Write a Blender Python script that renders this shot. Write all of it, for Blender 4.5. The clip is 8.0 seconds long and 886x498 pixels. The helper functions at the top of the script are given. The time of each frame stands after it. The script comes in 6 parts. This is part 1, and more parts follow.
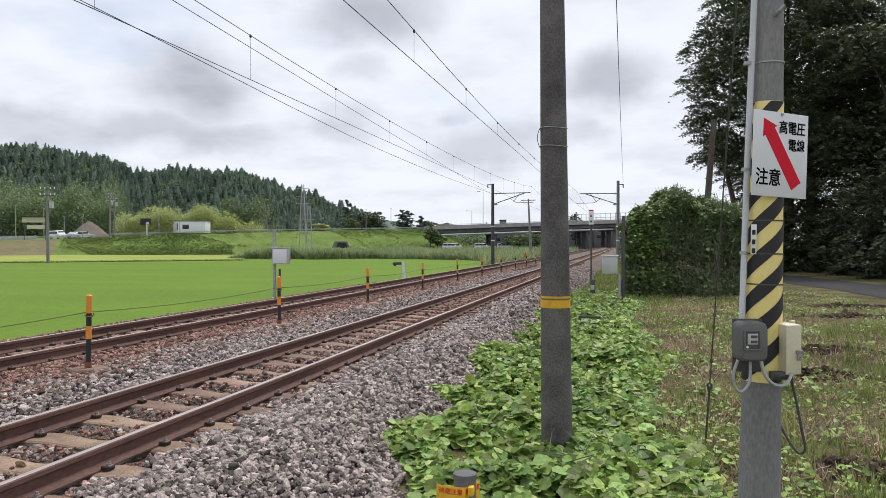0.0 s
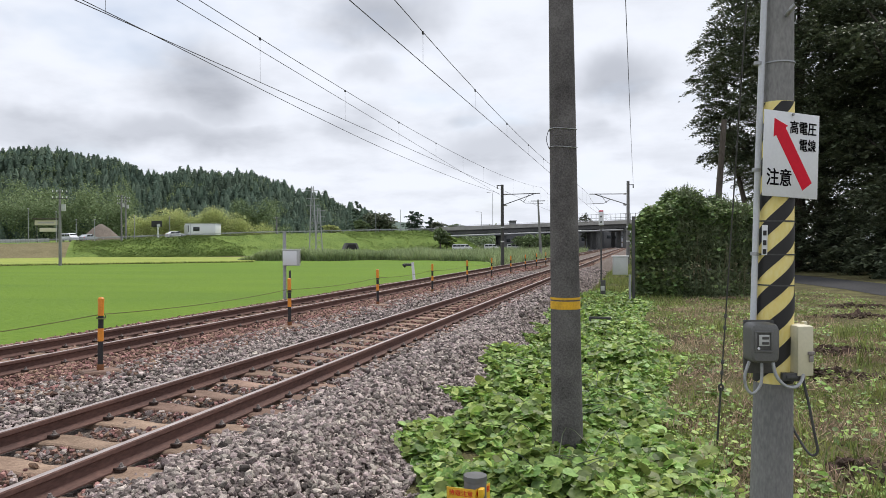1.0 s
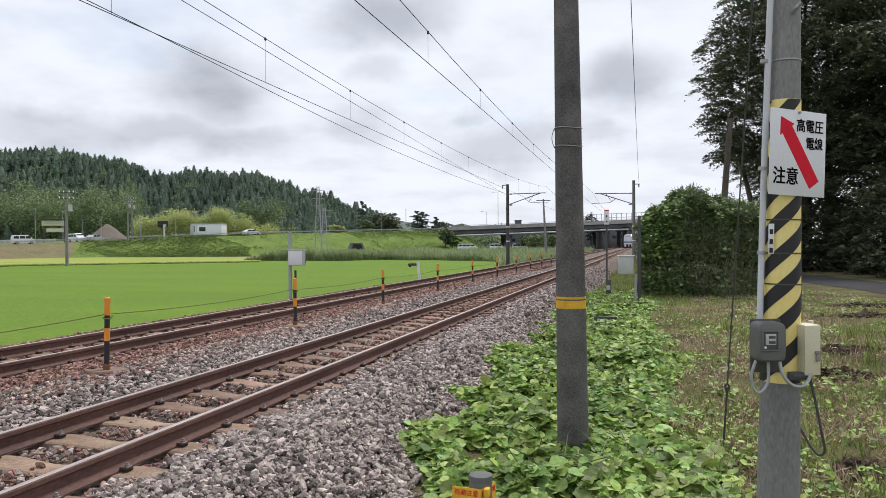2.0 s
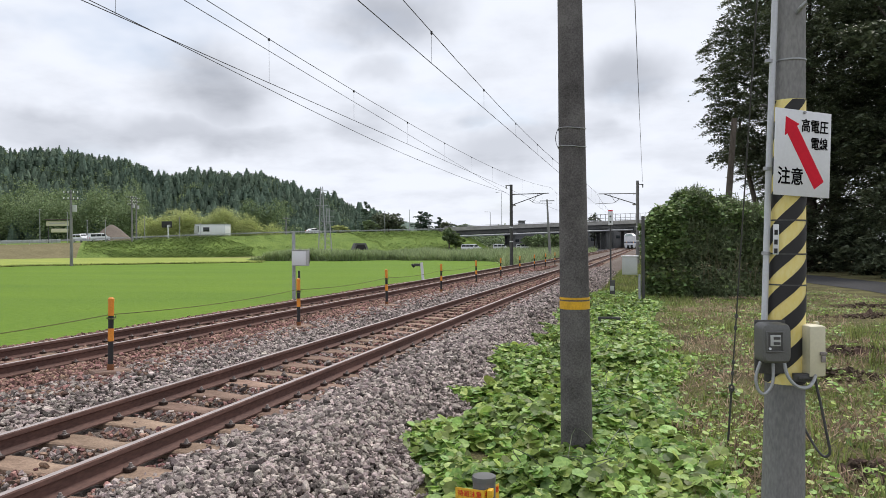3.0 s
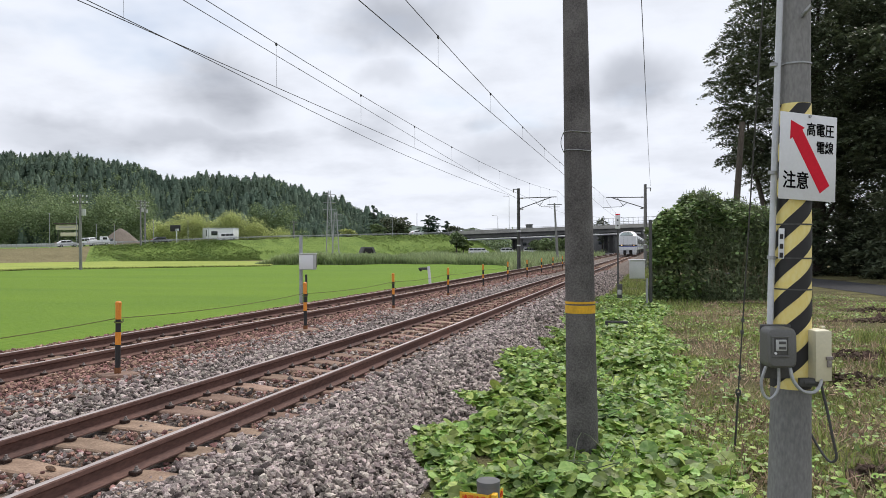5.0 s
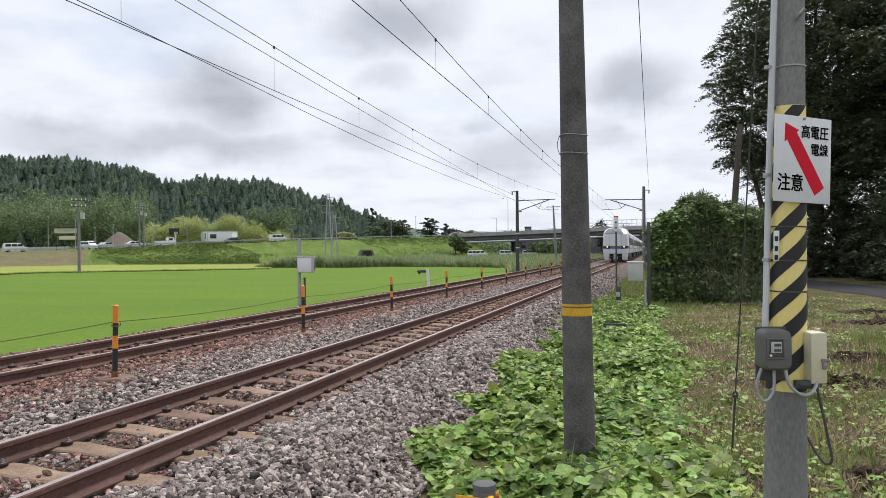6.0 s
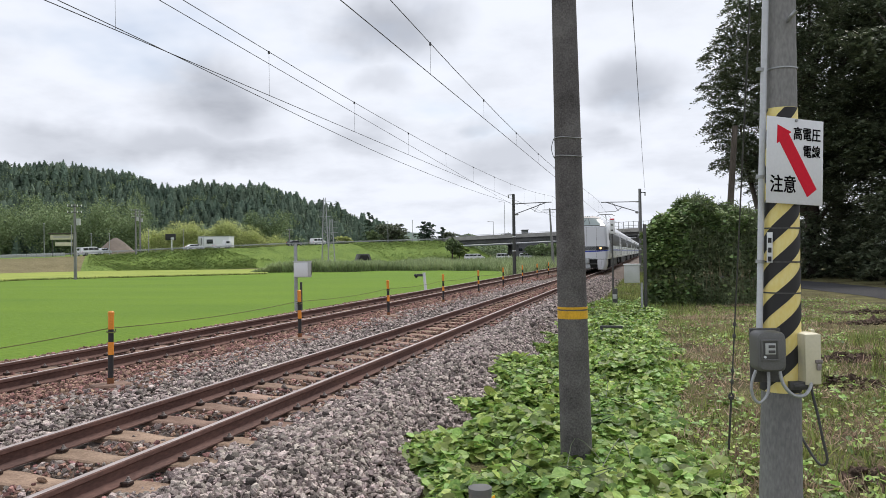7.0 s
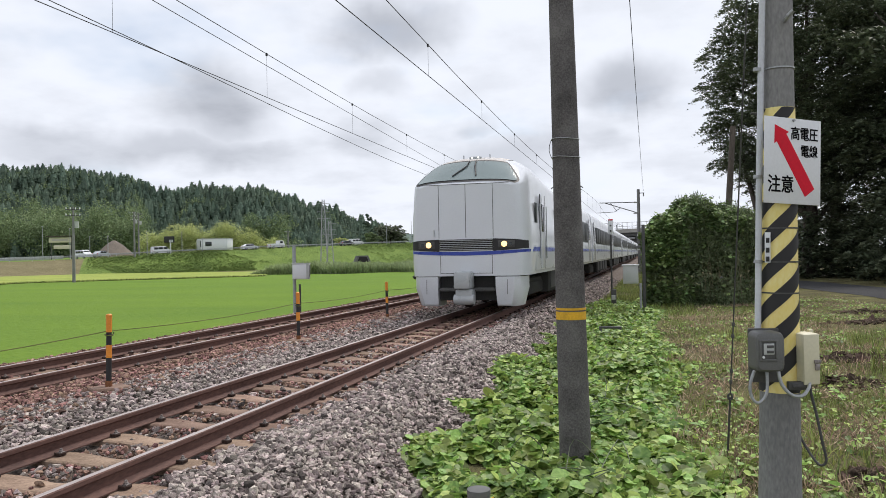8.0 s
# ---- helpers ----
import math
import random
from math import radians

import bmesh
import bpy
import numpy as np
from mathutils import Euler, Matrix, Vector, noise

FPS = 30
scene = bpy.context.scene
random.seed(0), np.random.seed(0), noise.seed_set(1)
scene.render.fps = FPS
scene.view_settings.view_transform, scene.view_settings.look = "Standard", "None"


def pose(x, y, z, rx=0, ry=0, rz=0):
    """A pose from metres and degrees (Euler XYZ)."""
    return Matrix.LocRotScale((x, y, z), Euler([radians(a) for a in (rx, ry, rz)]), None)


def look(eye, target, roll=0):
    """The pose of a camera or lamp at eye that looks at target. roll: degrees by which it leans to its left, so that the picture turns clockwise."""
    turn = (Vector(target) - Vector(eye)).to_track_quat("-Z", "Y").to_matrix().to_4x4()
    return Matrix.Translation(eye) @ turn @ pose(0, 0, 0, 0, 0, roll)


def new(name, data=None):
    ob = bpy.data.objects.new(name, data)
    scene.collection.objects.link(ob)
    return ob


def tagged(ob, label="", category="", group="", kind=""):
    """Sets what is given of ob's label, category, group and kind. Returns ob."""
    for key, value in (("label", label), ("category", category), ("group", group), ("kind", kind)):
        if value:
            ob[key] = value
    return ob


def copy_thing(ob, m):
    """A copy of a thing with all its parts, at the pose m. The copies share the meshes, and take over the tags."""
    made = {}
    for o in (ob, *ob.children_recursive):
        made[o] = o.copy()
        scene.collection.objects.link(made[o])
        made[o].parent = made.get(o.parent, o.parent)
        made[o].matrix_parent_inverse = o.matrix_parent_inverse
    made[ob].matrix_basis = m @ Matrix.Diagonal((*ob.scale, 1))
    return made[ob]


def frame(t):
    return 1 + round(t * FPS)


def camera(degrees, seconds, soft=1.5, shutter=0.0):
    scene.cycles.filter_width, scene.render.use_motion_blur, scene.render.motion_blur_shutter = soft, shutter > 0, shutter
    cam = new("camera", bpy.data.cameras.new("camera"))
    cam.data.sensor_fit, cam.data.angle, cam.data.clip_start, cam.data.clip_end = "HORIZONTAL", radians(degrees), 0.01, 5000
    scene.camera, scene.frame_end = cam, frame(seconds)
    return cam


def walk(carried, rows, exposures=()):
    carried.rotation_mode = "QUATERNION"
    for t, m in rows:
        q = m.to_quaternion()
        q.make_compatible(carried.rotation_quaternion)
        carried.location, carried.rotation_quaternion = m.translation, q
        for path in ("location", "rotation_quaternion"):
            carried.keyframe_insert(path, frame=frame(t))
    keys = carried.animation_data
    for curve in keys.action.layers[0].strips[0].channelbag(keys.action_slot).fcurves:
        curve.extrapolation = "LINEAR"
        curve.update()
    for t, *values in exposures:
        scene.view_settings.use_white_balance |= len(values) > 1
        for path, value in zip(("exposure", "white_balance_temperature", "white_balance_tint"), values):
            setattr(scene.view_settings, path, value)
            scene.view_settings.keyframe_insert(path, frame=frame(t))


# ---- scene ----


# ---- the camera and its way ----
def aim(x, y, z, yaw, pitch, roll):
    """A pose that looks along +y, turned left by yaw, up by pitch, and rolled."""
    return pose(x, y, z, 90 + pitch, 0, yaw) @ pose(0, 0, 0, 0, 0, roll)


cam = camera(61.4, 8.0, soft=0.8)
walk(cam, [
    (0, aim(0.000, 0.000, 1.411, 13.870, -0.477, 0.000)),
    (0.5, aim(-0.006, -0.008, 1.412, 14.283, -0.420, -0.120)),
    (1, aim(0.002, -0.001, 1.416, 14.614, -0.391, -0.215)),
    (1.5, aim(0.002, 0.002, 1.412, 14.858, -0.397, -0.272)),
    (3, aim(0.001, 0.013, 1.414, 15.302, -0.379, -0.290)),
    (3.5, aim(0.005, 0.018, 1.412, 15.485, -0.301, -0.293)),
    (4, aim(0.007, 0.016, 1.414, 15.681, -0.243, -0.310)),
    (4.5, aim(0.011, 0.014, 1.415, 15.847, -0.173, -0.265)),
    (6, aim(0.040, 0.019, 1.419, 15.799, 0.107, -0.426)),
    (6.5, aim(0.047, 0.019, 1.419, 15.669, 0.244, -0.624)),
    (7, aim(0.056, 0.022, 1.421, 15.563, 0.382, -0.839)),
    (7.5, aim(0.060, 0.019, 1.419, 15.482, 0.478, -0.981)),
    (8, aim(0.061, 0.032, 1.421, 15.474, 0.485, -1.076)),
])

# ---- world and sun ----
SUN_ELEVATION, SUN_AZIMUTH = 58.0, 20.0  # degrees; azimuth clockwise from +y
world = bpy.data.worlds.new("sky")
scene.world = world
world.use_nodes = True


def build_sky():
    nt = world.node_tree
    nt.nodes.clear()
    N, L = nt.nodes.new, nt.links.new

    def math_node(op, a, b=None, c=None):
        n = N("ShaderNodeMath")
        n.operation = op
        for k, v in enumerate((a, b, c)):
            if v is None:
                continue
            if isinstance(v, (int, float)):
                n.inputs[k].default_value = v
            else:
                L(v, n.inputs[k])
        return n.outputs[0]

    def vec(op, a, b):
        n = N("ShaderNodeVectorMath")
        n.operation = op
        for k, v in enumerate((a, b)):
            if isinstance(v, tuple):
                n.inputs[k].default_value = v
            else:
                L(v, n.inputs[k])
        return n.outputs["Value"] if op == "LENGTH" else n.outputs["Vector"]

    tc = N("ShaderNodeTexCoord").outputs["Generated"]
    sep = N("ShaderNodeSeparateXYZ")
    L(tc, sep.inputs[0])
    up = math_node("MAXIMUM", sep.outputs[2], 0.0)
    flat = math_node("ADD", up, 0.22)
    comb = N("ShaderNodeCombineXYZ")
    L(math_node("DIVIDE", sep.outputs[0], flat), comb.inputs[0])
    L(math_node("DIVIDE", sep.outputs[1], flat), comb.inputs[1])

    def noise_tex(vector, scale, detail, rough):
        n = N("ShaderNodeTexNoise")
        n.inputs["Scale"].default_value, n.inputs["Detail"].default_value, n.inputs["Roughness"].default_value = scale, detail, rough
        L(vector, n.inputs["Vector"])
        return n

    def ramp(v, lo, hi, a=0.0, b=1.0):
        n = N("ShaderNodeMapRange")
        n.interpolation_type = "SMOOTHSTEP"
        for k, val in (("From Min", lo), ("From Max", hi), ("To Min", a), ("To Max", b)):
            n.inputs[k].default_value = val
        L(v, n.inputs["Value"])
        return n.outputs[0]

    big = noise_tex(comb.outputs[0], 0.9, 5, 0.55)
    fine = noise_tex(comb.outputs[0], 2.6, 6, 0.55)
    warp = noise_tex(tc, 7.0, 4, 0.6)
    off = vec("MULTIPLY", vec("SUBTRACT", warp.outputs["Color"], (0.5, 0.5, 0.5)), (0.10, 0.10, 0.075))
    bent = vec("ADD", tc, off)
    # darker undersides of single clouds: direction, width, height, depth
    grey = None
    for c, w, h, amount in CLOUDS:
        d = vec("LENGTH", vec("MULTIPLY", vec("SUBTRACT", bent, c), (1 / w, 1 / w, 1 / h)), (0, 0, 0))
        m = ramp(d, 0.15, 1.05, amount, 0.0)
        grey = m if grey is None else math_node("MAXIMUM", grey, m)
    soft = math_node("MULTIPLY", ramp(fine.outputs["Fac"], 0.40, 0.72), 0.30)
    shade = math_node("MINIMUM", math_node("ADD", grey, soft), 1.0)
    mix = N("ShaderNodeMix")
    mix.data_type = "RGBA"
    mix.inputs[6].default_value, mix.inputs[7].default_value = (0.84, 0.875, 0.96, 1), (0.42, 0.445, 0.505, 1)
    L(shade, mix.inputs[0])
    sky = N("ShaderNodeTexSky")
    sky.sky_type, sky.sun_disc = "NISHITA", False
    sky.sun_elevation, sky.sun_rotation = radians(SUN_ELEVATION), radians(SUN_AZIMUTH)
    b1, b2 = N("ShaderNodeBackground"), N("ShaderNodeBackground")
    L(sky.outputs[0], b1.inputs[0])
    b1.inputs[1].default_value = 0.12
    L(mix.outputs[2], b2.inputs[0])
    b2.inputs[1].default_value = 1.0
    cover = ramp(big.outputs["Fac"], 0.28, 0.46, 0.55, 1.0)
    ms = N("ShaderNodeMixShader")
    L(cover, ms.inputs[0])
    L(b1.outputs[0], ms.inputs[1])
    L(b2.outputs[0], ms.inputs[2])
    out = N("ShaderNodeOutputWorld")
    L(ms.outputs[0], out.inputs[0])


CLOUDS = (
    ((-0.312, 0.905, 0.289), 0.112, 0.056, 0.85),
    ((-0.523, 0.830, 0.196), 0.105, 0.077, 0.75),
    ((-0.560, 0.817, 0.139), 0.215, 0.036, 0.62),
    ((-0.027, 0.978, 0.206), 0.092, 0.051, 0.80),
    ((-0.339, 0.914, 0.225), 0.051, 0.026, 0.40),
    ((-0.180, 0.976, 0.126), 0.112, 0.046, 0.55),
    ((-0.365, 0.919, 0.152), 0.061, 0.041, 0.35),
    ((-0.673, 0.727, 0.135), 0.133, 0.036, 0.50),
    ((-0.207, 0.963, 0.170), 0.041, 0.020, 0.40),
    ((-0.049, 0.989, 0.137), 0.061, 0.020, 0.30),
    ((0.45, 0.80, 0.42), 0.25, 0.10, 0.60),
    ((0.30, -0.80, 0.50), 0.35, 0.14, 0.60),
    ((-0.85, -0.30, 0.40), 0.30, 0.10, 0.60),
)
build_sky()
sun = new("sun", bpy.data.lights.new("sun", "SUN"))
sun.data.energy, sun.data.angle, sun.data.color = 2.5, radians(14), (1.0, 0.945, 0.885)
sun.matrix_world = look((0, 0, 0), (-math.sin(radians(SUN_AZIMUTH)) * math.cos(radians(SUN_ELEVATION)),
                                   -math.cos(radians(SUN_AZIMUTH)) * math.cos(radians(SUN_ELEVATION)), -math.sin(radians(SUN_ELEVATION))))
scene.view_settings.exposure = 0.12


# ---- materials ----
def mat(name, a, b, rough=0.8, metal=0.0, scale=3.0, fine=40.0, bump=0.3, depth=0.01, spread=0.0, per="", through_light=0.0, spec=0.4, contrast=(0.35, 0.65), stretch=(1, 1, 1)):
    """A surface between the colours a and b, mottled at two scales, with fine relief; per: 'object' or 'island' varies the pieces by spread."""
    m = bpy.data.materials.new(name)
    m.use_nodes = True
    nt = m.node_tree
    N, L = nt.nodes.new, nt.links.new
    bsdf = nt.nodes["Principled BSDF"]
    tc, mp = N("ShaderNodeTexCoord"), N("ShaderNodeMapping")
    mp.inputs["Scale"].default_value = stretch
    L(tc.outputs["Object"], mp.inputs["Vector"])
    n1, n2 = N("ShaderNodeTexNoise"), N("ShaderNodeTexNoise")
    for n, s in ((n1, scale), (n2, fine)):
        n.inputs["Scale"].default_value, n.inputs["Detail"].default_value = s, 5
        L(mp.outputs[0], n.inputs["Vector"])
    add = N("ShaderNodeMath")
    add.operation = "MULTIPLY_ADD"
    add.inputs[1].default_value = 0.5
    half = N("ShaderNodeMath")
    half.operation = "MULTIPLY"
    half.inputs[1].default_value = 0.5
    L(n2.outputs["Fac"], half.inputs[0])
    L(n1.outputs["Fac"], add.inputs[0])
    L(half.outputs[0], add.inputs[2])
    ramp = N("ShaderNodeValToRGB")
    ramp.color_ramp.elements[0].position, ramp.color_ramp.elements[1].position = contrast
    ramp.color_ramp.elements[0].color, ramp.color_ramp.elements[1].color = (*a, 1), (*b, 1)
    L(add.outputs[0], ramp.inputs[0])
    colour = ramp.outputs[0]
    if per:
        rnd = N("ShaderNodeObjectInfo").outputs["Random"] if per == "object" else N("ShaderNodeNewGeometry").outputs["Random Per Island"]
        mr = N("ShaderNodeMapRange")
        mr.inputs["To Min"].default_value, mr.inputs["To Max"].default_value = 1 - spread, 1 + spread
        L(rnd, mr.inputs["Value"])
        hs = N("ShaderNodeHueSaturation")
        L(mr.outputs[0], hs.inputs["Value"])
        hue = N("ShaderNodeMapRange")
        hue.inputs["To Min"].default_value, hue.inputs["To Max"].default_value = 0.5 + 0.02 * spread, 0.5 - 0.075 * spread
        wn = N("ShaderNodeTexWhiteNoise")
        wn.noise_dimensions = "1D"
        L(rnd, wn.inputs["W"])
        L(wn.outputs["Value"], hue.inputs["Value"])
        L(hue.outputs[0], hs.inputs["Hue"])
        L(colour, hs.inputs["Color"])
        colour = hs.outputs[0]
    L(colour, bsdf.inputs["Base Color"])
    bsdf.inputs["Metallic"].default_value = metal
    bsdf.inputs["Specular IOR Level"].default_value = spec
    mr = N("ShaderNodeMapRange")
    mr.inputs["To Min"].default_value, mr.inputs["To Max"].default_value = max(rough - 0.12, 0.02), min(rough + 0.12, 1)
    L(n1.outputs["Fac"], mr.inputs["Value"])
    L(mr.outputs[0], bsdf.inputs["Roughness"])
    if bump:
        bp = N("ShaderNodeBump")
        bp.inputs["Strength"].default_value, bp.inputs["Distance"].default_value = bump, depth
        L(n2.outputs["Fac"], bp.inputs["Height"])
        L(bp.outputs[0], bsdf.inputs["Normal"])
    if through_light:
        tr, ms = N("ShaderNodeBsdfTranslucent"), N("ShaderNodeMixShader")
        L(colour, tr.inputs[0])
        ms.inputs[0].default_value = through_light
        L(bsdf.outputs[0], ms.inputs[1])
        L(tr.outputs[0], ms.inputs[2])
        L(ms.outputs[0], nt.nodes["Material Output"].inputs[0])
    return m


def glow(name, colour, strength):
    m = bpy.data.materials.new(name)
    m.use_nodes = True
    b = m.node_tree.nodes["Principled BSDF"]
    b.inputs["Base Color"].default_value = b.inputs["Emission Color"].default_value = (*colour, 1)
    b.inputs["Emission Strength"].default_value = strength
    return m


def paint(name, colour, rough=0.45, spec=0.5, worn=0.85, scale=4.0, metal=0.0):
    return mat(name, tuple(c * worn for c in colour), colour, rough=rough, spec=spec, scale=scale, fine=60, bump=0.05, depth=0.003, metal=metal)


def glass_dark(name, colour):
    return mat(name, tuple(c * 0.8 for c in colour), colour, rough=0.12, spec=0.6, bump=0, scale=1.0)


STONE = mat("ballast_stone", (0.115, 0.099, 0.089), (0.47, 0.412, 0.366), rough=0.92, scale=9, fine=90, bump=0.5, depth=0.006, spread=0.78, per="island", spec=0.2)
STONE_RUST = mat("rusty_ballast_stone", (0.115, 0.071, 0.053), (0.37, 0.250, 0.185), rough=0.92, scale=9, fine=90, bump=0.5, depth=0.006, spread=0.68, per="island", spec=0.2)
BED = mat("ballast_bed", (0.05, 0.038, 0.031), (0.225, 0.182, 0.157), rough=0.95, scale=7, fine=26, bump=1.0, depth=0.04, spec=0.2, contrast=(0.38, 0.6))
SOIL = mat("grassy_soil", (0.058, 0.044, 0.030), (0.185, 0.180, 0.078), rough=0.95, scale=1.1, fine=34, bump=1.0, depth=0.05, spec=0.1, contrast=(0.36, 0.62))
CLOD = mat("dug_soil", (0.045, 0.034, 0.026), (0.13, 0.098, 0.070), rough=0.95, scale=6, fine=60, bump=0.8, depth=0.01, spread=0.5, per="island", spec=0.1)
PADDY = mat("rice_paddy", (0.108, 0.202, 0.023), (0.190, 0.296, 0.039), rough=0.85, scale=0.22, fine=11, bump=0.9, depth=0.10, spec=0.15, through_light=0.15, contrast=(0.3, 0.7), stretch=(0.3, 1, 1))
PADDY_RIPE = mat("ripening_rice", (0.20, 0.265, 0.05), (0.33, 0.365, 0.085), rough=0.85, scale=0.12, fine=6, bump=0.9, depth=0.10, spec=0.15)
BANK = mat("grass_bank", (0.105, 0.165, 0.04), (0.20, 0.275, 0.07), rough=0.95, scale=0.35, fine=2.2, bump=1.0, depth=0.5, spec=0.1)
BANK_DRY = mat("dry_grass_bank", (0.15, 0.13, 0.07), (0.24, 0.21, 0.12), rough=0.95, scale=0.35, fine=3, bump=1.0, depth=0.4, spec=0.1)
# Darkened throughout, so that the lane's tree shade sits in the colour.
ASPHALT = mat("asphalt", (0.034, 0.034, 0.036), (0.060, 0.060, 0.062), rough=0.95, scale=0.8, fine=60, bump=0.4, spec=0.15)
RAIL = mat("rusty_rail_side", (0.068, 0.034, 0.028), (0.155, 0.083, 0.066), rough=0.8, scale=4, fine=50, bump=0.4, depth=0.003, metal=0.0, stretch=(1, 0.3, 1))
RAIL_TOP = mat("worn_rail_top", (0.34, 0.27, 0.25), (0.56, 0.49, 0.46), rough=0.38, metal=0.6, scale=3, fine=40, bump=0.05, stretch=(1, 0.1, 1))
SLEEPER = mat("stained_concrete_sleeper", (0.165, 0.112, 0.082), (0.34, 0.245, 0.182), rough=0.9, scale=5, fine=45, bump=0.4, depth=0.005, spread=0.2, per="object", spec=0.2)
IRON = mat("rusty_fastening", (0.03, 0.02, 0.017), (0.075, 0.045, 0.035), rough=0.75, scale=20, fine=90, metal=0.2, bump=0.3, depth=0.002)
POLE = mat("aged_concrete_pole", (0.060, 0.055, 0.055), (0.175, 0.166, 0.163), rough=0.92, scale=4.0, fine=70, bump=0.9, depth=0.006, spec=0.2)
POLE_LIGHT = mat("grey_concrete_pole", (0.15, 0.15, 0.15), (0.27, 0.265, 0.26), rough=0.85, scale=3, fine=80, bump=0.3, depth=0.002, stretch=(1, 1, 0.35), spec=0.3)
CONCRETE = mat("concrete", (0.24, 0.235, 0.22), (0.40, 0.39, 0.37), rough=0.9, scale=0.6, fine=9, bump=0.3, depth=0.01)
CONCRETE_DARK = mat("dark_concrete", (0.075, 0.077, 0.078), (0.17, 0.17, 0.168), rough=0.9, scale=0.25, fine=5, bump=0.3)
GALV = mat("galvanised_steel", (0.28, 0.29, 0.30), (0.42, 0.43, 0.44), rough=0.5, metal=0.5, scale=8, fine=60, bump=0.1, depth=0.002)
STEEL_DARK = mat("weathered_steel", (0.055, 0.055, 0.055), (0.11, 0.108, 0.105), rough=0.7, metal=0.3, scale=3, fine=40, bump=0.2, depth=0.003)
GALV_DULL = mat("dull_plated_steel", (0.20, 0.175, 0.165), (0.36, 0.33, 0.31), rough=0.6, metal=0.3, scale=20, fine=80, bump=0.1, depth=0.001)
WIRE = mat("wire", (0.02, 0.02, 0.021), (0.045, 0.045, 0.046), rough=0.6, metal=0.3, bump=0)
BLACK = paint("black_paint", (0.018, 0.017, 0.018), rough=0.6)
YELLOW = paint("yellow_paint", (0.78, 0.44, 0.02), rough=0.55, worn=0.7, scale=9)
YELLOW_PALE = mat("faded_yellow_paint", (0.76, 0.58, 0.12), (0.84, 0.74, 0.36), rough=0.5, scale=4, fine=60, bump=0.05, depth=0.002, contrast=(0.25, 0.75), stretch=(1, 1, 0.4))
ORANGE = paint("orange_reflective_tape", (0.85, 0.30, 0.03), rough=0.5, worn=0.7, scale=12)
WHITE = paint("white_enamel", (0.72, 0.73, 0.75), rough=0.4, worn=0.92, scale=6)
WHITE_PIPE = paint("white_conduit", (0.60, 0.62, 0.66), rough=0.5, worn=0.85)
RED = paint("red_sign_paint", (0.68, 0.008, 0.030), rough=0.6, spec=0.2)
GREY_PLASTIC = mat("grey_plastic", (0.10, 0.10, 0.095), (0.135, 0.135, 0.13), rough=0.5, scale=8, fine=120, bump=0.1, depth=0.001)
CREAM = paint("cream_plastic", (0.62, 0.58, 0.42), rough=0.5, worn=0.88)
BOX_GREY = paint("light_grey_cabinet_paint", (0.47, 0.48, 0.47), rough=0.5, worn=0.82)
TRAIN_WHITE = mat("white_car_paint", (0.60, 0.62, 0.66), (0.66, 0.68, 0.72), rough=0.2, scale=0.7, fine=30, bump=0, spec=0.5)
TRAIN_GREY = paint("pale_grey_paint_and_reflection", (0.42, 0.44, 0.45), rough=0.3, worn=0.92, scale=1.5)
TRAIN_BLUE = paint("blue_stripe_paint", (0.03, 0.06, 0.36), rough=0.3)
TRAIN_DARK = mat("underframe", (0.012, 0.012, 0.012), (0.035, 0.033, 0.031), rough=0.8, scale=2, bump=0.3)
ROOF_GREY = mat("car_roof", (0.42, 0.39, 0.37), (0.52, 0.485, 0.455), rough=0.6, scale=1, bump=0.1)
ROPE = mat("weathered_rope", (0.07, 0.08, 0.02), (0.17, 0.18, 0.05), rough=0.8, scale=9, fine=90, bump=0.2, depth=0.002)
RUST = mat("rusted_sleeve", (0.11, 0.045, 0.022), (0.28, 0.12, 0.05), rough=0.9, scale=14, fine=80, bump=0.4, depth=0.002)
LETTER = paint("black_sign_paint", (0.006, 0.006, 0.007), rough=0.85, spec=0.05)
GLASS = glass_dark("dark_glass", (0.022, 0.028, 0.030))
# The pale grey-blue base stands for reflections on the windscreen.
WINDSHIELD = glass_dark("pale_reflection_windshield", (0.20, 0.25, 0.25))
HEADLIGHT = glow("headlight", (1.0, 0.62, 0.24), 2.1)
ROOF_LAMP = glow("roof_lamp_light", (0.92, 0.90, 0.84), 0.9)
TRAIN_GLASS = mat("tinted_train_glass", (0.018, 0.022, 0.024), (0.03, 0.035, 0.037), rough=0.42, spec=0.12, bump=0, scale=0.5)
LEAF = mat("kudzu_leaf", (0.115, 0.225, 0.048), (0.32, 0.475, 0.125), rough=0.5, scale=1.3, fine=30, bump=0.2, depth=0.003, spread=0.6, per="island", through_light=0.30, spec=0.4)
LEAF_DARK = mat("broadleaf_foliage", (0.070, 0.095, 0.060), (0.165, 0.195, 0.112), rough=0.5, scale=0.6, fine=6, bump=0, spread=0.45, per="island", through_light=0.2, spec=0.4)
LEAF_BUSH = mat("bamboo_grass_foliage", (0.080, 0.115, 0.058), (0.20, 0.25, 0.13), rough=0.6, scale=0.7, fine=6, bump=0, spread=0.45, per="island", through_light=0.22, spec=0.3)
LEAF_VINE = mat("vine_foliage", (0.095, 0.165, 0.060), (0.21, 0.31, 0.11), rough=0.55, scale=0.9, fine=9, bump=0, spread=0.45, per="island", through_light=0.25, spec=0.35)
GRASS = mat("grass_blades", (0.125, 0.18, 0.05), (0.285, 0.34, 0.115), rough=0.7, scale=0.7, fine=6, bump=0, spread=0.55, per="island", through_light=0.3, spec=0.2)
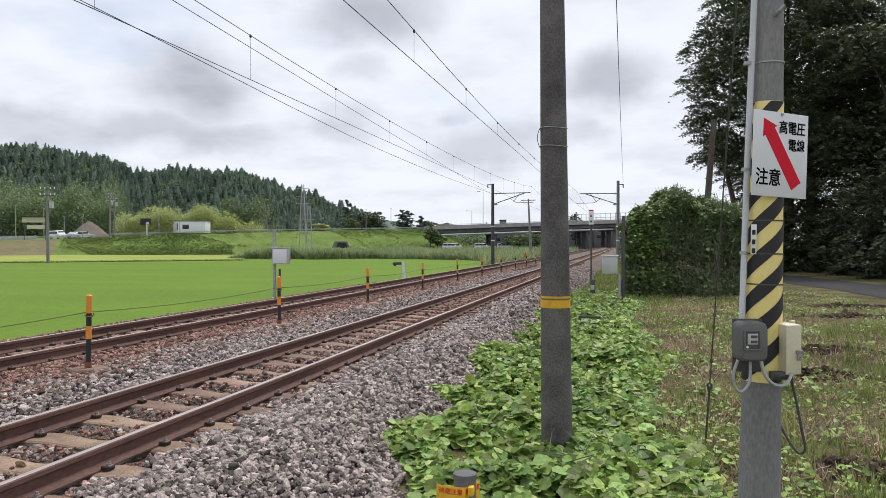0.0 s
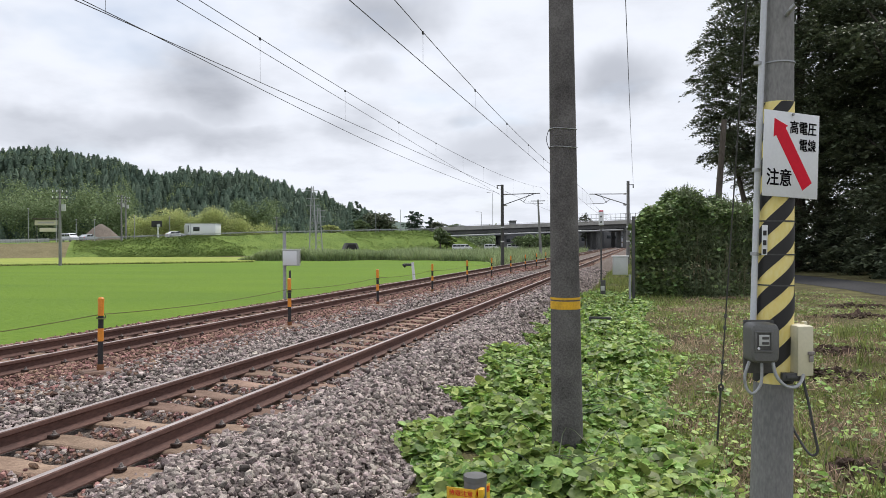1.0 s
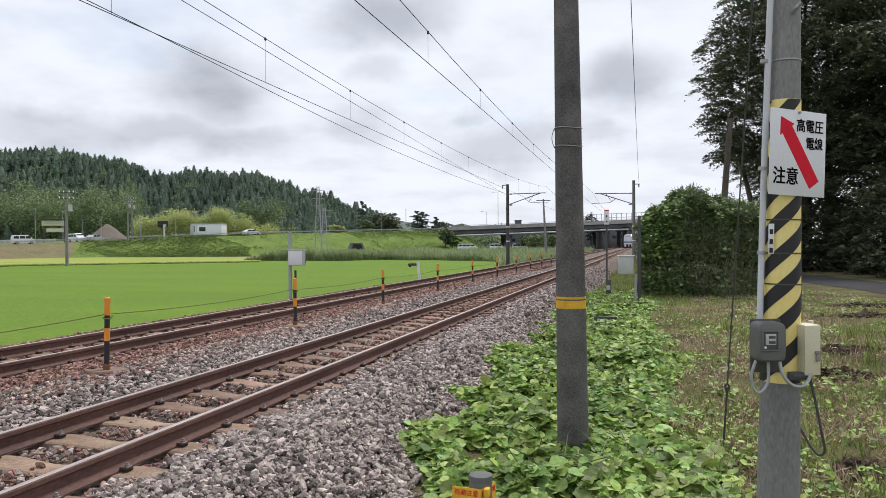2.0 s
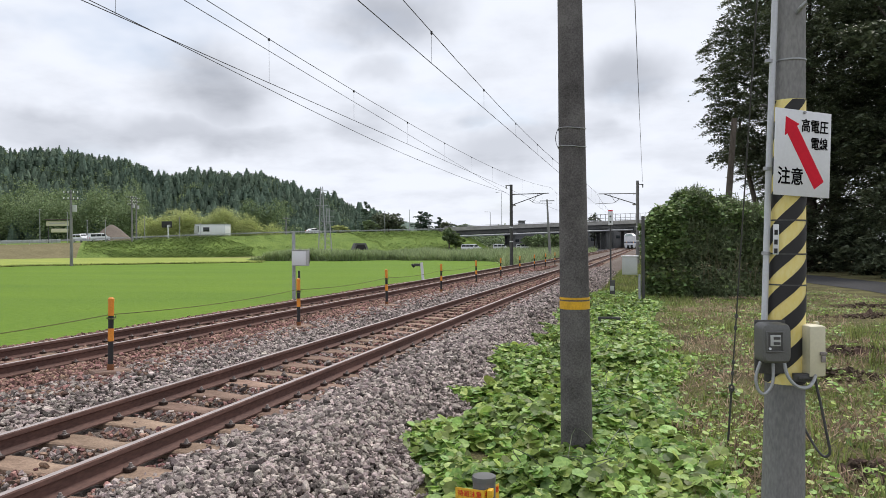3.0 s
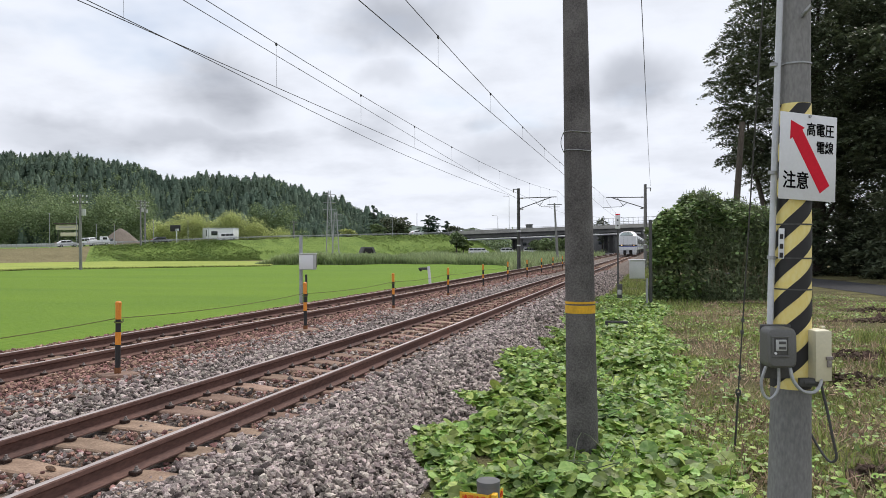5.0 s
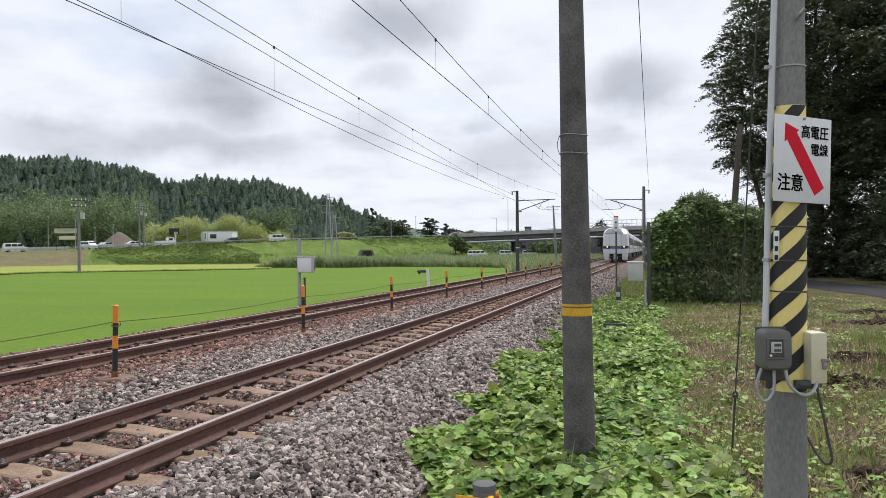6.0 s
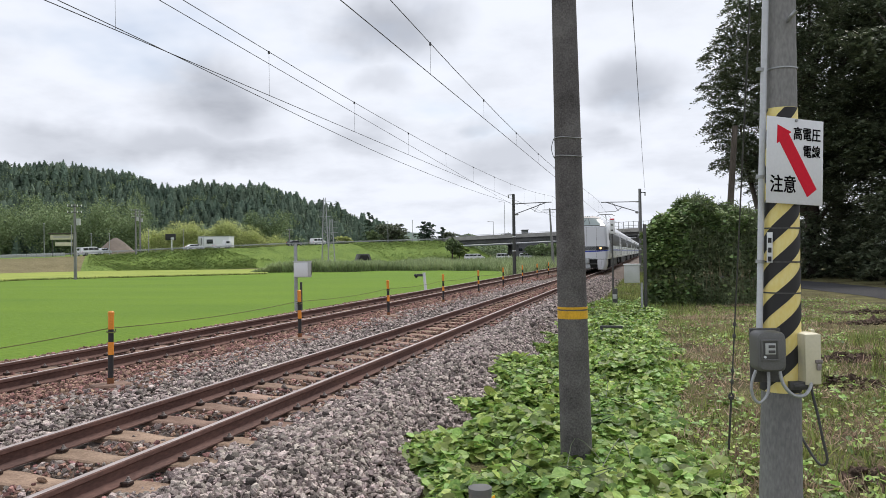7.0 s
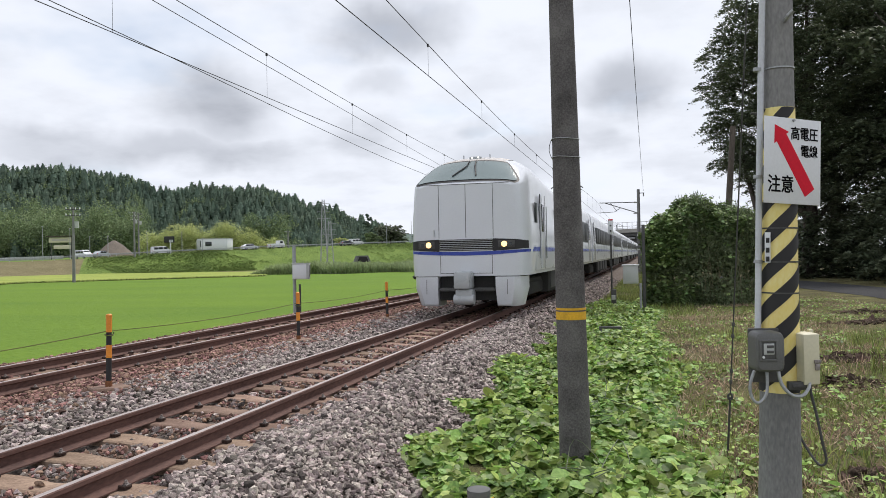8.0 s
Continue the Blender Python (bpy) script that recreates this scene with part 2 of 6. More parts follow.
HAY = mat("dry_cut_grass", (0.23, 0.170, 0.105), (0.60, 0.50, 0.335), rough=0.9, scale=2, fine=9, bump=0, spread=0.6, per="island", through_light=0.1, spec=0.1)
REED = mat("reed_blades", (0.20, 0.265, 0.13), (0.34, 0.41, 0.215), rough=0.8, scale=0.12, fine=1.2, bump=0, spread=0.3, per="island", through_light=0.25, spec=0.2)
# Distance haze is put into this base: paler, bluer and flatter than cedar green.
CEDAR = mat("hazed_cedar_foliage", (0.090, 0.135, 0.106), (0.165, 0.218, 0.155), rough=0.8, scale=0.05, fine=1.2, bump=0, spread=0.25, per="island", through_light=0.08, spec=0.15)
BROADLEAF_FAR = mat("hillside_broadleaf", (0.145, 0.205, 0.105), (0.26, 0.335, 0.165), rough=0.8, scale=0.06, fine=1.2, bump=0, spread=0.25, per="island", through_light=0.15, spec=0.15)
BAMBOO = mat("bamboo_foliage", (0.36, 0.43, 0.17), (0.58, 0.62, 0.28), rough=0.8, scale=0.08, fine=1.2, bump=0, spread=0.22, per="island", through_light=0.25, spec=0.15)
BARK = mat("bark", (0.05, 0.04, 0.032), (0.12, 0.10, 0.085), rough=0.95, scale=3, fine=20, bump=0.8, depth=0.02, stretch=(1, 1, 0.3))
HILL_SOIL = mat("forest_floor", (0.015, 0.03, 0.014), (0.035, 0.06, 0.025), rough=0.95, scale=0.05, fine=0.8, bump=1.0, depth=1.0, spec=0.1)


# ---- mesh helpers ----
class Shape:
    """Vertices and faces of one mesh, gathered piece by piece."""

    def __init__(self):
        self.v, self.f = [], []

    def add(self, verts, faces, m=None):
        o = len(self.v)
        self.v += [tuple(m @ Vector(p)) if m is not None else tuple(p) for p in verts]
        self.f += [tuple(i + o for i in f) for f in faces]
        return self

    def box(self, c, s, bevel=0.0, m=None):
        b = bmesh.new()
        bmesh.ops.create_cube(b, size=1)
        for v in b.verts:
            v.co = Vector((v.co.x * s[0], v.co.y * s[1], v.co.z * s[2]))
        if bevel:
            bmesh.ops.bevel(b, geom=list(b.edges), offset=bevel, segments=2, profile=0.5, affect="EDGES")
        for v in b.verts:
            v.co += Vector(c)
        b.verts.index_update()
        self.add([v.co.copy() for v in b.verts], [[v.index for v in f.verts] for f in b.faces], m)
        b.free()
        return self

    def tube(self, pts, r, n=8, cap=True):
        """A round bar along points; r is one radius or one for each point."""
        pts = [Vector(p) for p in pts]
        rs = r if isinstance(r, (list, tuple)) else [r] * len(pts)
        o = len(self.v)
        side = None
        for k, p in enumerate(pts):
            d = (pts[min(k + 1, len(pts) - 1)] - pts[max(k - 1, 0)]).normalized()
            if side is None:
                side = d.orthogonal().normalized()
            side = (side - d * side.dot(d)).normalized()
            up = d.cross(side)
            for i in range(n):
                a = 2 * math.pi * i / n
                self.v.append(tuple(p + rs[k] * (math.cos(a) * side + math.sin(a) * up)))
        for k in range(len(pts) - 1):
            for i in range(n):
                j = (i + 1) % n
                self.f.append((o + k * n + i, o + k * n + j, o + (k + 1) * n + j, o + (k + 1) * n + i))
        if cap:
            self.f.append(tuple(o + i for i in reversed(range(n))))
            self.f.append(tuple(o + (len(pts) - 1) * n + i for i in range(n)))
        return self

    def loft(self, rings, closed=True, cap=True):
        o, n = len(self.v), len(rings[0])
        for r in rings:
            self.v += [tuple(p) for p in r]
        for k in range(len(rings) - 1):
            for i in range(n if closed else n - 1):
                j = (i + 1) % n
                self.f.append((o + k * n + i, o + k * n + j, o + (k + 1) * n + j, o + (k + 1) * n + i))
        if cap and closed:
            self.f.append(tuple(o + i for i in reversed(range(n))))
            self.f.append(tuple(o + (len(rings) - 1) * n + i for i in range(n)))
        return self

    def grid(self, xs, ys, height):
        o, n = len(self.v), len(ys)
        for x in xs:
            for y in ys:
                self.v.append((x, y, height(x, y)))
        for i in range(len(xs) - 1):
            for j in range(n - 1):
                a = o + i * n + j
                self.f.append((a, a + n, a + n + 1, a + 1))
        return self

    def mesh(self, name, material, smooth=35):
        me = bpy.data.meshes.new(name)
        me.from_pydata(self.v, [], self.f)
        me.materials.append(material)
        b = bmesh.new()
        b.from_mesh(me)
        bmesh.ops.recalc_face_normals(b, faces=b.faces)
        b.to_mesh(me)
        b.free()
        if smooth:
            me.shade_smooth()
            me.set_sharp_from_angle(angle=radians(smooth))
        return me


def part(name, shape, material, parent=None, label="", smooth=35):
    """One mesh object, under a thing or a part where a parent is given."""
    ob = new(name, shape.mesh(name, material, smooth) if isinstance(shape, Shape) else shape)
    if parent is not None:
        ob.parent = parent
    return tagged(ob, label=label)


def thing(name, label, category, at=None, group="", kind=""):
    ob = tagged(new(name), label, category, group, kind)
    if at is not None:
        ob.matrix_basis = at
    return ob


def fast_mesh(name, verts, tris, material):
    """A mesh of triangles from arrays."""
    me = bpy.data.meshes.new(name)
    me.vertices.add(len(verts))
    me.vertices.foreach_set("co", np.asarray(verts, np.float32).ravel())
    me.loops.add(3 * len(tris))
    me.loops.foreach_set("vertex_index", np.asarray(tris, np.int32).ravel())
    me.polygons.add(len(tris))
    me.polygons.foreach_set("loop_start", np.arange(0, 3 * len(tris), 3, dtype=np.int32))
    me.polygons.foreach_set("loop_total", np.full(len(tris), 3, np.int32))
    me.update(calc_edges=True)
    me.validate()
    me.materials.append(material)
    me.shade_flat()
    return me


rng = np.random.default_rng(7)


def turns(n, tilt=math.pi, spin=2 * math.pi):
    """n random turns: tipped from upright by up to tilt about a level axis, then spun about z."""
    a, b, c = rng.uniform(0, spin, n), rng.uniform(-tilt, tilt, n), rng.uniform(0, 2 * math.pi, n)
    ca, sa, cb, sb, cc, sc = np.cos(a), np.sin(a), np.cos(b), np.sin(b), np.cos(c), np.sin(c)
    o, l = np.zeros(n), np.ones(n)
    rz = np.stack([np.stack([ca, -sa, o], -1), np.stack([sa, ca, o], -1), np.stack([o, o, l], -1)], 1)
    rx = np.stack([np.stack([l, o, o], -1), np.stack([o, cb, -sb], -1), np.stack([o, sb, cb], -1)], 1)
    rc = np.stack([np.stack([cc, -sc, o], -1), np.stack([sc, cc, o], -1), np.stack([o, o, l], -1)], 1)
    return rz @ rx @ rc


def swarm(template, places, rot, size):
    """Many copies of a template (vertices, triangles), as arrays."""
    tv, tf = np.asarray(template[0], float), np.asarray(template[1], int)
    size = np.asarray(size, float)
    if size.ndim == 1:
        size = np.repeat(size[:, None], 3, 1)
    v = np.einsum("nij,nkj->nki", rot, tv[None] * size[:, None, :]) + np.asarray(places)[:, None, :]
    f = tf[None] + (np.arange(len(places)) * len(tv))[:, None, None]
    return v.reshape(-1, 3), f.reshape(-1, 3)


def gather(pieces):
    vs, fs, o = [], [], 0
    for v, f in pieces:
        vs.append(v)
        fs.append(f + o)
        o += len(v)
    return np.concatenate(vs), np.concatenate(fs)


def field_noise(x, y, scale, seed=0.0):
    """Smooth noise for arrays, about -1 to 1."""
    s = 0
    for k, (a, b) in enumerate(((1.0, 0.31), (-0.43, 0.97), (0.77, -0.68), (0.2, 1.3), (1.41, 0.6))):
        s = s + np.sin((a * x + b * y) / scale * 3.1 + 1.7 * k + seed * (k + 1.3))
    return s / 2.6


# ---- ground, tracks and ballast ----
NEAR, FAR_TRACK, GAUGE = -4.125, -8.02, 1.067
FAR_SLOPE = 0.0


def ground_z(x, y):
    z = np.interp(x, [-12.4, -11.2, -10.4, -2.5, -1.9, 0.0, 2.0, 7.0, 12.0, 40.0], [-1.2, -0.62, -0.5, -0.5, -0.52, -0.50, -0.45, -0.45, -0.35, 0.0])
    return z + np.where(np.asarray(x) > -2.2, np.clip((6.8 - np.asarray(x)) / 1.5, 0, 1) * (0.06 * field_noise(np.asarray(x), np.asarray(y), 3.0) + 0.025 * field_noise(np.asarray(x), np.asarray(y), 0.9, 4.0)), 0.0)


def ballast_z(x):
    return np.interp(x, [-11.3, -10.6, -9.6, -9.2, -8.6, -7.4, -6.8, -6.1, -5.4, -5.0, -4.6, -3.7, -3.2, -2.9, -2.55, -2.0, -1.8],
                     [-0.75, -0.33, -0.19, -0.15, -0.19, -0.19, -0.15, -0.10, -0.14, -0.16, -0.195, -0.195, -0.170, -0.145, -0.165, -0.46, -0.60])


def spaced(*stretches):
    out = []
    for a, b, step in stretches:
        out += list(np.arange(a, b, step))
    return out


def build_ground():
    xs = spaced((-2000, -400, 200), (-400, -40, 20), (-40, -13, 2), (-13, -3, 0.5), (-3, 9, 0.22), (9, 14, 0.5), (14, 60, 3), (60, 2001, 97))
    ys = spaced((-300, -10, 20), (-10, 50, 0.5), (50, 300, 10), (300, 3000, 150))
    part("ground", Shape().grid(xs, ys, lambda x, y: float(ground_z(x, y))), SOIL)
    tagged(bpy.data.objects["ground"], "rough grassy ground with bare brown soil", "ground", kind="structure")
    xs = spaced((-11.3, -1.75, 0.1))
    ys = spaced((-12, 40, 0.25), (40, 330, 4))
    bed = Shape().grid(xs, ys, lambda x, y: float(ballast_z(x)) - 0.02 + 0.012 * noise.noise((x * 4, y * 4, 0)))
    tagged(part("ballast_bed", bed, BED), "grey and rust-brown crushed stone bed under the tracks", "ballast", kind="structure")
    # rice paddies: the green field and the ripening strip behind it
    xs, ys = spaced((-130, -12.2, 2.0)), spaced((-40, 110, 2.0))
    tagged(part("rice_paddy", Shape().grid(xs, ys, lambda x, y: -1.02 + 0.02 * noise.noise((x * .3, y * .3, 1))), PADDY), "bright green rice paddy behind the tracks", "rice paddy", kind="structure")


def rail_profile():
    half = [(0.0635, -0.153), (0.0635, -0.143), (0.022, -0.128), (0.0075, -0.115), (0.0075, -0.052), (0.026, -0.042), (0.0325, -0.036), (0.0325, -0.008), (0.026, -0.0005)]
    return half + [(-x, z) for x, z in reversed(half)]


def build_track(x0, slope, label, sleepers_to):
    track = thing("railway_track", label, "railway track", pose(x0, 0, 0, 0, 0, math.degrees(math.atan(slope))), kind="structure")
    for s in (-1, 1):
        cx = s * (GAUGE / 2 + 0.0325)
        rail = part("rail", Shape().loft([[(cx + x, y, z) for x, z in rail_profile()] for y in (-14, 0, 60, 330)]), RAIL, track)
        top = Shape().loft([[(cx + x, y, z) for x, z in ((-0.024, 0.0), (-0.018, 0.0018), (0.018, 0.0018), (0.024, 0.0))] for y in (-14, 0, 60, 330)], closed=False)
        part("running_surface", top, RAIL_TOP, rail, "worn bright running surface")
    rings = []
    for x, w, t in ((-1.0, 0.15, -0.170), (-0.72, 0.145, -0.157), (-0.36, 0.14, -0.157), (-0.04, 0.12, -0.185), (0.04, 0.12, -0.185), (0.36, 0.14, -0.157), (0.72, 0.145, -0.157), (1.0, 0.15, -0.170)):
        rings.append([(x, -w - 0.02, -0.34), (x, -w, t - 0.012), (x, -w + 0.018, t), (x, w - 0.018, t), (x, w, t - 0.012), (x, w + 0.02, -0.34)])
    sleeper_mesh = Shape().loft(rings).mesh("sleeper", SLEEPER, 0)
    clip = Shape().box((-0.010, 0, -0.146), (0.07, 0.075, 0.016), 0.004).tube([(-0.03, -0.034, -0.128), (0.02, -0.032, -0.134), (0.034, 0, -0.130), (0.02, 0.032, -0.134), (-0.03, 0.034, -0.128)], 0.009, 6)
    clip_mesh = clip.mesh("rail_clip", IRON)
    nut_mesh = Shape().box((0.004, 0, -0.126), (0.042, 0.045, 0.010), 0.003).tube([(0.004, 0, -0.125), (0.004, 0, -0.108)], 0.017, 6).tube([(0.004, 0, -0.108), (0.004, 0, -0.094)], 0.010, 6).mesh("bolt", GALV_DULL)
    pitch, y = 0.6465, -1.39
    far = []
    while y < 260:
        if y < sleepers_to:
            s = part("sleeper", sleeper_mesh, SLEEPER, track)
            s.location = (0, y, 0)
            s.rotation_euler = (0, 0, radians(random.uniform(-0.8, 0.8)))
            for sx in (-1, 1):
                for side in (-1, 1):
                    c = part("rail_clip", clip_mesh, IRON, s)
                    c.location = (sx * (GAUGE / 2 + 0.0325) + side * 0.09, 0, 0)
                    c.rotation_euler = (0, 0, 0 if side > 0 else math.pi)
                    if y < 14:
                        nut = part("bolt", nut_mesh, GALV_DULL, s)
                        nut.location, nut.rotation_euler = c.location, c.rotation_euler
        else:
            far.append(y)
        y += pitch
    sh = Shape()
    for y in far:
        sh.box((0, y, -0.25), (2.0, 0.25, 0.18))
        for sx in (-1, 1):
            sh.box((sx * 0.66, y, -0.13), (0.06, 0.09, 0.05)).box((sx * 0.48, y, -0.13), (0.06, 0.09, 0.05))
    tagged(part("distant_sleepers", sh, SLEEPER, track, smooth=0), kind="stuff")
    return track


def stone_templates(n=14):
    """Angular crushed stones: blocks, slabs and splinters."""
    out = []
    for k in range(n):
        b = bmesh.new()
        flat, long = rng.uniform(0.35, 0.75), rng.uniform(0.55, 0.95)
        for _ in range(15):
            p = Vector(rng.uniform(-1, 1, 3))
            p = p / (0.5 * max(abs(p.x), abs(p.y), abs(p.z)) + 0.5 * p.length) * rng.uniform(0.78, 1.0)
            b.verts.new(Vector((p.x, p.y * long, p.z * flat)))
        bmesh.ops.convex_hull(b, input=b.verts)
        bmesh.ops.delete(b, geom=[v for v in b.verts if not v.link_faces], context="VERTS")
        bmesh.ops.triangulate(b, faces=b.faces)
        bmesh.ops.recalc_face_normals(b, faces=b.faces)
        b.verts.index_update()
        out.append(([tuple(v.co) for v in b.verts], [[v.index for v in f.verts] for f in b.faces]))
        b.free()
    return out


def build_stones():
    temps = stone_templates()

    def lay(regions, name, material, label):
        pieces = []
        for x0, x1, y0, y1, count, size in regions:
            x, y = rng.uniform(x0, x1, count), rng.uniform(y0, y1, count)
            on_sleeper = (np.abs(((y + 1.39) / 0.6465 + 0.5) % 1 - 0.5) < 0.225) & (np.abs(x - NEAR) < 0.97)
            on_rail = (np.abs(np.abs(x - NEAR) - 0.566) < 0.10) | (np.abs(np.abs(x - FAR_TRACK - FAR_SLOPE * y) - 0.566) < 0.10)
            keep = ~(on_rail | (on_sleeper & (y < 17) & (rng.random(count) < 0.955)))
            x, y = x[keep], y[keep]
            s = size * 0.70 * np.clip(np.exp(rng.normal(0, 0.34, len(x))), 0.45, 1.9)
            z = np.where(x > -1.95, np.maximum(ballast_z(x), ground_z(x, y)), ballast_z(x)) + s * rng.uniform(-0.3, 0.55, len(x)) + 0.012
            p, r = np.stack([x, y, z], -1), turns(len(x), 0.9)
            k = rng.integers(0, len(temps), len(x))
            for i, t in enumerate(temps):
                m = k == i
                if m.any():
                    pieces.append(swarm(t, p[m], r[m], s[m]))
        ob = new(name, fast_mesh(name, *gather(pieces), material))
        tagged(ob, label, "ballast", kind="stuff")

    lay([(-6.7, -1.8, -6.0, 2.4, 5000, 0.045), (-1.95, -1.15, 2.4, 5.4, 3200, 0.036), (-3.35, -1.75, 2.2, 8.0, 19000, 0.037), (-3.4, -1.8, 8.0, 16.0, 15000, 0.041), (-5.0, -3.3, 2.2, 14.0, 3600, 0.036), (-3.4, -1.8, 16.0, 50.0, 9500, 0.052),
         (-6.35, -4.95, 2.5, 14.0, 14500, 0.036), (-6.3, -4.95, 14, 40.0, 8000, 0.048)], "ballast_stones", STONE, "loose grey crushed ballast stones beside the rails")
    lay([(-5.0, -3.2, 2.2, 12.0, 5200, 0.034), (-5.0, -3.2, 12, 26.0, 5000, 0.042), (-5.0, -3.2, 26, 60.0, 5500, 0.055), (-7.6, -5.7, 4.0, 22.0, 17000, 0.037), (-7.4, -5.8, 22.0, 50.0, 8000, 0.05),
         (-11.1, -7.4, 5.0, 30.0, 15000, 0.040)], "rusty_ballast_stones", STONE_RUST, "rust-brown ballast stones between and under the rails")


build_ground()
build_track(NEAR, 0.0, "single-gauge railway track with rusty rails on concrete sleepers", 70)
build_track(FAR_TRACK, FAR_SLOPE, "second railway track with rusty rails sunk in ballast", 40)
build_stones()


# ---- poles, masts and overhead wires ----
SPANS = (-51.4, 6.65, 64.7, 122.7, 180.7, 238.7)


def build_mast_pole():
    """The thick concrete mast in front, with its ties and yellow band."""
    t = thing("overhead_line_mast", "thick dark weathered concrete mast with a yellow band", "utility pole", pose(-0.60, 6.66, -0.55))

    def r(z):
        return 0.1400 - 0.0080 * z

    lean = -0.012
    zs = [0.0, 0.5, 1.0, 2.0, 3.0, 4.0, 5.0, 6.5, 8.0]
    part("pole", Shape().tube([(lean * z, 0, z) for z in zs], [r(z) for z in zs], 40), POLE, t)
    zb = 1.425
    band = Shape().tube([(lean * zb, 0, zb - 0.035), (lean * zb, 0, zb + 0.035)], r(zb) + 0.003, 40)
    part("marker_band", band, YELLOW, t, "yellow painted band")
    part("marker_band", Shape().tube([(lean * zb, 0, zb + 0.048), (lean * zb, 0, zb + 0.068)], r(zb) + 0.003, 40), YELLOW, t, "narrow yellow painted band")
    for z in (2.81, 2.97):
        pts = [(lean * z + (r(z) + 0.005) * math.cos(a), (r(z) + 0.005) * math.sin(a), z + 0.006 * math.sin(2 * a)) for a in np.linspace(0, 2 * math.pi, 33)]
        part("tie_wire", Shape().tube(pts, 0.004, 6), GALV, t, "twisted steel tie wire")
    pts = [(lean * 2.9 - r(2.9) - 0.004 - 0.02 * math.sin(math.pi * k / 8), -0.03, 2.81 + 0.02 * k) for k in range(9)]
    part("tie_wire", Shape().tube(pts, 0.003, 6), WIRE, t)
    arm = part("feeder_arm", Shape().box((0.20, 0, 7.62), (0.62, 0.07, 0.07), 0.008), GALV, t)
    part("insulator", Shape().tube([(0.38, 0, 7.60), (0.38, 0, 7.66), (0.38, 0, 7.72)], [0.05, 0.03, 0.05], 10), CONCRETE, arm)
    return t


def build_far_mast(x, y, side, name_label):
    """A distant catenary mast whose bracket reaches over the track; side is +1 when the track lies at greater x."""
    t = thing("catenary_mast", name_label, "catenary mast", pose(x, y, -0.45), group="catenary masts along the line")
    part("pole", Shape().tube([(0, 0, 0), (0, 0, 7.1 if side < 0 else 6.85)], [0.16, 0.12], 14), STEEL_DARK if side > 0 else POLE_LIGHT, t)
    reach = 3.2 * side
    part("bracket_top_tube", Shape().tube([(0, 0, 6.02), (reach, 0, 6.06)], 0.035, 8), STEEL_DARK, t)
    part("bracket_brace", Shape().tube([(0, 0, 5.10), (reach * 0.86, 0, 6.04)], 0.035, 8), STEEL_DARK, t)
    part("registration_arm", Shape().tube([(reach * 0.45, 0, 5.6), (reach * 0.62, 0, 5.26), (reach * 1.08, 0, 5.22)], 0.022, 6), STEEL_DARK, t)
    part("bracket_brace", Shape().tube([(reach * 0.55, 0, 5.30), (reach * 0.72, 0, 6.04)], 0.02, 6), STEEL_DARK, t)
    for z in (5.10, 6.02):
        part("insulator", Shape().tube([(0.14 * side, 0, z), (0.22 * side, 0, z), (0.25 * side, 0, z), (0.33 * side, 0, z), (0.36 * side, 0, z), (0.42 * side, 0, z)], [0.03, 0.08, 0.04, 0.08, 0.04, 0.03], 10), CONCRETE, t)
    part("head_arm", Shape().box((-0.18 * side, 0, 6.78), (0.6, 0.06, 0.06)), STEEL_DARK, t)
    part("insulator", Shape().tube([(-0.42 * side, 0, 6.5), (-0.42 * side, 0, 6.75)], 0.05, 8), CONCRETE, t)
    for z in (2.0, 3.2):
        part("marker_band", Shape().tube([(0, 0, z), (0, 0, z + 0.1)], 0.158, 14), WHITE, t)
    return t


def build_catenary(x0, slope, label, phase, sag):
    """Contact wire, sagging messenger and droppers over one track."""
    c = thing("overhead_line", label, "overhead wire", pose(0, 0, 0))

    def xw(y):
        return x0 + slope * y

    part("contact_wire", Shape().tube([(xw(y), y, contact_z(y, sag[3])) for y in np.arange(-20, 240, 5.0)], 0.0075, 6), WIRE, c)
    pts = []
    for a, b in zip(SPANS[:-1], SPANS[1:]):
        for k in range(12):
            y = a + (b - a) * k / 12
            pts.append((xw(y), y, messenger_z(y, sag)))
    part("messenger_wire", Shape().tube([p for p in pts if -25 < p[1]], 0.0075, 6), WIRE, c)
    for y in np.arange(phase, 120, 4.93):
        d = Shape().tube([(xw(y), y, contact_z(y, sag[3])), (xw(y), y, messenger_z(y, sag))], 0.003, 4).box((xw(y), y, messenger_z(y, sag) - 0.01), (0.03, 0.05, 0.06))
        part("dropper", d, WIRE, c)
    return c


def contact_z(y, fall):
    """Height of the contact wire, which falls gently beyond the first mast."""
    return 5.06 - fall * min(max(y - 6.65, 0.0), 58.0)


def messenger_z(y, sag):
    """Height of the messenger wire; sag: the least gap to the contact wire, its growth, where along the span it lies, and the fall of both wires."""
    k = ((y - SPANS[1]) / 58.05) % 1.0
    ends = sag[1] * 58.05 ** 2 * ((1 - sag[2]) ** 2 - sag[2] ** 2)
    return contact_z(y, sag[4]) + sag[0] + sag[1] * ((k - sag[2]) * 58.05) ** 2 - ends * max(0.0, (k - 0.65) / 0.35) ** 2


build_mast_pole()
build_far_mast(-11.05, 62.3, 1, "dark steel catenary mast with a bracket over the track")
build_far_mast(-0.76, 64.7, -1, "grey concrete catenary mast with a bracket over the near track")
build_far_mast(-11.05, 120.7, 1, "dark steel catenary mast with a bracket over the track")
build_catenary(-4.12, 0.0, "contact wire, messenger and droppers over the near track", -0.5, (0.34, 0.0011, 0.40, 0.0070, 0.0055))
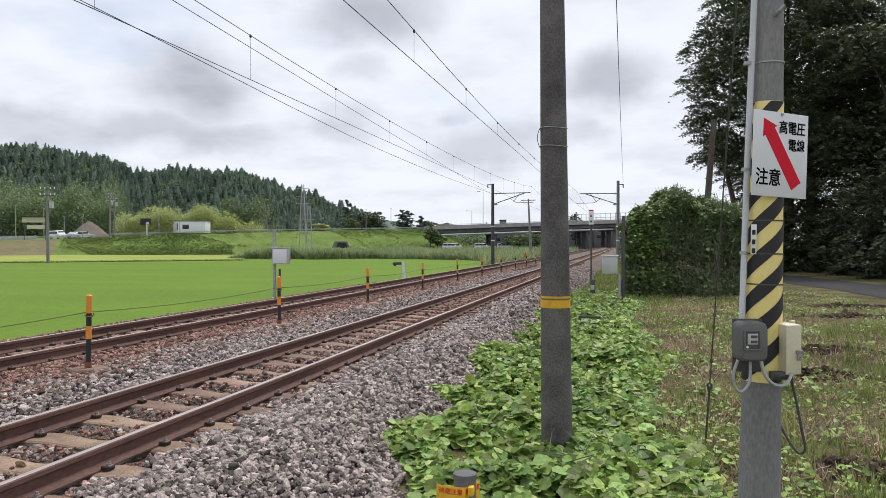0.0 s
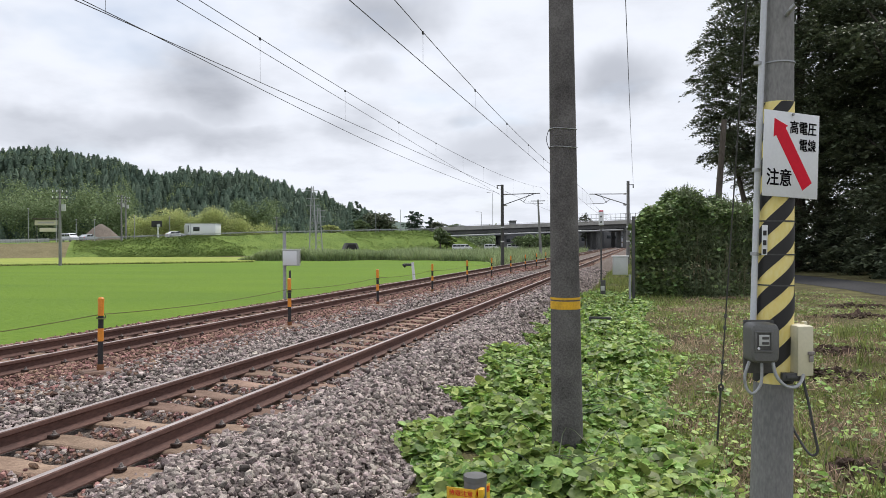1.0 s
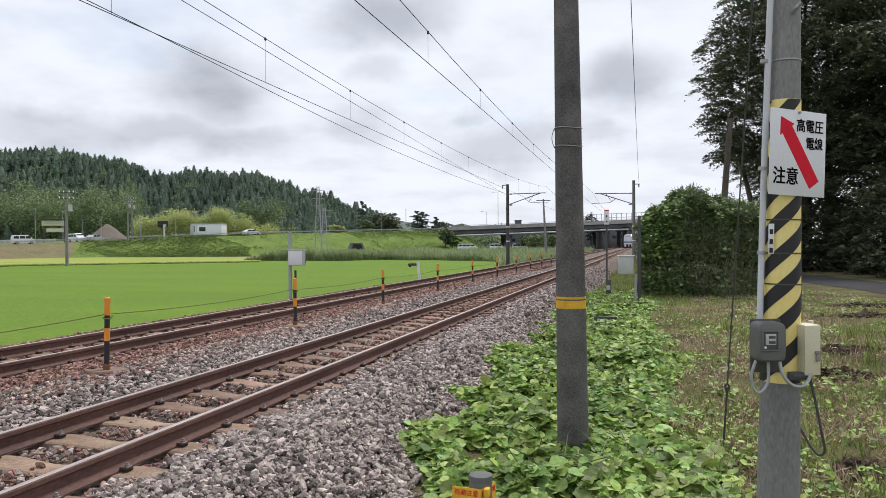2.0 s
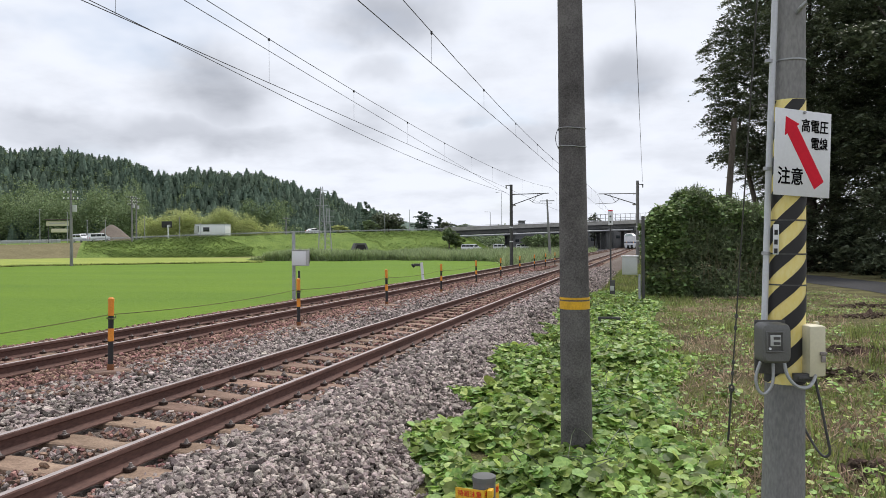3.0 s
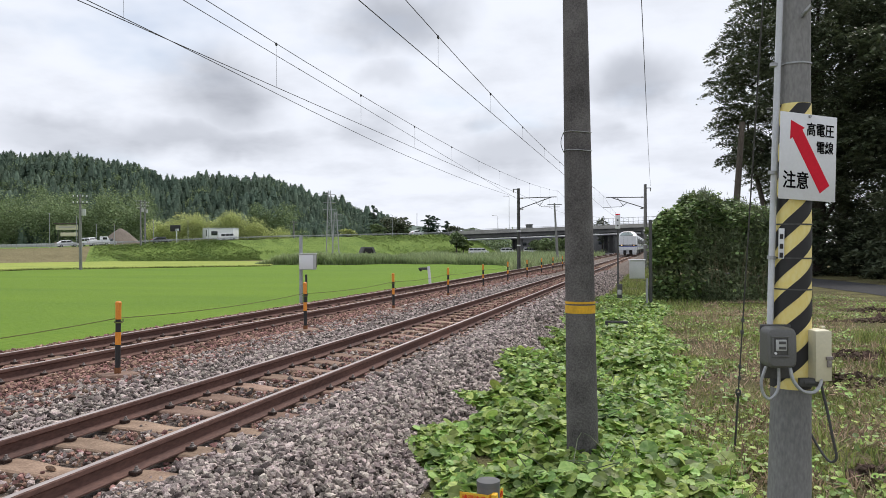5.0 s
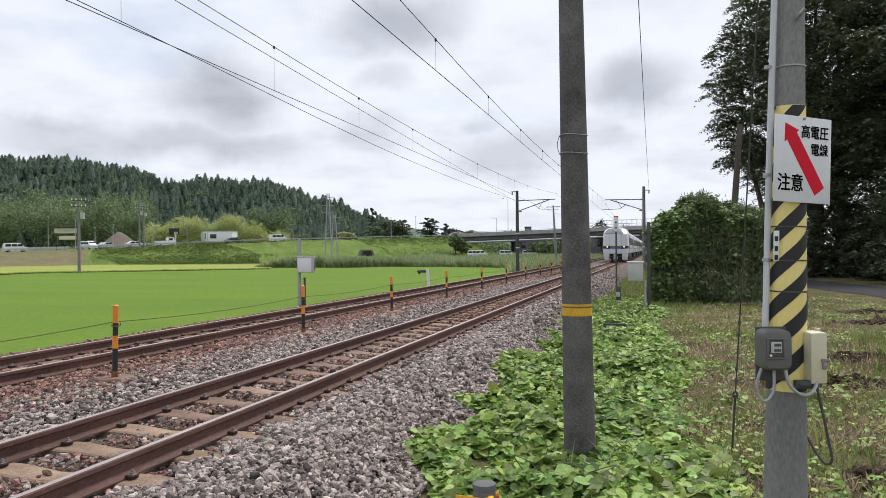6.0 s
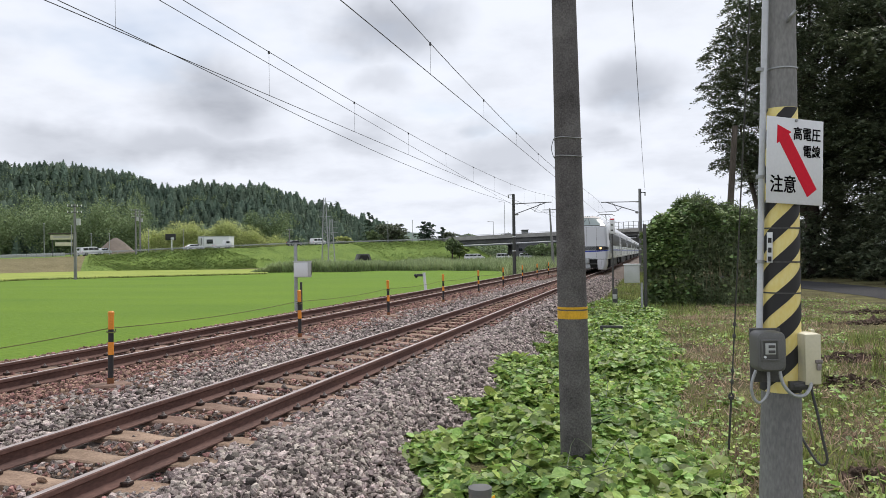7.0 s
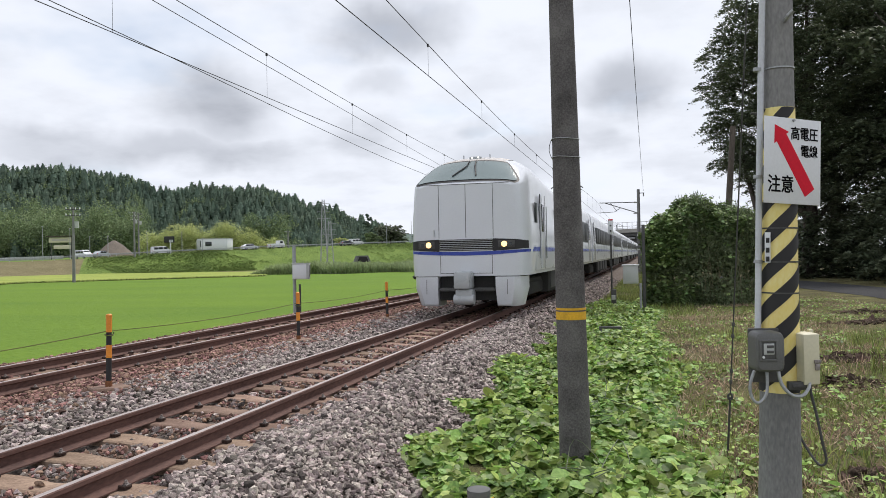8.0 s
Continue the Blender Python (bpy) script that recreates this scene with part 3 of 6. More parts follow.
build_catenary(-8.02, FAR_SLOPE, "contact wire, messenger and droppers over the second track", 0.1, (0.50, 0.00092, 0.50, 0.0092, 0.0012))


# ---- embankment road, hills and bridge ----
CREST = ((-190, 20, 0.6), (-150, 75, 1.0), (-119, 122, 1.7), (-102, 150, 3.1), (-90, 168, 3.9), (-72, 203, 4.9), (-58, 228, 5.7))
TOE = ((-172, 8), (-138, 62), (-110, 112), (-96, 137), (-83, 155), (-60, 192), (-44, 222))


def build_embankment():
    rows = []
    for (x, y, z), (a, b) in zip(CREST, TOE):
        d = Vector((x - a, y - b, 0)).normalized()
        rows.append([(a, b, -1.3), ((a * 0.5 + x * 0.5), (b * 0.5 + y * 0.5), -1.3 + (z + 1.3) * 0.56), (x, y, z), (x + d.x * 0.8, y + d.y * 0.8, z)])
    fine = []
    for r0, r1 in zip(rows[:-1], rows[1:]):
        for k in range(10):
            fine.append([Vector(p).lerp(Vector(q), k / 10) + Vector((0, 0, 0.15 * noise.noise(Vector(p).lerp(Vector(q), k / 10) * 0.3))) for p, q in zip(r0, r1)])
    fine.append([Vector(p) for p in rows[-1]])
    cut = 23
    part("embankment", Shape().loft([[tuple(p) for p in r] for r in fine[cut:]], closed=False), BANK)
    tagged(bpy.data.objects["embankment"], "grassy road embankment behind the rice paddy", "embankment", kind="structure")
    part("bare_embankment", Shape().loft([[tuple(p) for p in r] for r in fine[:cut + 1]], closed=False), BANK_DRY)
    tagged(bpy.data.objects["bare_embankment"], "dry brown stretch of the road embankment", "embankment", kind="structure")
    rows2 = []
    for (x, y, z), (a, b) in zip(CREST, TOE):
        d = Vector((x - a, y - b, 0)).normalized()
        rows2.append([(x + d.x * 0.7, y + d.y * 0.7, z + 0.02), (x + d.x * 9, y + d.y * 9, z + 0.02)])
    part("road", Shape().loft(rows2, closed=False), ASPHALT)
    tagged(bpy.data.objects["road"], "grey asphalt road along the embankment top", "road", kind="structure")
    back = []
    for (x, y, z), (a, b) in zip(CREST, TOE):
        d = Vector((x - a, y - b, 0)).normalized()
        back.append([(x + d.x * 8.9, y + d.y * 8.9, z), (x + d.x * 80, y + d.y * 80, z + 1.0), (x + d.x * 120, y + d.y * 120, z + 1.0)])
    part("verge", Shape().loft(back, closed=False), BANK)
    tagged(bpy.data.objects["verge"], "grassy land between the road and the hills", "verge", kind="structure")


RIDGE = ((-700, 290), (-300, 262), (-100, 258), (0, 262), (60, 258), (120, 272), (180, 278), (215, 290), (240, 306), (290, 308), (340, 300), (400, 301), (450, 310), (485, 322), (505, 338),
         (540, 336), (570, 350), (600, 364), (640, 380), (675, 386), (695, 408), (720, 420))


def hill_point(u, far):
    """A place on the hill: u runs along the ridge from west to east, far from the foot (0) to the ridge (1) and over it."""
    z = 225 + 115 * far + 25 * max(0.0, (u - 400) / 300)
    top = 1.41 + (430 - np.interp(u, [r[0] for r in RIDGE], [r[1] for r in RIDGE])) * 340 / 1320 * (z / 340 if far >= 1 else 1) - 5.0
    k = min(far, 1.0)
    h = 3.0 + (max(top, 3.0) - 3.0) * (k * k * (3 - 2 * k)) - max(0, far - 1) * 25
    xc = (u - 784) / 1320 * z
    return (0.9708 * xc - 0.2397 * z, 0.2397 * xc + 0.9708 * z, h)


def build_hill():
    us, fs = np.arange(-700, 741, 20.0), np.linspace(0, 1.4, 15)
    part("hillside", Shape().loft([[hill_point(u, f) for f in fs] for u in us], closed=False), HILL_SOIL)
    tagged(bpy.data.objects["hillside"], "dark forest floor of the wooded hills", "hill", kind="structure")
    # cedars: a slim dark core under many small drooping sprays
    cedars = []
    spray = ([(0, -0.45, 0.04), (0.34, 0.05, -0.04), (0, 0.6, -0.22), (-0.34, 0.05, -0.04)], [(0, 1, 2), (0, 2, 3)])
    for kind in range(7):
        v, f, seg = [], [], 6
        full, blunt = rng.uniform(0.17, 0.23), rng.uniform(0.5, 0.75)
        for u, k in ((0.0, 0.75), (0.35, 0.72), (0.7, 0.62), (0.93, 0.25)):
            r = full * k * (1 - u * 0.85) ** blunt
            v += [(r * math.cos(2 * math.pi * i / seg), r * math.sin(2 * math.pi * i / seg), u) for i in range(seg)]
        for k in range(3):
            for i in range(seg):
                a, b, c, d = k * seg + i, k * seg + (i + 1) % seg, (k + 1) * seg + (i + 1) % seg, (k + 1) * seg + i
                f += [(a, b, c), (a, c, d)]
        m = 74
        hgt, ang = 1 - rng.uniform(0.02, 0.97, m) ** 0.9, rng.uniform(0, 2 * math.pi, m)
        rad = full * (1 - hgt) ** blunt * rng.uniform(0.75, 1.2, m) * (1 + 0.18 * np.sin(3 * ang + kind) * np.cos(17 * hgt))
        ca, sa, o, l = np.cos(ang - math.pi / 2), np.sin(ang - math.pi / 2), np.zeros(m), np.ones(m)
        rot = np.stack([np.stack([ca, -sa, o], -1), np.stack([sa, ca, o], -1), np.stack([o, o, l], -1)], 1)
        sp = swarm(spray, np.stack([rad * np.cos(ang), rad * np.sin(ang), hgt], -1), rot @ turns(m, 0.5, 0.6), 0.115 * (1.2 - 0.7 * hgt))
        cedars.append(gather([(np.array(v), np.array(f)), sp]))
    n = 4000
    u, far = rng.uniform(-190, 690, n), rng.uniform(0.0, 1.12, n) ** 0.8
    p = np.array([hill_point(a, b) for a, b in zip(u, far)])
    s = rng.uniform(5.5, 9.5, n) * rng.choice([0.75, 1.0, 1.0, 1.2], n)
    wide = rng.uniform(1.0, 1.9, n)
    size = np.stack([s * wide, s * wide, s], -1)
    size *= np.clip((700 - u) / 60, 0.5, 1)[:, None] * (0.86 + 0.16 * field_noise(p[:, 0], p[:, 1], 22, 3.0))[:, None]
    broad = rng.random(n) < 0.08
    which = rng.integers(0, 7, n)
    pieces = []
    for k, c in enumerate(cedars):
        m = ~broad & (which == k)
        pieces.append(swarm(c, p[m] - (0, 0, 1.5), turns(m.sum(), 0.06), size[m]))
    v, t = gather(pieces)
    tagged(new("cedar_forest", fast_mesh("cedar_forest", v, t, CEDAR)), "cedar forest covering the hills, with haze in its green", "forest", kind="stuff")
    blob = leaf_clump(190, 1.0, 0.155)
    q = p[broad]
    pieces = [swarm(blob, q + (0, 0, 1.6), turns(len(q), 0.5), rng.uniform(2.4, 4.2, len(q)))]
    n = 620
    u, far = rng.uniform(-400, 215, n), rng.uniform(-0.12, 0.30, n)
    q = np.array([hill_point(a, max(b, 0)) for a, b in zip(u, far)])
    pieces.append(swarm(blob, q + np.stack([0 * u, 0 * u, rng.uniform(2, 11, n) + 2.5 * field_noise(u, far * 100, 30)], -1), turns(n, 0.6), rng.uniform(1.8, 5.0, n)))
    n = 60
    u = rng.uniform(395, 470, n)
    q = np.array([hill_point(a, 0.02) for a in u])
    pieces.append(swarm(blob, q + np.stack([0 * u, 0 * u, rng.uniform(1, 10, n)], -1), turns(n, 0.6), rng.uniform(2.0, 4.0, n)))
    tagged(new("broadleaf_wood", fast_mesh("broadleaf_wood", *gather(pieces), BROADLEAF_FAR)), "rounded mid-green broadleaf trees on the lower slopes", "forest", kind="stuff")
    n = 330
    u = rng.uniform(215, 455, n)
    q = np.array([hill_point(a, 0.0) for a in u]) * (0.93, 0.93, 1)
    q[:, 2] = rng.uniform(3.5, 10.5, n) * np.clip(1.15 - np.abs(u - 330) / 260, 0.5, 1) * (0.86 + 0.22 * field_noise(u, 0 * u, 34, 1.0))
    tagged(new("bamboo_grove", fast_mesh("bamboo_grove", *swarm(leaf_clump(190, 1.0, 0.14), q, turns(n, 0.6), rng.uniform(1.8, 3.4, n)), BAMBOO)),
           "yellow-green bamboo grove at the foot of the hill", "bamboo grove", kind="stuff")


def leaf_clump(n, radius, leaf):
    """A loose ball of small bent leaves: vertices and triangles."""
    d = rng.normal(size=(n, 3))
    d /= np.linalg.norm(d, axis=1)[:, None]
    p = d * radius * rng.uniform(0.55, 1.0, n)[:, None]
    t = ([(0, -0.5, 0), (0.32, 0, -0.08), (0, 0.5, 0), (-0.32, 0, -0.08)], [(0, 1, 2), (0, 2, 3)])
    return swarm(t, p, turns(n, 1.2), leaf * rng.uniform(0.7, 1.3, n))


def build_bridge():
    for off, label in ((0, "long grey concrete road bridge over the railway with a mesh fence"), (16, "second parallel concrete road bridge behind the first")):
        b = thing("road_bridge", label, "bridge")
        a, c = Vector((-60 - off * 0.3, 221 + off, 5.7)), Vector((60, 268 + off, 10.4))
        d = (c - a).normalized()
        nrm = Vector((-d.y, d.x, 0))
        # Girders, deck and piers take a darker concrete that holds the underside's shade.
        for g in range(4):
            part("girder", Shape().loft([[a + (c - a) * k + nrm * (o + 0.8 + 2.4 * g) + Vector((0, 0, z)) for o, z in ((0, -0.55), (0, -1.5), (0.5, -1.5), (0.5, -0.55))] for k in (0, 1)]), CONCRETE_DARK, b)
        deck = [[a + nrm * o + Vector((0, 0, z)) + (c - a) * k for o, z in ((0, 0), (0, -0.45), (9.6, -0.45), (9.6, 0))] for k in (0, 0.5, 1)]
        part("deck", Shape().loft(deck), CONCRETE_DARK, b)
        par = [[a + nrm * o + Vector((0, 0, z)) + (c - a) * k for o, z in ((-0.05, -0.3), (-0.05, 0.85), (0.25, 0.85), (0.25, -0.3))] for k in (0, 1)]
        part("parapet", Shape().loft(par), CONCRETE, b)
        part("hand_rail", Shape().tube([a + Vector((0, 0, 1.1)), c + Vector((0, 0, 1.1))], 0.05, 5), GALV, b)
        for k in (0.05, 0.17, 0.29, 0.41, 0.475, 0.61, 0.75, 0.9):
            q = a + (c - a) * k + nrm * 5
            for o in (-2.6, 2.6):
                p = q + nrm * o
                part("pier", Shape().box((p.x, p.y, p.z / 2 - 1.4), (1.3, 1.3, p.z - 1.6), 0.15), CONCRETE_DARK, b)
            part("pier_cap", Shape().box((0, 0, 0), (1.7, 9.4, 1.1), 0.1, Matrix.Translation((q.x, q.y, q.z - 2.05)) @ Matrix.Rotation(math.atan2(d.y, d.x), 4, "Z")), CONCRETE_DARK, b)
        if off:
            continue
        part("pipe", Shape().tube([a + Vector((-4, -6, -2.3)), a + (c - a) * 0.46 - nrm * 1.2 + Vector((0, 0, -2.2))], 0.26, 8), GALV, b, "pale pipe below the deck")
        part("abutment", Shape().box((a.x - 2, a.y + 4, 2.2), (2.5, 9, 7.2), 0.2), CONCRETE_DARK, b)
        for k in np.arange(0.37, 0.62, 0.0125):
            q = a + (c - a) * k
            part("fence_post", Shape().tube([q + Vector((0, 0, 0.8)), q + Vector((0, 0, 3.0))], 0.07, 5), STEEL_DARK, b)
        for z in (1.7, 2.9):
            part("fence_rail", Shape().tube([a + (c - a) * 0.37 + Vector((0, 0, z)), a + (c - a) * 0.62 + Vector((0, 0, z))], 0.05, 5), STEEL_DARK, b)


build_embankment()
build_hill()
build_bridge()


# ---- the service pole and its fittings ----
def writing(text, size, material, parent, m, name="lettering", squeeze=1.0, bold=0.0):
    """Raised lettering as a mesh part; m places it in the parent's space, reading along x with its face to -y."""
    cu = bpy.data.curves.new(name, "FONT")
    cu.body, cu.size, cu.align_x, cu.align_y, cu.extrude, cu.offset, cu.resolution_u = text, size, "CENTER", "CENTER", 0.0008, bold, 3
    tmp = new(name + "_source", cu)
    dg = bpy.context.evaluated_depsgraph_get()
    me = bpy.data.meshes.new_from_object(tmp.evaluated_get(dg))
    bpy.data.objects.remove(tmp)
    me.materials.clear()
    me.materials.append(material)
    ob = part(name, me, material, parent)
    ob.matrix_basis = m @ pose(0, 0, 0, 90, 0, 0) @ Matrix.Diagonal((squeeze, 1, 1, 1))
    return ob


def build_sign_pole():
    t = thing("service_pole", "grey concrete pole with black and yellow warning stripes", "utility pole", pose(0.735, 4.645, -0.80, 0, 1.0, 0))

    def r(z):
        return 0.1270 - 0.0148 * z

    zs = [0, 1, 2, 3, 4]
    part("pole", Shape().tube([(0, 0, z) for z in zs] + [(0, 0, 7.6)], [r(z) for z in zs] + [0.055], 40), POLE_LIGHT, t)
    z0, z1 = 1.415, 3.02
    guard = part("warning_sheet", Shape().tube([(0, 0, z0), (0, 0, z1)], [r(z0) + 0.003, r(z1) + 0.003], 40), YELLOW_PALE, t, "yellow sheet with black slanting stripes")
    lead, width = 0.60, 0.102
    for start in range(3):
        strip = Shape()
        rows = []
        n = int((z1 - z0 + lead) / lead * 36) + 6
        for k in range(n):
            a = 2 * math.pi * k / 36
            zc = z0 - lead + start * lead / 3 + lead * k / 36
            lo, hi = max(zc - width / 2, z0 + 0.002), min(zc + width / 2, z1 - 0.002)
            if hi <= lo:
                if rows:
                    strip.loft(rows, closed=False)
                    rows = []
                continue
            rows.append([(-math.cos(a) * (r(z) + 0.0052), -math.sin(a) * (r(z) + 0.0052), z) for z in (lo, (lo + hi) / 2, hi)])
        if len(rows) > 1:
            strip.loft(rows, closed=False)
        part("black_stripe", strip, BLACK, guard)
    for z in (1.97, 2.145, 2.335, 3.24):
        part("steel_strap", Shape().tube([(0, 0, z), (0, 0, z + 0.008)], r(z) + 0.0065, 36), STEEL_DARK if z < 3 else GALV, t)
    pipe = part("conduit", Shape().tube([(-0.122, -0.05, 1.72), (-0.112, -0.05, 2.6), (-0.082, -0.05, 4.2), (-0.05, -0.05, 7.2)], 0.0175, 14), WHITE_PIPE, t, "white plastic conduit")
    for z in (2.14, 2.62, 3.23, 4.1):
        part("pipe_clip", Shape().tube([(-0.12, -0.05, z), (-0.118, -0.05, z + 0.02)], 0.024, 14), GALV, pipe)
    part("step_bolt", Shape().tube([(-0.07, 0, 2.98), (-0.15, -0.02, 3.0)], 0.008, 8), STEEL_DARK, t)
    part("step_bolt", Shape().tube([(0.02, -0.08, 3.50), (0.03, -0.15, 3.51), (0.05, -0.16, 3.53)], 0.012, 8), GALV, t)
    plate = part("number_plate", Shape().box((-0.075, -0.095, 2.23), (0.030, 0.004, 0.17), 0.001), WHITE, t, "narrow white plate with dark marks")
    for z in (2.27, 2.215, 2.165):
        part("mark", Shape().box((-0.075, -0.0985, z), (0.018, 0.002, 0.028)), BLACK, plate)
    # the warning sign
    s = part("warning_sign", Shape().box((0, 0, 0), (0.405, 0.006, 0.478), 0.0015), WHITE, t, "white warning sign with a red arrow and black lettering")
    s.matrix_basis = t.matrix_basis.inverted() @ pose(0.838, 4.553, 1.908, 0, 2.2, 36)

    def on(u, v):
        return pose((u - 0.5) * 0.405, -0.0045, (0.5 - v) * 0.478)

    ax = []
    tip, tail = Vector((0.175, 0.09)), Vector((0.80, 0.86))
    W, H = 0.405, 0.478
    a, b = Vector(((tip.x - 0.5) * W, (0.5 - tip.y) * H)), Vector(((tail.x - 0.5) * W, (0.5 - tail.y) * H))
    d = (b - a).normalized()
    nrm = Vector((-d.y, d.x))
    flat = [a, a + d * 0.085 + nrm * 0.062, a + d * 0.085 + nrm * 0.041, b + nrm * 0.041, b - nrm * 0.041, a + d * 0.085 - nrm * 0.041, a + d * 0.085 - nrm * 0.062]
    arrow = Shape().loft([[(p.x, y, p.y) for p in flat] for y in (-0.0030, -0.0045)])
    part("red_arrow", arrow, RED, s, smooth=0)
    writing("高電圧", 0.078, LETTER, s, on(0.70, 0.185), squeeze=0.86, bold=0.0012)
    writing("電線", 0.074, LETTER, s, on(0.785, 0.385), squeeze=0.86, bold=0.0012)
    writing("注意", 0.102, LETTER, s, on(0.285, 0.79), squeeze=0.92, bold=0.0015)
    part("bolt", Shape().tube([(0.0, -0.012, 0.228), (0.0, 0.0, 0.228)], 0.008, 8), GALV, s)
    # meter box
    m = part("meter_backplate", Shape().box((0, 0.05, -0.03), (0.165, 0.02, 0.30), 0.004), STEEL_DARK, t)
    m.matrix_basis = t.matrix_basis.inverted() @ pose(0.672, 4.475, 0.86, 0, 0, 12)
    rings = []
    for y, k in ((0.04, 1.0), (-0.05, 1.0), (-0.075, 0.95), (-0.085, 0.82)):
        ring = []
        for i in range(24):
            q = 2 * math.pi * i / 24
            cx, cz = math.cos(q), math.sin(q)
            ring.append((0.079 * k * math.copysign(abs(cx) ** 0.32, cx) - 0.009, y, (0.109 * math.copysign(abs(cz) ** 0.32, cz)) * k + 0.003 - (0.03 * (1 - k))))
        rings.append(ring)
    cover = part("meter_cover", Shape().loft(rings), GREY_PLASTIC, m, "dark grey moulded plastic meter cover")
    rim = Shape()
    for cx, cz, w, h in ((-0.022, 0.066, 0.094, 0.010), (-0.022, -0.038, 0.094, 0.010), (-0.064, 0.014, 0.010, 0.10), (0.020, 0.014, 0.010, 0.10)):
        rim.box((cx, -0.087, cz), (w, 0.014, h), 0.003)
    part("window_rim", rim, GREY_PLASTIC, m)
    part("meter_window", Shape().box((-0.022, -0.086, 0.014), (0.080, 0.006, 0.098), 0.002), STEEL_DARK, m)
    part("meter_display", Shape().box((-0.020, -0.0905, 0.022), (0.056, 0.004, 0.060), 0.002), BOX_GREY, m)
    for cz in (0.035, 0.007):
        part("display_slot", Shape().box((-0.014, -0.0935, cz), (0.036, 0.003, 0.015), 0.001), STEEL_DARK, m)
    part("seal", Shape().tube([(-0.050, -0.095, -0.022), (-0.050, -0.085, -0.022)], 0.007, 10), WHITE, m)
    # switch box
    w = part("switch_box", Shape().box((0, 0, 0), (0.100, 0.115, 0.285), 0.012), CREAM, t, "cream plastic switch box")
    w.matrix_basis = t.matrix_basis.inverted() @ pose(0.882, 4.59, 0.810, 0, 0, 24)
    part("box_lid", Shape().box((0, -0.061, 0), (0.096, 0.012, 0.278), 0.005), CREAM, w)
    part("latch", Shape().box((0.030, -0.071, -0.012), (0.040, 0.014, 0.020), 0.003).box((0.028, -0.074, -0.042), (0.026, 0.014, 0.036), 0.004), GALV_DULL, w)
    part("mounting_ear", Shape().box((-0.045, 0.02, 0.150), (0.022, 0.03, 0.03), 0.004), CREAM, w)
    part("mounting_ear", Shape().box((0.05, 0.02, 0.147), (0.022, 0.03, 0.02), 0.004), CREAM, w)
    br = part("mounting_bracket", Shape().box((0.03, 0, 0.0), (0.10, 0.03, 0.045), 0.003).box((0.03, -0.018, 0.0), (0.06, 0.012, 0.018), 0.003), STEEL_DARK, t)
    br.matrix_basis = t.matrix_basis.inverted() @ pose(0.80, 4.52, 0.665, 0, 0, 14)
    inv = t.matrix_basis.inverted()

    def cable(pts, rad, material, label=""):
        part("cable", Shape().tube([inv @ Vector(p) for p in smooth_path(pts)], rad, 8), material, t, label)

    cable([(0.60, 4.42, 0.76), (0.575, 4.41, 0.68), (0.585, 4.41, 0.61), (0.62, 4.41, 0.585), (0.66, 4.42, 0.64), (0.665, 4.43, 0.75)], 0.0085, GALV, "grey flexible cable")
    cable([(0.72, 4.42, 0.76), (0.735, 4.41, 0.69), (0.78, 4.41, 0.635), (0.84, 4.44, 0.625), (0.885, 4.50, 0.66), (0.90, 4.56, 0.70)], 0.0095, GALV, "grey flexible cable")
    cable([(0.90, 4.56, 0.70), (0.905, 4.55, 0.62), (0.93, 4.55, 0.50), (0.955, 4.55, 0.36), (0.975, 4.56, 0.25), (0.945, 4.58, 0.22), (0.90, 4.62, 0.28), (0.84, 4.66, 0.40)], 0.0075, STEEL_DARK)
    return t


def smooth_path(pts, n=6):
    pts = [Vector(p) for p in pts]
    out = []
    for k in range(len(pts) - 1):
        p0, p1, p2, p3 = pts[max(k - 1, 0)], pts[k], pts[k + 1], pts[min(k + 2, len(pts) - 1)]
        for i in range(n):
            u = i / n
            out.append(0.5 * ((2 * p1) + (p2 - p0) * u + (2 * p0 - 5 * p1 + 4 * p2 - p3) * u * u + (3 * p1 - p0 - 3 * p2 + p3) * u ** 3))
    return out + [pts[-1]]


def build_guy():
    t = thing("guy_wire", "steel stay wire running from the ground up to the pole", "guy wire")
    a, b = Vector((0.71, 7.39, -0.62)), Vector((0.845, 4.65, 6.4))
    part("strand", Shape().tube([a.lerp(b, 0.11), b], 0.006, 8), STEEL_DARK, t)
    part("anchor_rod", Shape().tube([a, a.lerp(b, 0.105)], 0.010, 8), STEEL_DARK, t)
    e = a.lerp(b, 0.105)
    part("thimble", Shape().tube([e + Vector((0.018 * math.cos(q), 0, 0.028 * math.sin(q))) for q in np.linspace(0, 2 * math.pi, 13)], 0.009, 6), STEEL_DARK, t)
    for k in (0.125, 0.14, 0.185, 0.20):
        p = a.lerp(b, k)
        part("clamp", Shape().box((0, 0, 0), (0.026, 0.026, 0.035), 0.004, Matrix.Translation(p)), STEEL_DARK, t)


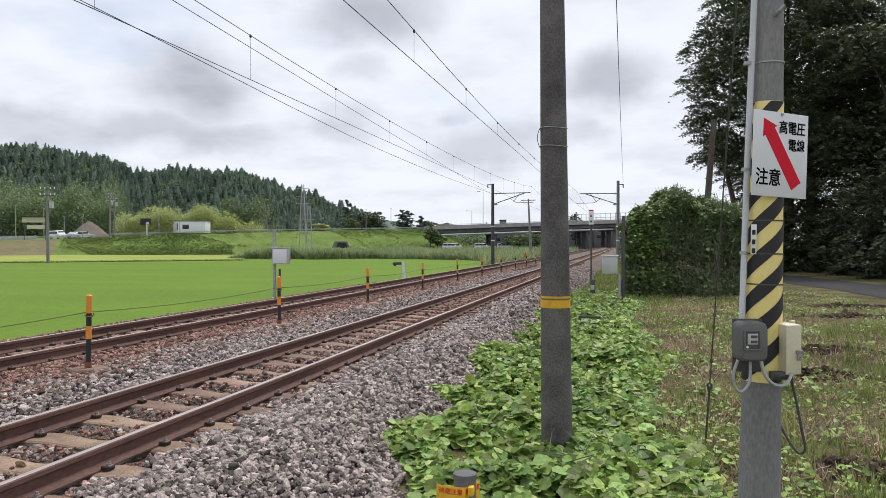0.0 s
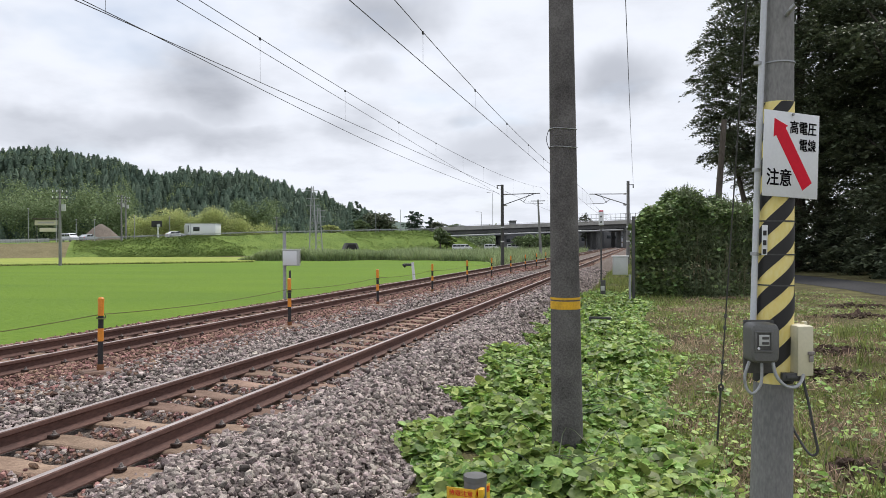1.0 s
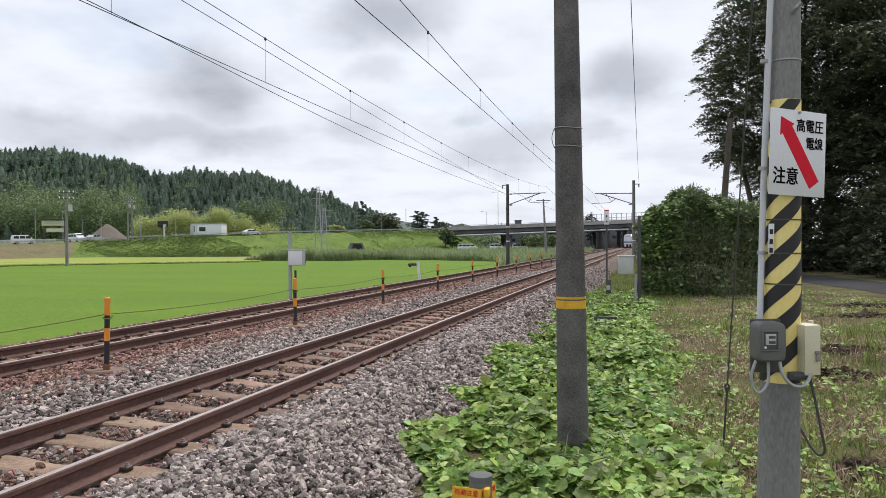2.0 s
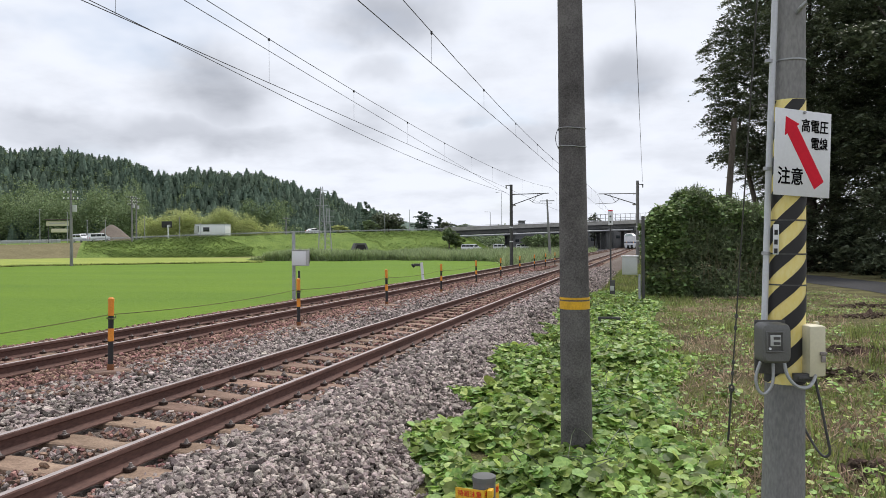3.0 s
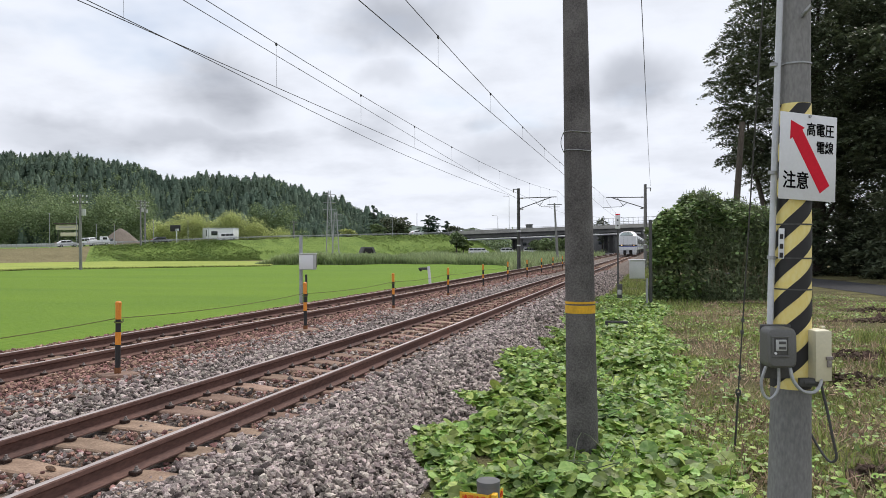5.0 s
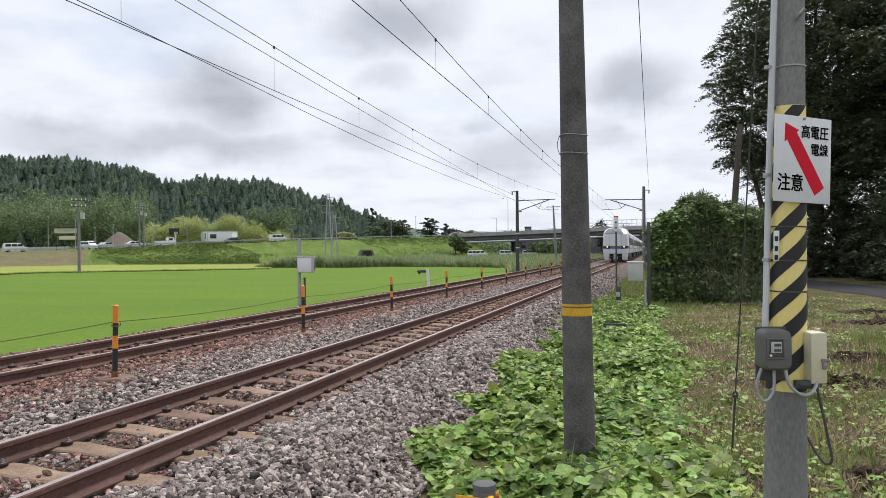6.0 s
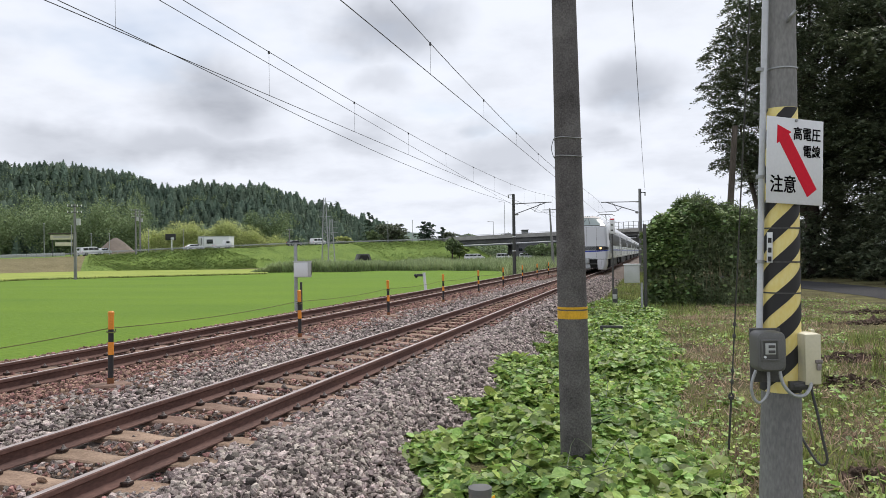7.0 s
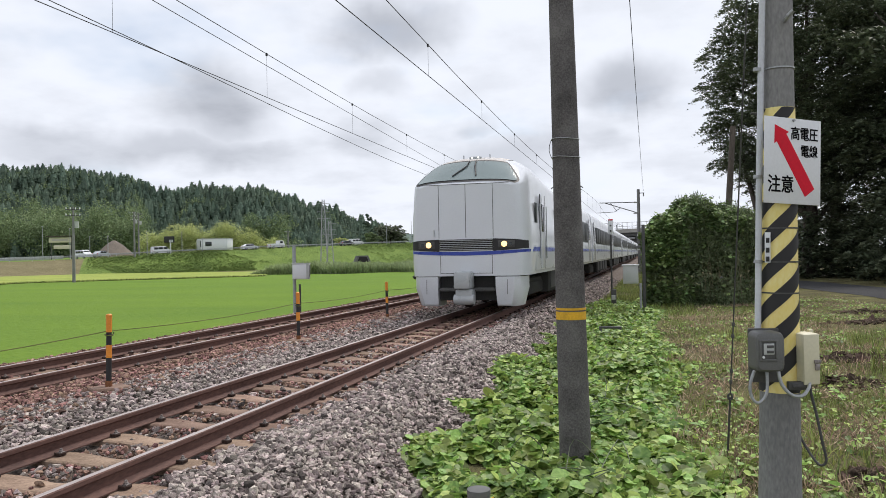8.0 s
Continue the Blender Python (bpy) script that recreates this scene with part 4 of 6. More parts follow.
def build_yellow_marker():
    t = thing("marker_post", "short grey plastic post with yellow warning plates", "marker post", pose(-0.885, 4.10, -0.58))
    part("post", Shape().tube([(0, 0, 0), (0, 0, 0.655), (0, 0, 0.665)], [0.064, 0.064, 0.060], 28), GREY_PLASTIC, t)
    part("post_cap", Shape().tube([(0, 0, 0.665), (0, 0, 0.694), (0, 0, 0.698)], [0.066, 0.066, 0.052], 24), CONCRETE_DARK, t, "soil-filled rim of the post")
    corner = Vector((0.02, -0.088))
    for along, ang, size in ((Vector((-0.99, 0.12)), -7.0, 0.17), (Vector((0.35, 0.94)), 69.6, 0.15)):
        c = corner + along * size / 2
        p = part("warning_plate", Shape().box((0, 0, 0), (size, 0.004, 0.21), 0.001), YELLOW, t, "yellow plate with red lettering")
        p.matrix_basis = pose(c.x, c.y, 0.535, 0, 0, ang)
        writing("待避注意", 0.036, RED, p, pose(0, -0.0035, 0.075))
        for k in range(2):
            part("bar", Shape().box((-0.02 + 0.04 * k, -0.003, 0.0), (0.028, 0.002, 0.07)), BLACK, p)
    part("plate_clamp", Shape().box((0.05, -0.07, 0.62), (0.03, 0.05, 0.05), 0.005), YELLOW, t)


build_sign_pole()
build_guy()
build_yellow_marker()


# ---- posts and trackside equipment ----
POST_Y = [7.47 + 4.87 * k for k in range(-1, 13)]


def build_posts():
    base = thing("track_post", "slim black and orange banded post on a concrete foot", "marker post", pose(-6.1, POST_Y[0], -0.14), group="posts between the tracks")
    part("post", Shape().tube([(0, 0, -0.06), (0, 0, 0.93)], 0.031, 14), BLACK, base)
    for z0, z1 in ((0.73, 0.895), (0.43, 0.58), (0.02, 0.16)):
        part("reflective_band" if z0 > 0.1 else "foot_sleeve", Shape().tube([(0, 0, z0), (0, 0, z1)], 0.0335 if z0 > 0.1 else 0.040, 14), ORANGE if z0 > 0.1 else RUST, base, "orange reflective band" if z0 > 0.1 else "rusted steel sleeve")
    part("cap", Shape().tube([(0, 0, 0.895), (0, 0, 0.93), (0, 0, 0.945)], [0.036, 0.036, 0.02], 12), ORANGE, base)
    part("hook", Shape().tube([(0.03, 0, 0.70), (0.055, 0, 0.70), (0.055, 0, 0.73)], 0.006, 6), STEEL_DARK, base)
    ring = [(0.045 * math.cos(q), 0.045 * math.sin(q), 0.70 + 0.008 * math.sin(q)) for q in np.linspace(0, 2 * math.pi, 15)]
    part("rope_loop", Shape().tube(ring, 0.007, 6), ROPE, base)
    foot = Shape().loft([[(x * k + 0.02 * math.sin(7 * x), y * k, z) for x, y in ((-0.19, -0.12), (0.05, -0.17), (0.20, -0.10), (0.17, 0.13), (-0.04, 0.16), (-0.18, 0.09))] for z, k in ((-0.04, 1.05), (0.075, 1.05), (0.092, 0.98))])
    part("foot", foot, SLEEPER, base)
    for y in POST_Y[1:]:
        copy_thing(base, pose(-6.1 + random.uniform(-0.02, 0.02), y + random.uniform(-0.05, 0.05), -0.14, random.uniform(-1, 1), random.uniform(-1.2, 1.2), random.uniform(0, 90)))
    rope = thing("rope", "thin dark rope strung between the track posts", "rope")
    for a, b in zip(POST_Y[:6], POST_Y[1:7]):
        part("strand", Shape().tube([(-6.1 - 0.03, a + (b - a) * k / 8, 0.60 - 0.05 * (1 - (k / 4 - 1) ** 2)) for k in range(9)], 0.0055, 6), ROPE, rope)


def build_field_cabinet():
    t = thing("trackside_cabinet", "light grey steel equipment cabinet on two posts", "equipment cabinet", pose(-10.52, 21.3, -0.60, 0, 0, 20))
    part("post", Shape().tube([(-0.14, 0.05, -0.2), (-0.14, 0.05, 2.42)], 0.055, 12), GALV, t)
    part("post", Shape().tube([(0.02, 0.08, -0.2), (0.02, 0.08, 1.2)], 0.035, 12), STEEL_DARK, t)
    body = part("cabinet_body", Shape().box((0.09, -0.10, 1.60), (0.52, 0.26, 0.48), 0.012), BOX_GREY, t)
    part("cabinet_door", Shape().box((0.05, -0.234, 1.60), (0.42, 0.012, 0.44), 0.004), WHITE, body)
    part("vent_panel", Shape().box((0.355, -0.10, 1.62), (0.012, 0.18, 0.36), 0.003), GREY_PLASTIC, body)
    part("lid", Shape().box((0.09, -0.10, 1.85), (0.56, 0.30, 0.025), 0.006), BOX_GREY, body)


def build_derail_indicator():
    t = thing("track_indicator", "leaning white post with a dark lamp head beside the track", "track indicator", pose(-10.5, 34.6, -0.45))
    part("post", Shape().tube([(0.04, 0, 0), (-0.05, 0, 0.98)], 0.07, 10), WHITE, t)
    part("lamp_head", Shape().box((-0.26, 0, 0.86), (0.30, 0.14, 0.13), 0.02), STEEL_DARK, t)
    part("hood", Shape().tube([(-0.42, 0, 0.86), (-0.50, 0, 0.80)], [0.09, 0.11], 10), BLACK, t)
    part("foot", Shape().box((0.05, 0, 0.0), (0.4, 0.3, 0.12), 0.02), CONCRETE, t)


def build_relay_box():
    t = thing("relay_box", "grey lidded relay box on a steel post", "equipment cabinet", pose(-0.28, 23.9, -0.55))
    part("post", Shape().box((0.16, 0, 1.40), (0.10, 0.10, 2.8), 0.01), STEEL_DARK, t)
    body = part("cabinet_body", Shape().box((-0.24, -0.05, 1.27), (0.46, 0.26, 0.56), 0.012), BOX_GREY, t)
    part("lid", Shape().box((-0.24, -0.05, 1.565), (0.52, 0.32, 0.03), 0.006), WHITE, body)
    part("cabinet_door", Shape().box((-0.24, -0.186, 1.26), (0.40, 0.012, 0.48), 0.004), BOX_GREY, body)
    part("conduit", Shape().tube([(0.05, -0.1, 0), (0.05, -0.1, 1.0)], 0.035, 10), GALV, t)
    s = thing("signal_post", "slim post with a white lamp box and red top", "signal", pose(-1.18, 25.6, -0.55))
    part("post", Shape().tube([(0, 0, 0), (0, 0, 2.55)], 0.028, 10), STEEL_DARK, s)
    head = part("lamp_box", Shape().box((0, 0, 2.80), (0.16, 0.14, 0.46), 0.015), WHITE, s)
    part("red_top", Shape().box((0, 0, 3.05), (0.15, 0.13, 0.045), 0.01), RED, head)
    part("lens", Shape().tube([(0, -0.085, 2.86), (0, -0.06, 2.86)], 0.03, 10), BLACK, head)
    part("lens", Shape().tube([(0, -0.085, 2.68), (0, -0.06, 2.68)], 0.03, 10), BLACK, head)
    part("junction_box", Shape().box((0.06, 0, 0.42), (0.16, 0.14, 0.62), 0.015), STEEL_DARK, s)
    part("junction_plate", Shape().box((0.05, -0.08, 0.46), (0.13, 0.02, 0.16), 0.005), BOX_GREY, s)
    k = thing("low_bracket", "low dark steel bracket lying beside the ballast", "bracket", pose(-1.05, 17.3, -0.50))
    part("bar", Shape().box((0.22, 0, 0.22), (0.5, 0.06, 0.05), 0.01), STEEL_DARK, k)
    part("leg", Shape().box((0.0, 0, 0.1), (0.06, 0.06, 0.24), 0.01), STEEL_DARK, k)
    part("leg", Shape().box((0.42, 0, 0.1), (0.06, 0.06, 0.24), 0.01), STEEL_DARK, k)
    o = thing("wooden_pole", "old grey leaning wooden pole beside the trees", "utility pole", pose(2.85, 29.5, -0.6))
    part("shaft", Shape().tube([(-0.1, 0, 0), (0.05, 0, 3.4), (0.28, 0, 6.6)], [0.14, 0.12, 0.10], 12), BARK, o)


build_posts()
build_field_cabinet()
build_derail_indicator()
build_relay_box()


# ---- plants ----
def leaf_template():
    """A broad rounded leaflet with a blunt tip, cupped along its midrib, about one unit long."""
    side = [(0.0, 0.0), (0.33, 0.03), (0.50, 0.27), (0.50, 0.52), (0.36, 0.80), (0.0, 1.0)]
    v = [(0, y, -0.10 * y * y) for _, y in side]
    r = [(x, y, 0.16 * x + 0.025 * math.sin(8 * y + 1) - 0.14 * y * y) for x, y in side[1:-1]]
    l = [(-x, y, z + 0.015) for x, y, z in r]
    verts = v + r + l
    f = []
    for base, flip in ((6, False), (10, True)):
        ring = [0] + [base + k for k in range(4)] + [5]
        for k in range(5):
            tri = [(k, ring[k], ring[k + 1]), (k, ring[k + 1], k + 1)]
            for t in tri:
                if len(set(t)) == 3:
                    f.append(tuple(reversed(t)) if flip else t)
    return verts, f


def kudzu_height(x, y):
    edge = np.clip((x + 2.2 - 0.75 * np.clip((6.4 - y) / 2.0, 0, 1) + 0.25 * field_noise(x, y, 1.2, 3.0)) / 0.55, 0, 1) * np.clip((0.40 + 0.30 * field_noise(x, y, 2.0, 1.0) + 0.010 * y + 0.40 * np.clip((8.5 - y) / 3, 0, 1) - x) / 0.7, 0, 1)
    near_mast = 1 - 0.6 * np.exp(-((x + 0.6) ** 2 + (y - 6.1) ** 2) / 0.45)
    return near_mast * edge * np.interp(y, [5, 9, 14, 20], [0.75, 0.80, 0.75, 0.62]) * (0.20 + 0.11 * field_noise(x, y, 0.9, 2.0) + 0.06 * field_noise(x, y, 0.35, 5.0))


def build_kudzu():
    leaf = leaf_template()
    t = thing("kudzu_patch", "dense patch of broad green kudzu leaves beside the ballast", "kudzu")
    pos, rot, size = [], [], []
    for y0, y1, count, s in ((2.6, 5.0, 3300, 0.140), (5.0, 9.0, 7200, 0.118), (9.0, 15.0, 8200, 0.105), (15.0, 27.0, 7000, 0.115)):
        x, y = rng.uniform(-2.4, 1.1, count), rng.uniform(y0, y1, count)
        h = kudzu_height(x, y)
        keep = h > 0.03
        x, y, h = x[keep], y[keep], h[keep]
        n = len(x)
        base = np.maximum(ground_z(x, y), np.where(x < -1.75, ballast_z(x), -9))
        lift = base + h * (1.12 - 0.85 * rng.random(n) ** 1.7) + 0.02
        lean, big = rng.uniform(-0.55, 0.15, n), np.exp(rng.normal(-0.08, 0.24, n))
        for k in range(3):
            a = rng.uniform(0, 2 * math.pi, n) if k == 0 else a + 2.0 + rng.uniform(-0.3, 0.3, n)
            tilt, roll = rng.normal(-0.45, 0.45, n) + lean * np.cos(a), rng.normal(0, 0.32, n) + lean * np.sin(a)
            ca, sa, cb, sb, cc, sc = np.cos(a), np.sin(a), np.cos(tilt), np.sin(tilt), np.cos(roll), np.sin(roll)
            o, l = np.zeros(n), np.ones(n)
            rz = np.stack([np.stack([ca, -sa, o], -1), np.stack([sa, ca, o], -1), np.stack([o, o, l], -1)], 1)
            rx = np.stack([np.stack([l, o, o], -1), np.stack([o, cb, -sb], -1), np.stack([o, sb, cb], -1)], 1)
            ry = np.stack([np.stack([cc, o, sc], -1), np.stack([o, l, o], -1), np.stack([-sc, o, cc], -1)], 1)
            pos.append(np.stack([x, y, lift], -1))
            rot.append(rz @ rx @ ry)
            size.append(s * 0.76 * big * rng.uniform(0.85, 1.15, n))
    pos, rot, size = np.concatenate(pos), np.concatenate(rot), np.concatenate(size)
    near = np.flatnonzero((pos[:, 1] > 3.9) & (pos[:, 1] < 5.6) & (pos[:, 0] > -1.7) & (pos[:, 0] < 0.3))[:300]
    rest = np.setdiff1d(np.arange(len(pos)), near)
    tagged(part("foliage", fast_mesh("foliage", *swarm(leaf, pos[rest], rot[rest], size[rest]), LEAF), LEAF, t), kind="stuff")
    me = fast_mesh("leaf", leaf[0], leaf[1], LEAF_SINGLE)
    for i in near:
        ob = part("leaf", me, LEAF_SINGLE, t)
        ob.matrix_basis = Matrix.LocRotScale(Vector(pos[i]), Matrix(rot[i].tolist()).to_quaternion(), Vector([size[i]] * 3))
    stems = Shape()
    for k in range(16):
        x, y = random.uniform(-1.0, 0.0), random.uniform(5.5, 12)
        pts = [(x, y, -0.5), (x + random.uniform(-.1, .1), y + random.uniform(-.1, .1), -0.3), (x + random.uniform(-.3, .3), y + random.uniform(-.3, .3), -0.18), (x + random.uniform(-.5, .5), y + random.uniform(-.5, .5), -0.3)]
        stems.tube(smooth_path(pts, 3), 0.004, 5)
    part("vine", stems, LEAF_DARK, t)


LEAF_SINGLE = mat("kudzu_leaf_single", (0.115, 0.225, 0.048), (0.32, 0.475, 0.125), rough=0.5, scale=4, fine=30, bump=0.2, depth=0.003, spread=0.52, per="object", through_light=0.30, spec=0.4)


def blade(n=3, width=0.035, bend=0.35):
    v, f = [], []
    for k in range(n):
        u = k / n
        v += [(-width * (1 - u * 0.6), bend * u * u, u), (width * (1 - u * 0.6), bend * u * u, u)]
    v.append((0, bend, 0.93))
    for k in range(n - 1):
        a = 2 * k
        f += [(a, a + 1, a + 3), (a, a + 3, a + 2)]
    f.append((2 * n - 2, 2 * n - 1, 2 * n))
    return v, f


DUG = ((2.75, 11.4, 0.65, 0.40), (3.3, 13.6, 0.8, 0.40), (4.2, 16.9, 0.9, 0.45), (5.4, 20.3, 1.3, 0.5), (1.75, 6.6, 0.3, 0.4), (6.4, 24.0, 1.2, 0.6))


def build_grass():
    b = blade(2)

    def field(name, count, x0, x1, y0, y1, size, material, label, mask, tilt=0.5, zoff=0.0, power=1.0):
        x, y = rng.uniform(x0, x1, count), y0 + (y1 - y0) * rng.uniform(0, 1, count) ** power
        keep = mask(x, y)
        x, y = x[keep], y[keep]
        n = len(x)
        s = size * rng.uniform(0.5, 1.4, n)
        s = s * np.where((x > 4.5) & (y > 16), 0.45, 1.0)
        z = np.maximum(ground_z(x, y), np.where(x < -1.75, ballast_z(np.clip(x, -11.3, -1.8)), -9)) + zoff
        sz = np.stack([s * 0.7 + 0.10, s, s], -1)
        v, f = swarm(b, np.stack([x, y, z], -1), turns(n, tilt), sz)
        tagged(new(name, fast_mesh(name, v, f, material)), label, "grass", kind="stuff")

    def dug(x, y):
        """Bare dug patches, with ragged edges."""
        k = 0.35 * field_noise(x, y, 0.5, 1.0) + 0.35 * field_noise(x, y, 1.4, 2.0)
        inside = np.zeros(np.shape(x), bool)
        for cx, cy, rx, ry in DUG:
            inside |= ((x - cx) / rx) ** 2 + ((y - cy) / ry) ** 2 < 1 + k
        return inside & (rng.random(np.shape(x)) < 0.86)

    def lane_free(x, y):
        return ~((x > 7.0) & (x < 11.4) & (y > 14)) & (x > 0.0 + 0.015 * y) & ~dug(x, y)

    def clump(x, y):
        return field_noise(x, y, 1.6, 0.5) + 0.6 * field_noise(x, y, 0.5, 2.5)

    field("grass", 120000, 0.1, 8.5, 3.0, 32.0, 0.075, GRASS, "short rough green grass on the open ground", lambda x, y: lane_free(x, y) & (clump(x, y) > 0.0), 0.8, power=1.9)
    field("tall_grass", 16000, 0.4, 12.0, 3.5, 45.0, 0.17, GRASS, "taller tufts of green grass", lambda x, y: lane_free(x, y) & (clump(x + 7, y) > 0.55), 0.5, power=1.3)
    field("cut_grass", 80000, 0.2, 8.5, 3.0, 32.0, 0.11, HAY, "dry brown cut grass lying on the ground", lambda x, y: lane_free(x, y) & (clump(x, y) < 0.45), 1.45, 0.02, power=1.9)
    field("verge_weeds", 3500, -12.4, -11.3, 3.0, 60.0, 0.13, GRASS, "weeds along the edge of the ballast and paddy", lambda x, y: rng.random(len(x)) < 0.8, 0.5, 0.0, 1.4)
    field("verge_grass", 16000, -1.75, 1.4, 22.0, 75.0, 0.22, GRASS, "rough green grass on the verge beside the ballast", lambda x, y: rng.random(len(x)) < 0.9, 0.6, 0.0, 1.3)
    tufts = [(random.uniform(1.3, 6.5), random.uniform(4.8, 18)) for _ in range(70)]
    q = np.concatenate([np.stack([cx + rng.normal(0, 0.10, 46), cy + rng.normal(0, 0.10, 46)], -1) for cx, cy in tufts])
    q = np.column_stack([q, ground_z(q[:, 0], q[:, 1])])
    s = rng.uniform(0.14, 0.34, len(q))
    v, f = swarm(blade(3), q, turns(len(q), 0.55), np.stack([s * 0.5 + 0.06, s, s], -1))
    tagged(new("grass_tufts", fast_mesh("grass_tufts", v, f, GRASS)), "bright green tufts of long grass", "grass", kind="stuff")
    # dark clods in the dug patches
    pieces = []
    for (cx, cy, rx, ry), temp in zip(DUG, stone_templates(len(DUG))):
        m = int(600 * rx * ry) + 60
        rr, aa = np.sqrt(rng.random(m)) * 1.05, rng.uniform(0, 2 * math.pi, m)
        px, py = cx + rx * rr * np.cos(aa), cy + ry * rr * np.sin(aa)
        z = ground_z(px, py) + 0.04 * np.clip(1 - rr * rr, 0, 1) * (1 + 0.6 * field_noise(px, py, 0.5, 3))
        pieces.append(swarm(temp, np.stack([px, py, z], -1), turns(m, 1.2), 0.032 * np.exp(rng.normal(0, 0.5, m))))
    tagged(new("soil_clods", fast_mesh("soil_clods", *gather(pieces), CLOD)), "dark freshly dug clods of soil in the grass", "soil", kind="stuff")
    # small weeds with round leaves among the cut grass
    n = 36000
    x, y = rng.uniform(0.0, 8.0, n), 3.2 + 26 * rng.uniform(0, 1, n) ** 1.5
    keep = lane_free(x, y) & (clump(x * 1.3, y + 11) > -0.2)
    x, y = x[keep], y[keep]
    z = ground_z(x, y) + rng.uniform(0.01, 0.10, len(x))
    v, f = swarm(leaf_template(), np.stack([x, y, z], -1), turns(len(x), 0.8), 0.034 * rng.uniform(0.4, 1.8, len(x)))
    spots = [(0.45, 7.2), (0.95, 6.6), (1.25, 7.6), (0.55, 8.6), (1.9, 6.4), (2.6, 7.0), (1.6, 9.0)] + [(random.uniform(0.6, 5.0), random.uniform(4.6, 17)) for _ in range(26)]
    big = []
    for cx, cy in spots:
        m = 34
        rr, aa = 0.30 * np.sqrt(rng.random(m)), rng.uniform(0, 2 * math.pi, m)
        px, py = cx + rr * np.cos(aa), cy + rr * np.sin(aa)
        big.append(np.stack([px, py, ground_z(px, py) + rng.uniform(0.03, 0.24, m) * (1.1 - rr / 0.3)], -1))
    big = np.concatenate(big)
    v, f = gather([(v, f), swarm(leaf_template(), big, turns(len(big), 0.8), 0.062 * rng.uniform(0.6, 1.3, len(big)))])
    tagged(new("weeds", fast_mesh("weeds", v, f, LEAF)), "small broad-leaved weeds in the grass", "weeds", kind="stuff")


def build_crown(name, centres, count, leaf, material, parent, spray=0.0):
    """Leaves in drooping sprays over lumpy shells round several centres (x, y, z, rx, ry, rz), with a thinner inside."""
    pieces = []
    total = sum(c[3] * c[5] for c in centres)
    t = ([(0, -0.5, 0), (0.3, -0.05, 0.05), (0, 0.55, -0.05), (-0.3, -0.05, 0.05)], [(0, 1, 2), (0, 2, 3)])
    for cx, cy, cz, rx, ry, rz in centres:
        n = int(count * rx * rz / total)
        per = 70
        m = max(6, n // per)
        d = rng.normal(size=(m, 3))
        d /= np.linalg.norm(d, axis=1)[:, None]
        lump = 1 + 0.14 * np.sin(5 * d[:, 0] + 3 * d[:, 2] + cx) * np.cos(4 * d[:, 1] + cz)
        p0 = d * (lump * (1 - 0.30 * rng.random(m) ** 2.0))[:, None] * (rx, ry, rz) + (cx, cy, cz)
        ang = np.arctan2(d[:, 1], d[:, 0]) + rng.normal(0, 0.5, m)
        size = (spray or 0.42 * (rx + rz) / 2) * rng.uniform(0.6, 1.25, m)
        u, w = np.clip(rng.normal(0.1, 0.42, (m, per)), -0.75, 0.85), np.clip(rng.normal(0, 0.38, (m, per)), -0.7, 0.7)
        ca, sa = np.cos(ang)[:, None], np.sin(ang)[:, None]
        k = size[:, None]
        p = np.stack([p0[:, :1] + k * (u * ca - w * sa), p0[:, 1:2] + k * (u * sa + w * ca),
                      p0[:, 2:] - k * (0.34 * np.maximum(u + 0.4, 0) ** 2 + 0.22 * w * w) + k * rng.normal(0, 0.10, (m, per))], -1).reshape(-1, 3)
        pieces.append(swarm(t, p, turns(m * per, 0.75), leaf * rng.uniform(0.6, 1.4, m * per)))
        q = n // 6
        d = rng.normal(size=(q, 3))
        d /= np.linalg.norm(d, axis=1)[:, None]
        pieces.append(swarm(t, d * rng.uniform(0.3, 0.85, q)[:, None] * (rx, ry, rz) + (cx, cy, cz), turns(q, 1.1), leaf * rng.uniform(1.0, 1.8, q)))
    return tagged(part(name, fast_mesh(name, *gather(pieces), material), material, parent), kind="stuff")


def build_tree(x, y, height, radius, label, leaves=26000, leaf=0.23, low=0.28, material=None):
    t = thing("tree", label, "tree", pose(x, y, -0.5), group="trees beside the lane")
    part("trunk", Shape().tube([(0, 0, 0), (0.1, 0, height * 0.3), (-0.1, 0.1, height * 0.6), (0, 0, height * 0.9)], [radius * 0.075, radius * 0.06, radius * 0.04, 0.03], 12), BARK, t)
    centres = []
    for k in range(9):
        a, u = 2.4 * k + x, (k + 0.5) / 9
        z = height * (low + (1 - low) * u)
        rr = radius * (0.85 if u < 0.7 else 0.6) * random.uniform(0.5, 0.75)
        px, py = math.cos(a) * (radius - rr) * 0.9, math.sin(a) * (radius - rr) * 0.9
        part("limb", Shape().tube(smooth_path([(0, 0, z * 0.72), (px * 0.4, py * 0.4, z * 0.86), (px, py, z)], 4), [0.10] * 4 + [0.06] * 4 + [0.03], 7), BARK, t)
        centres.append((px, py, z, rr, rr, rr * 0.8))
    build_crown("crown", centres, leaves, leaf, material or LEAF_DARK, t)
    return t


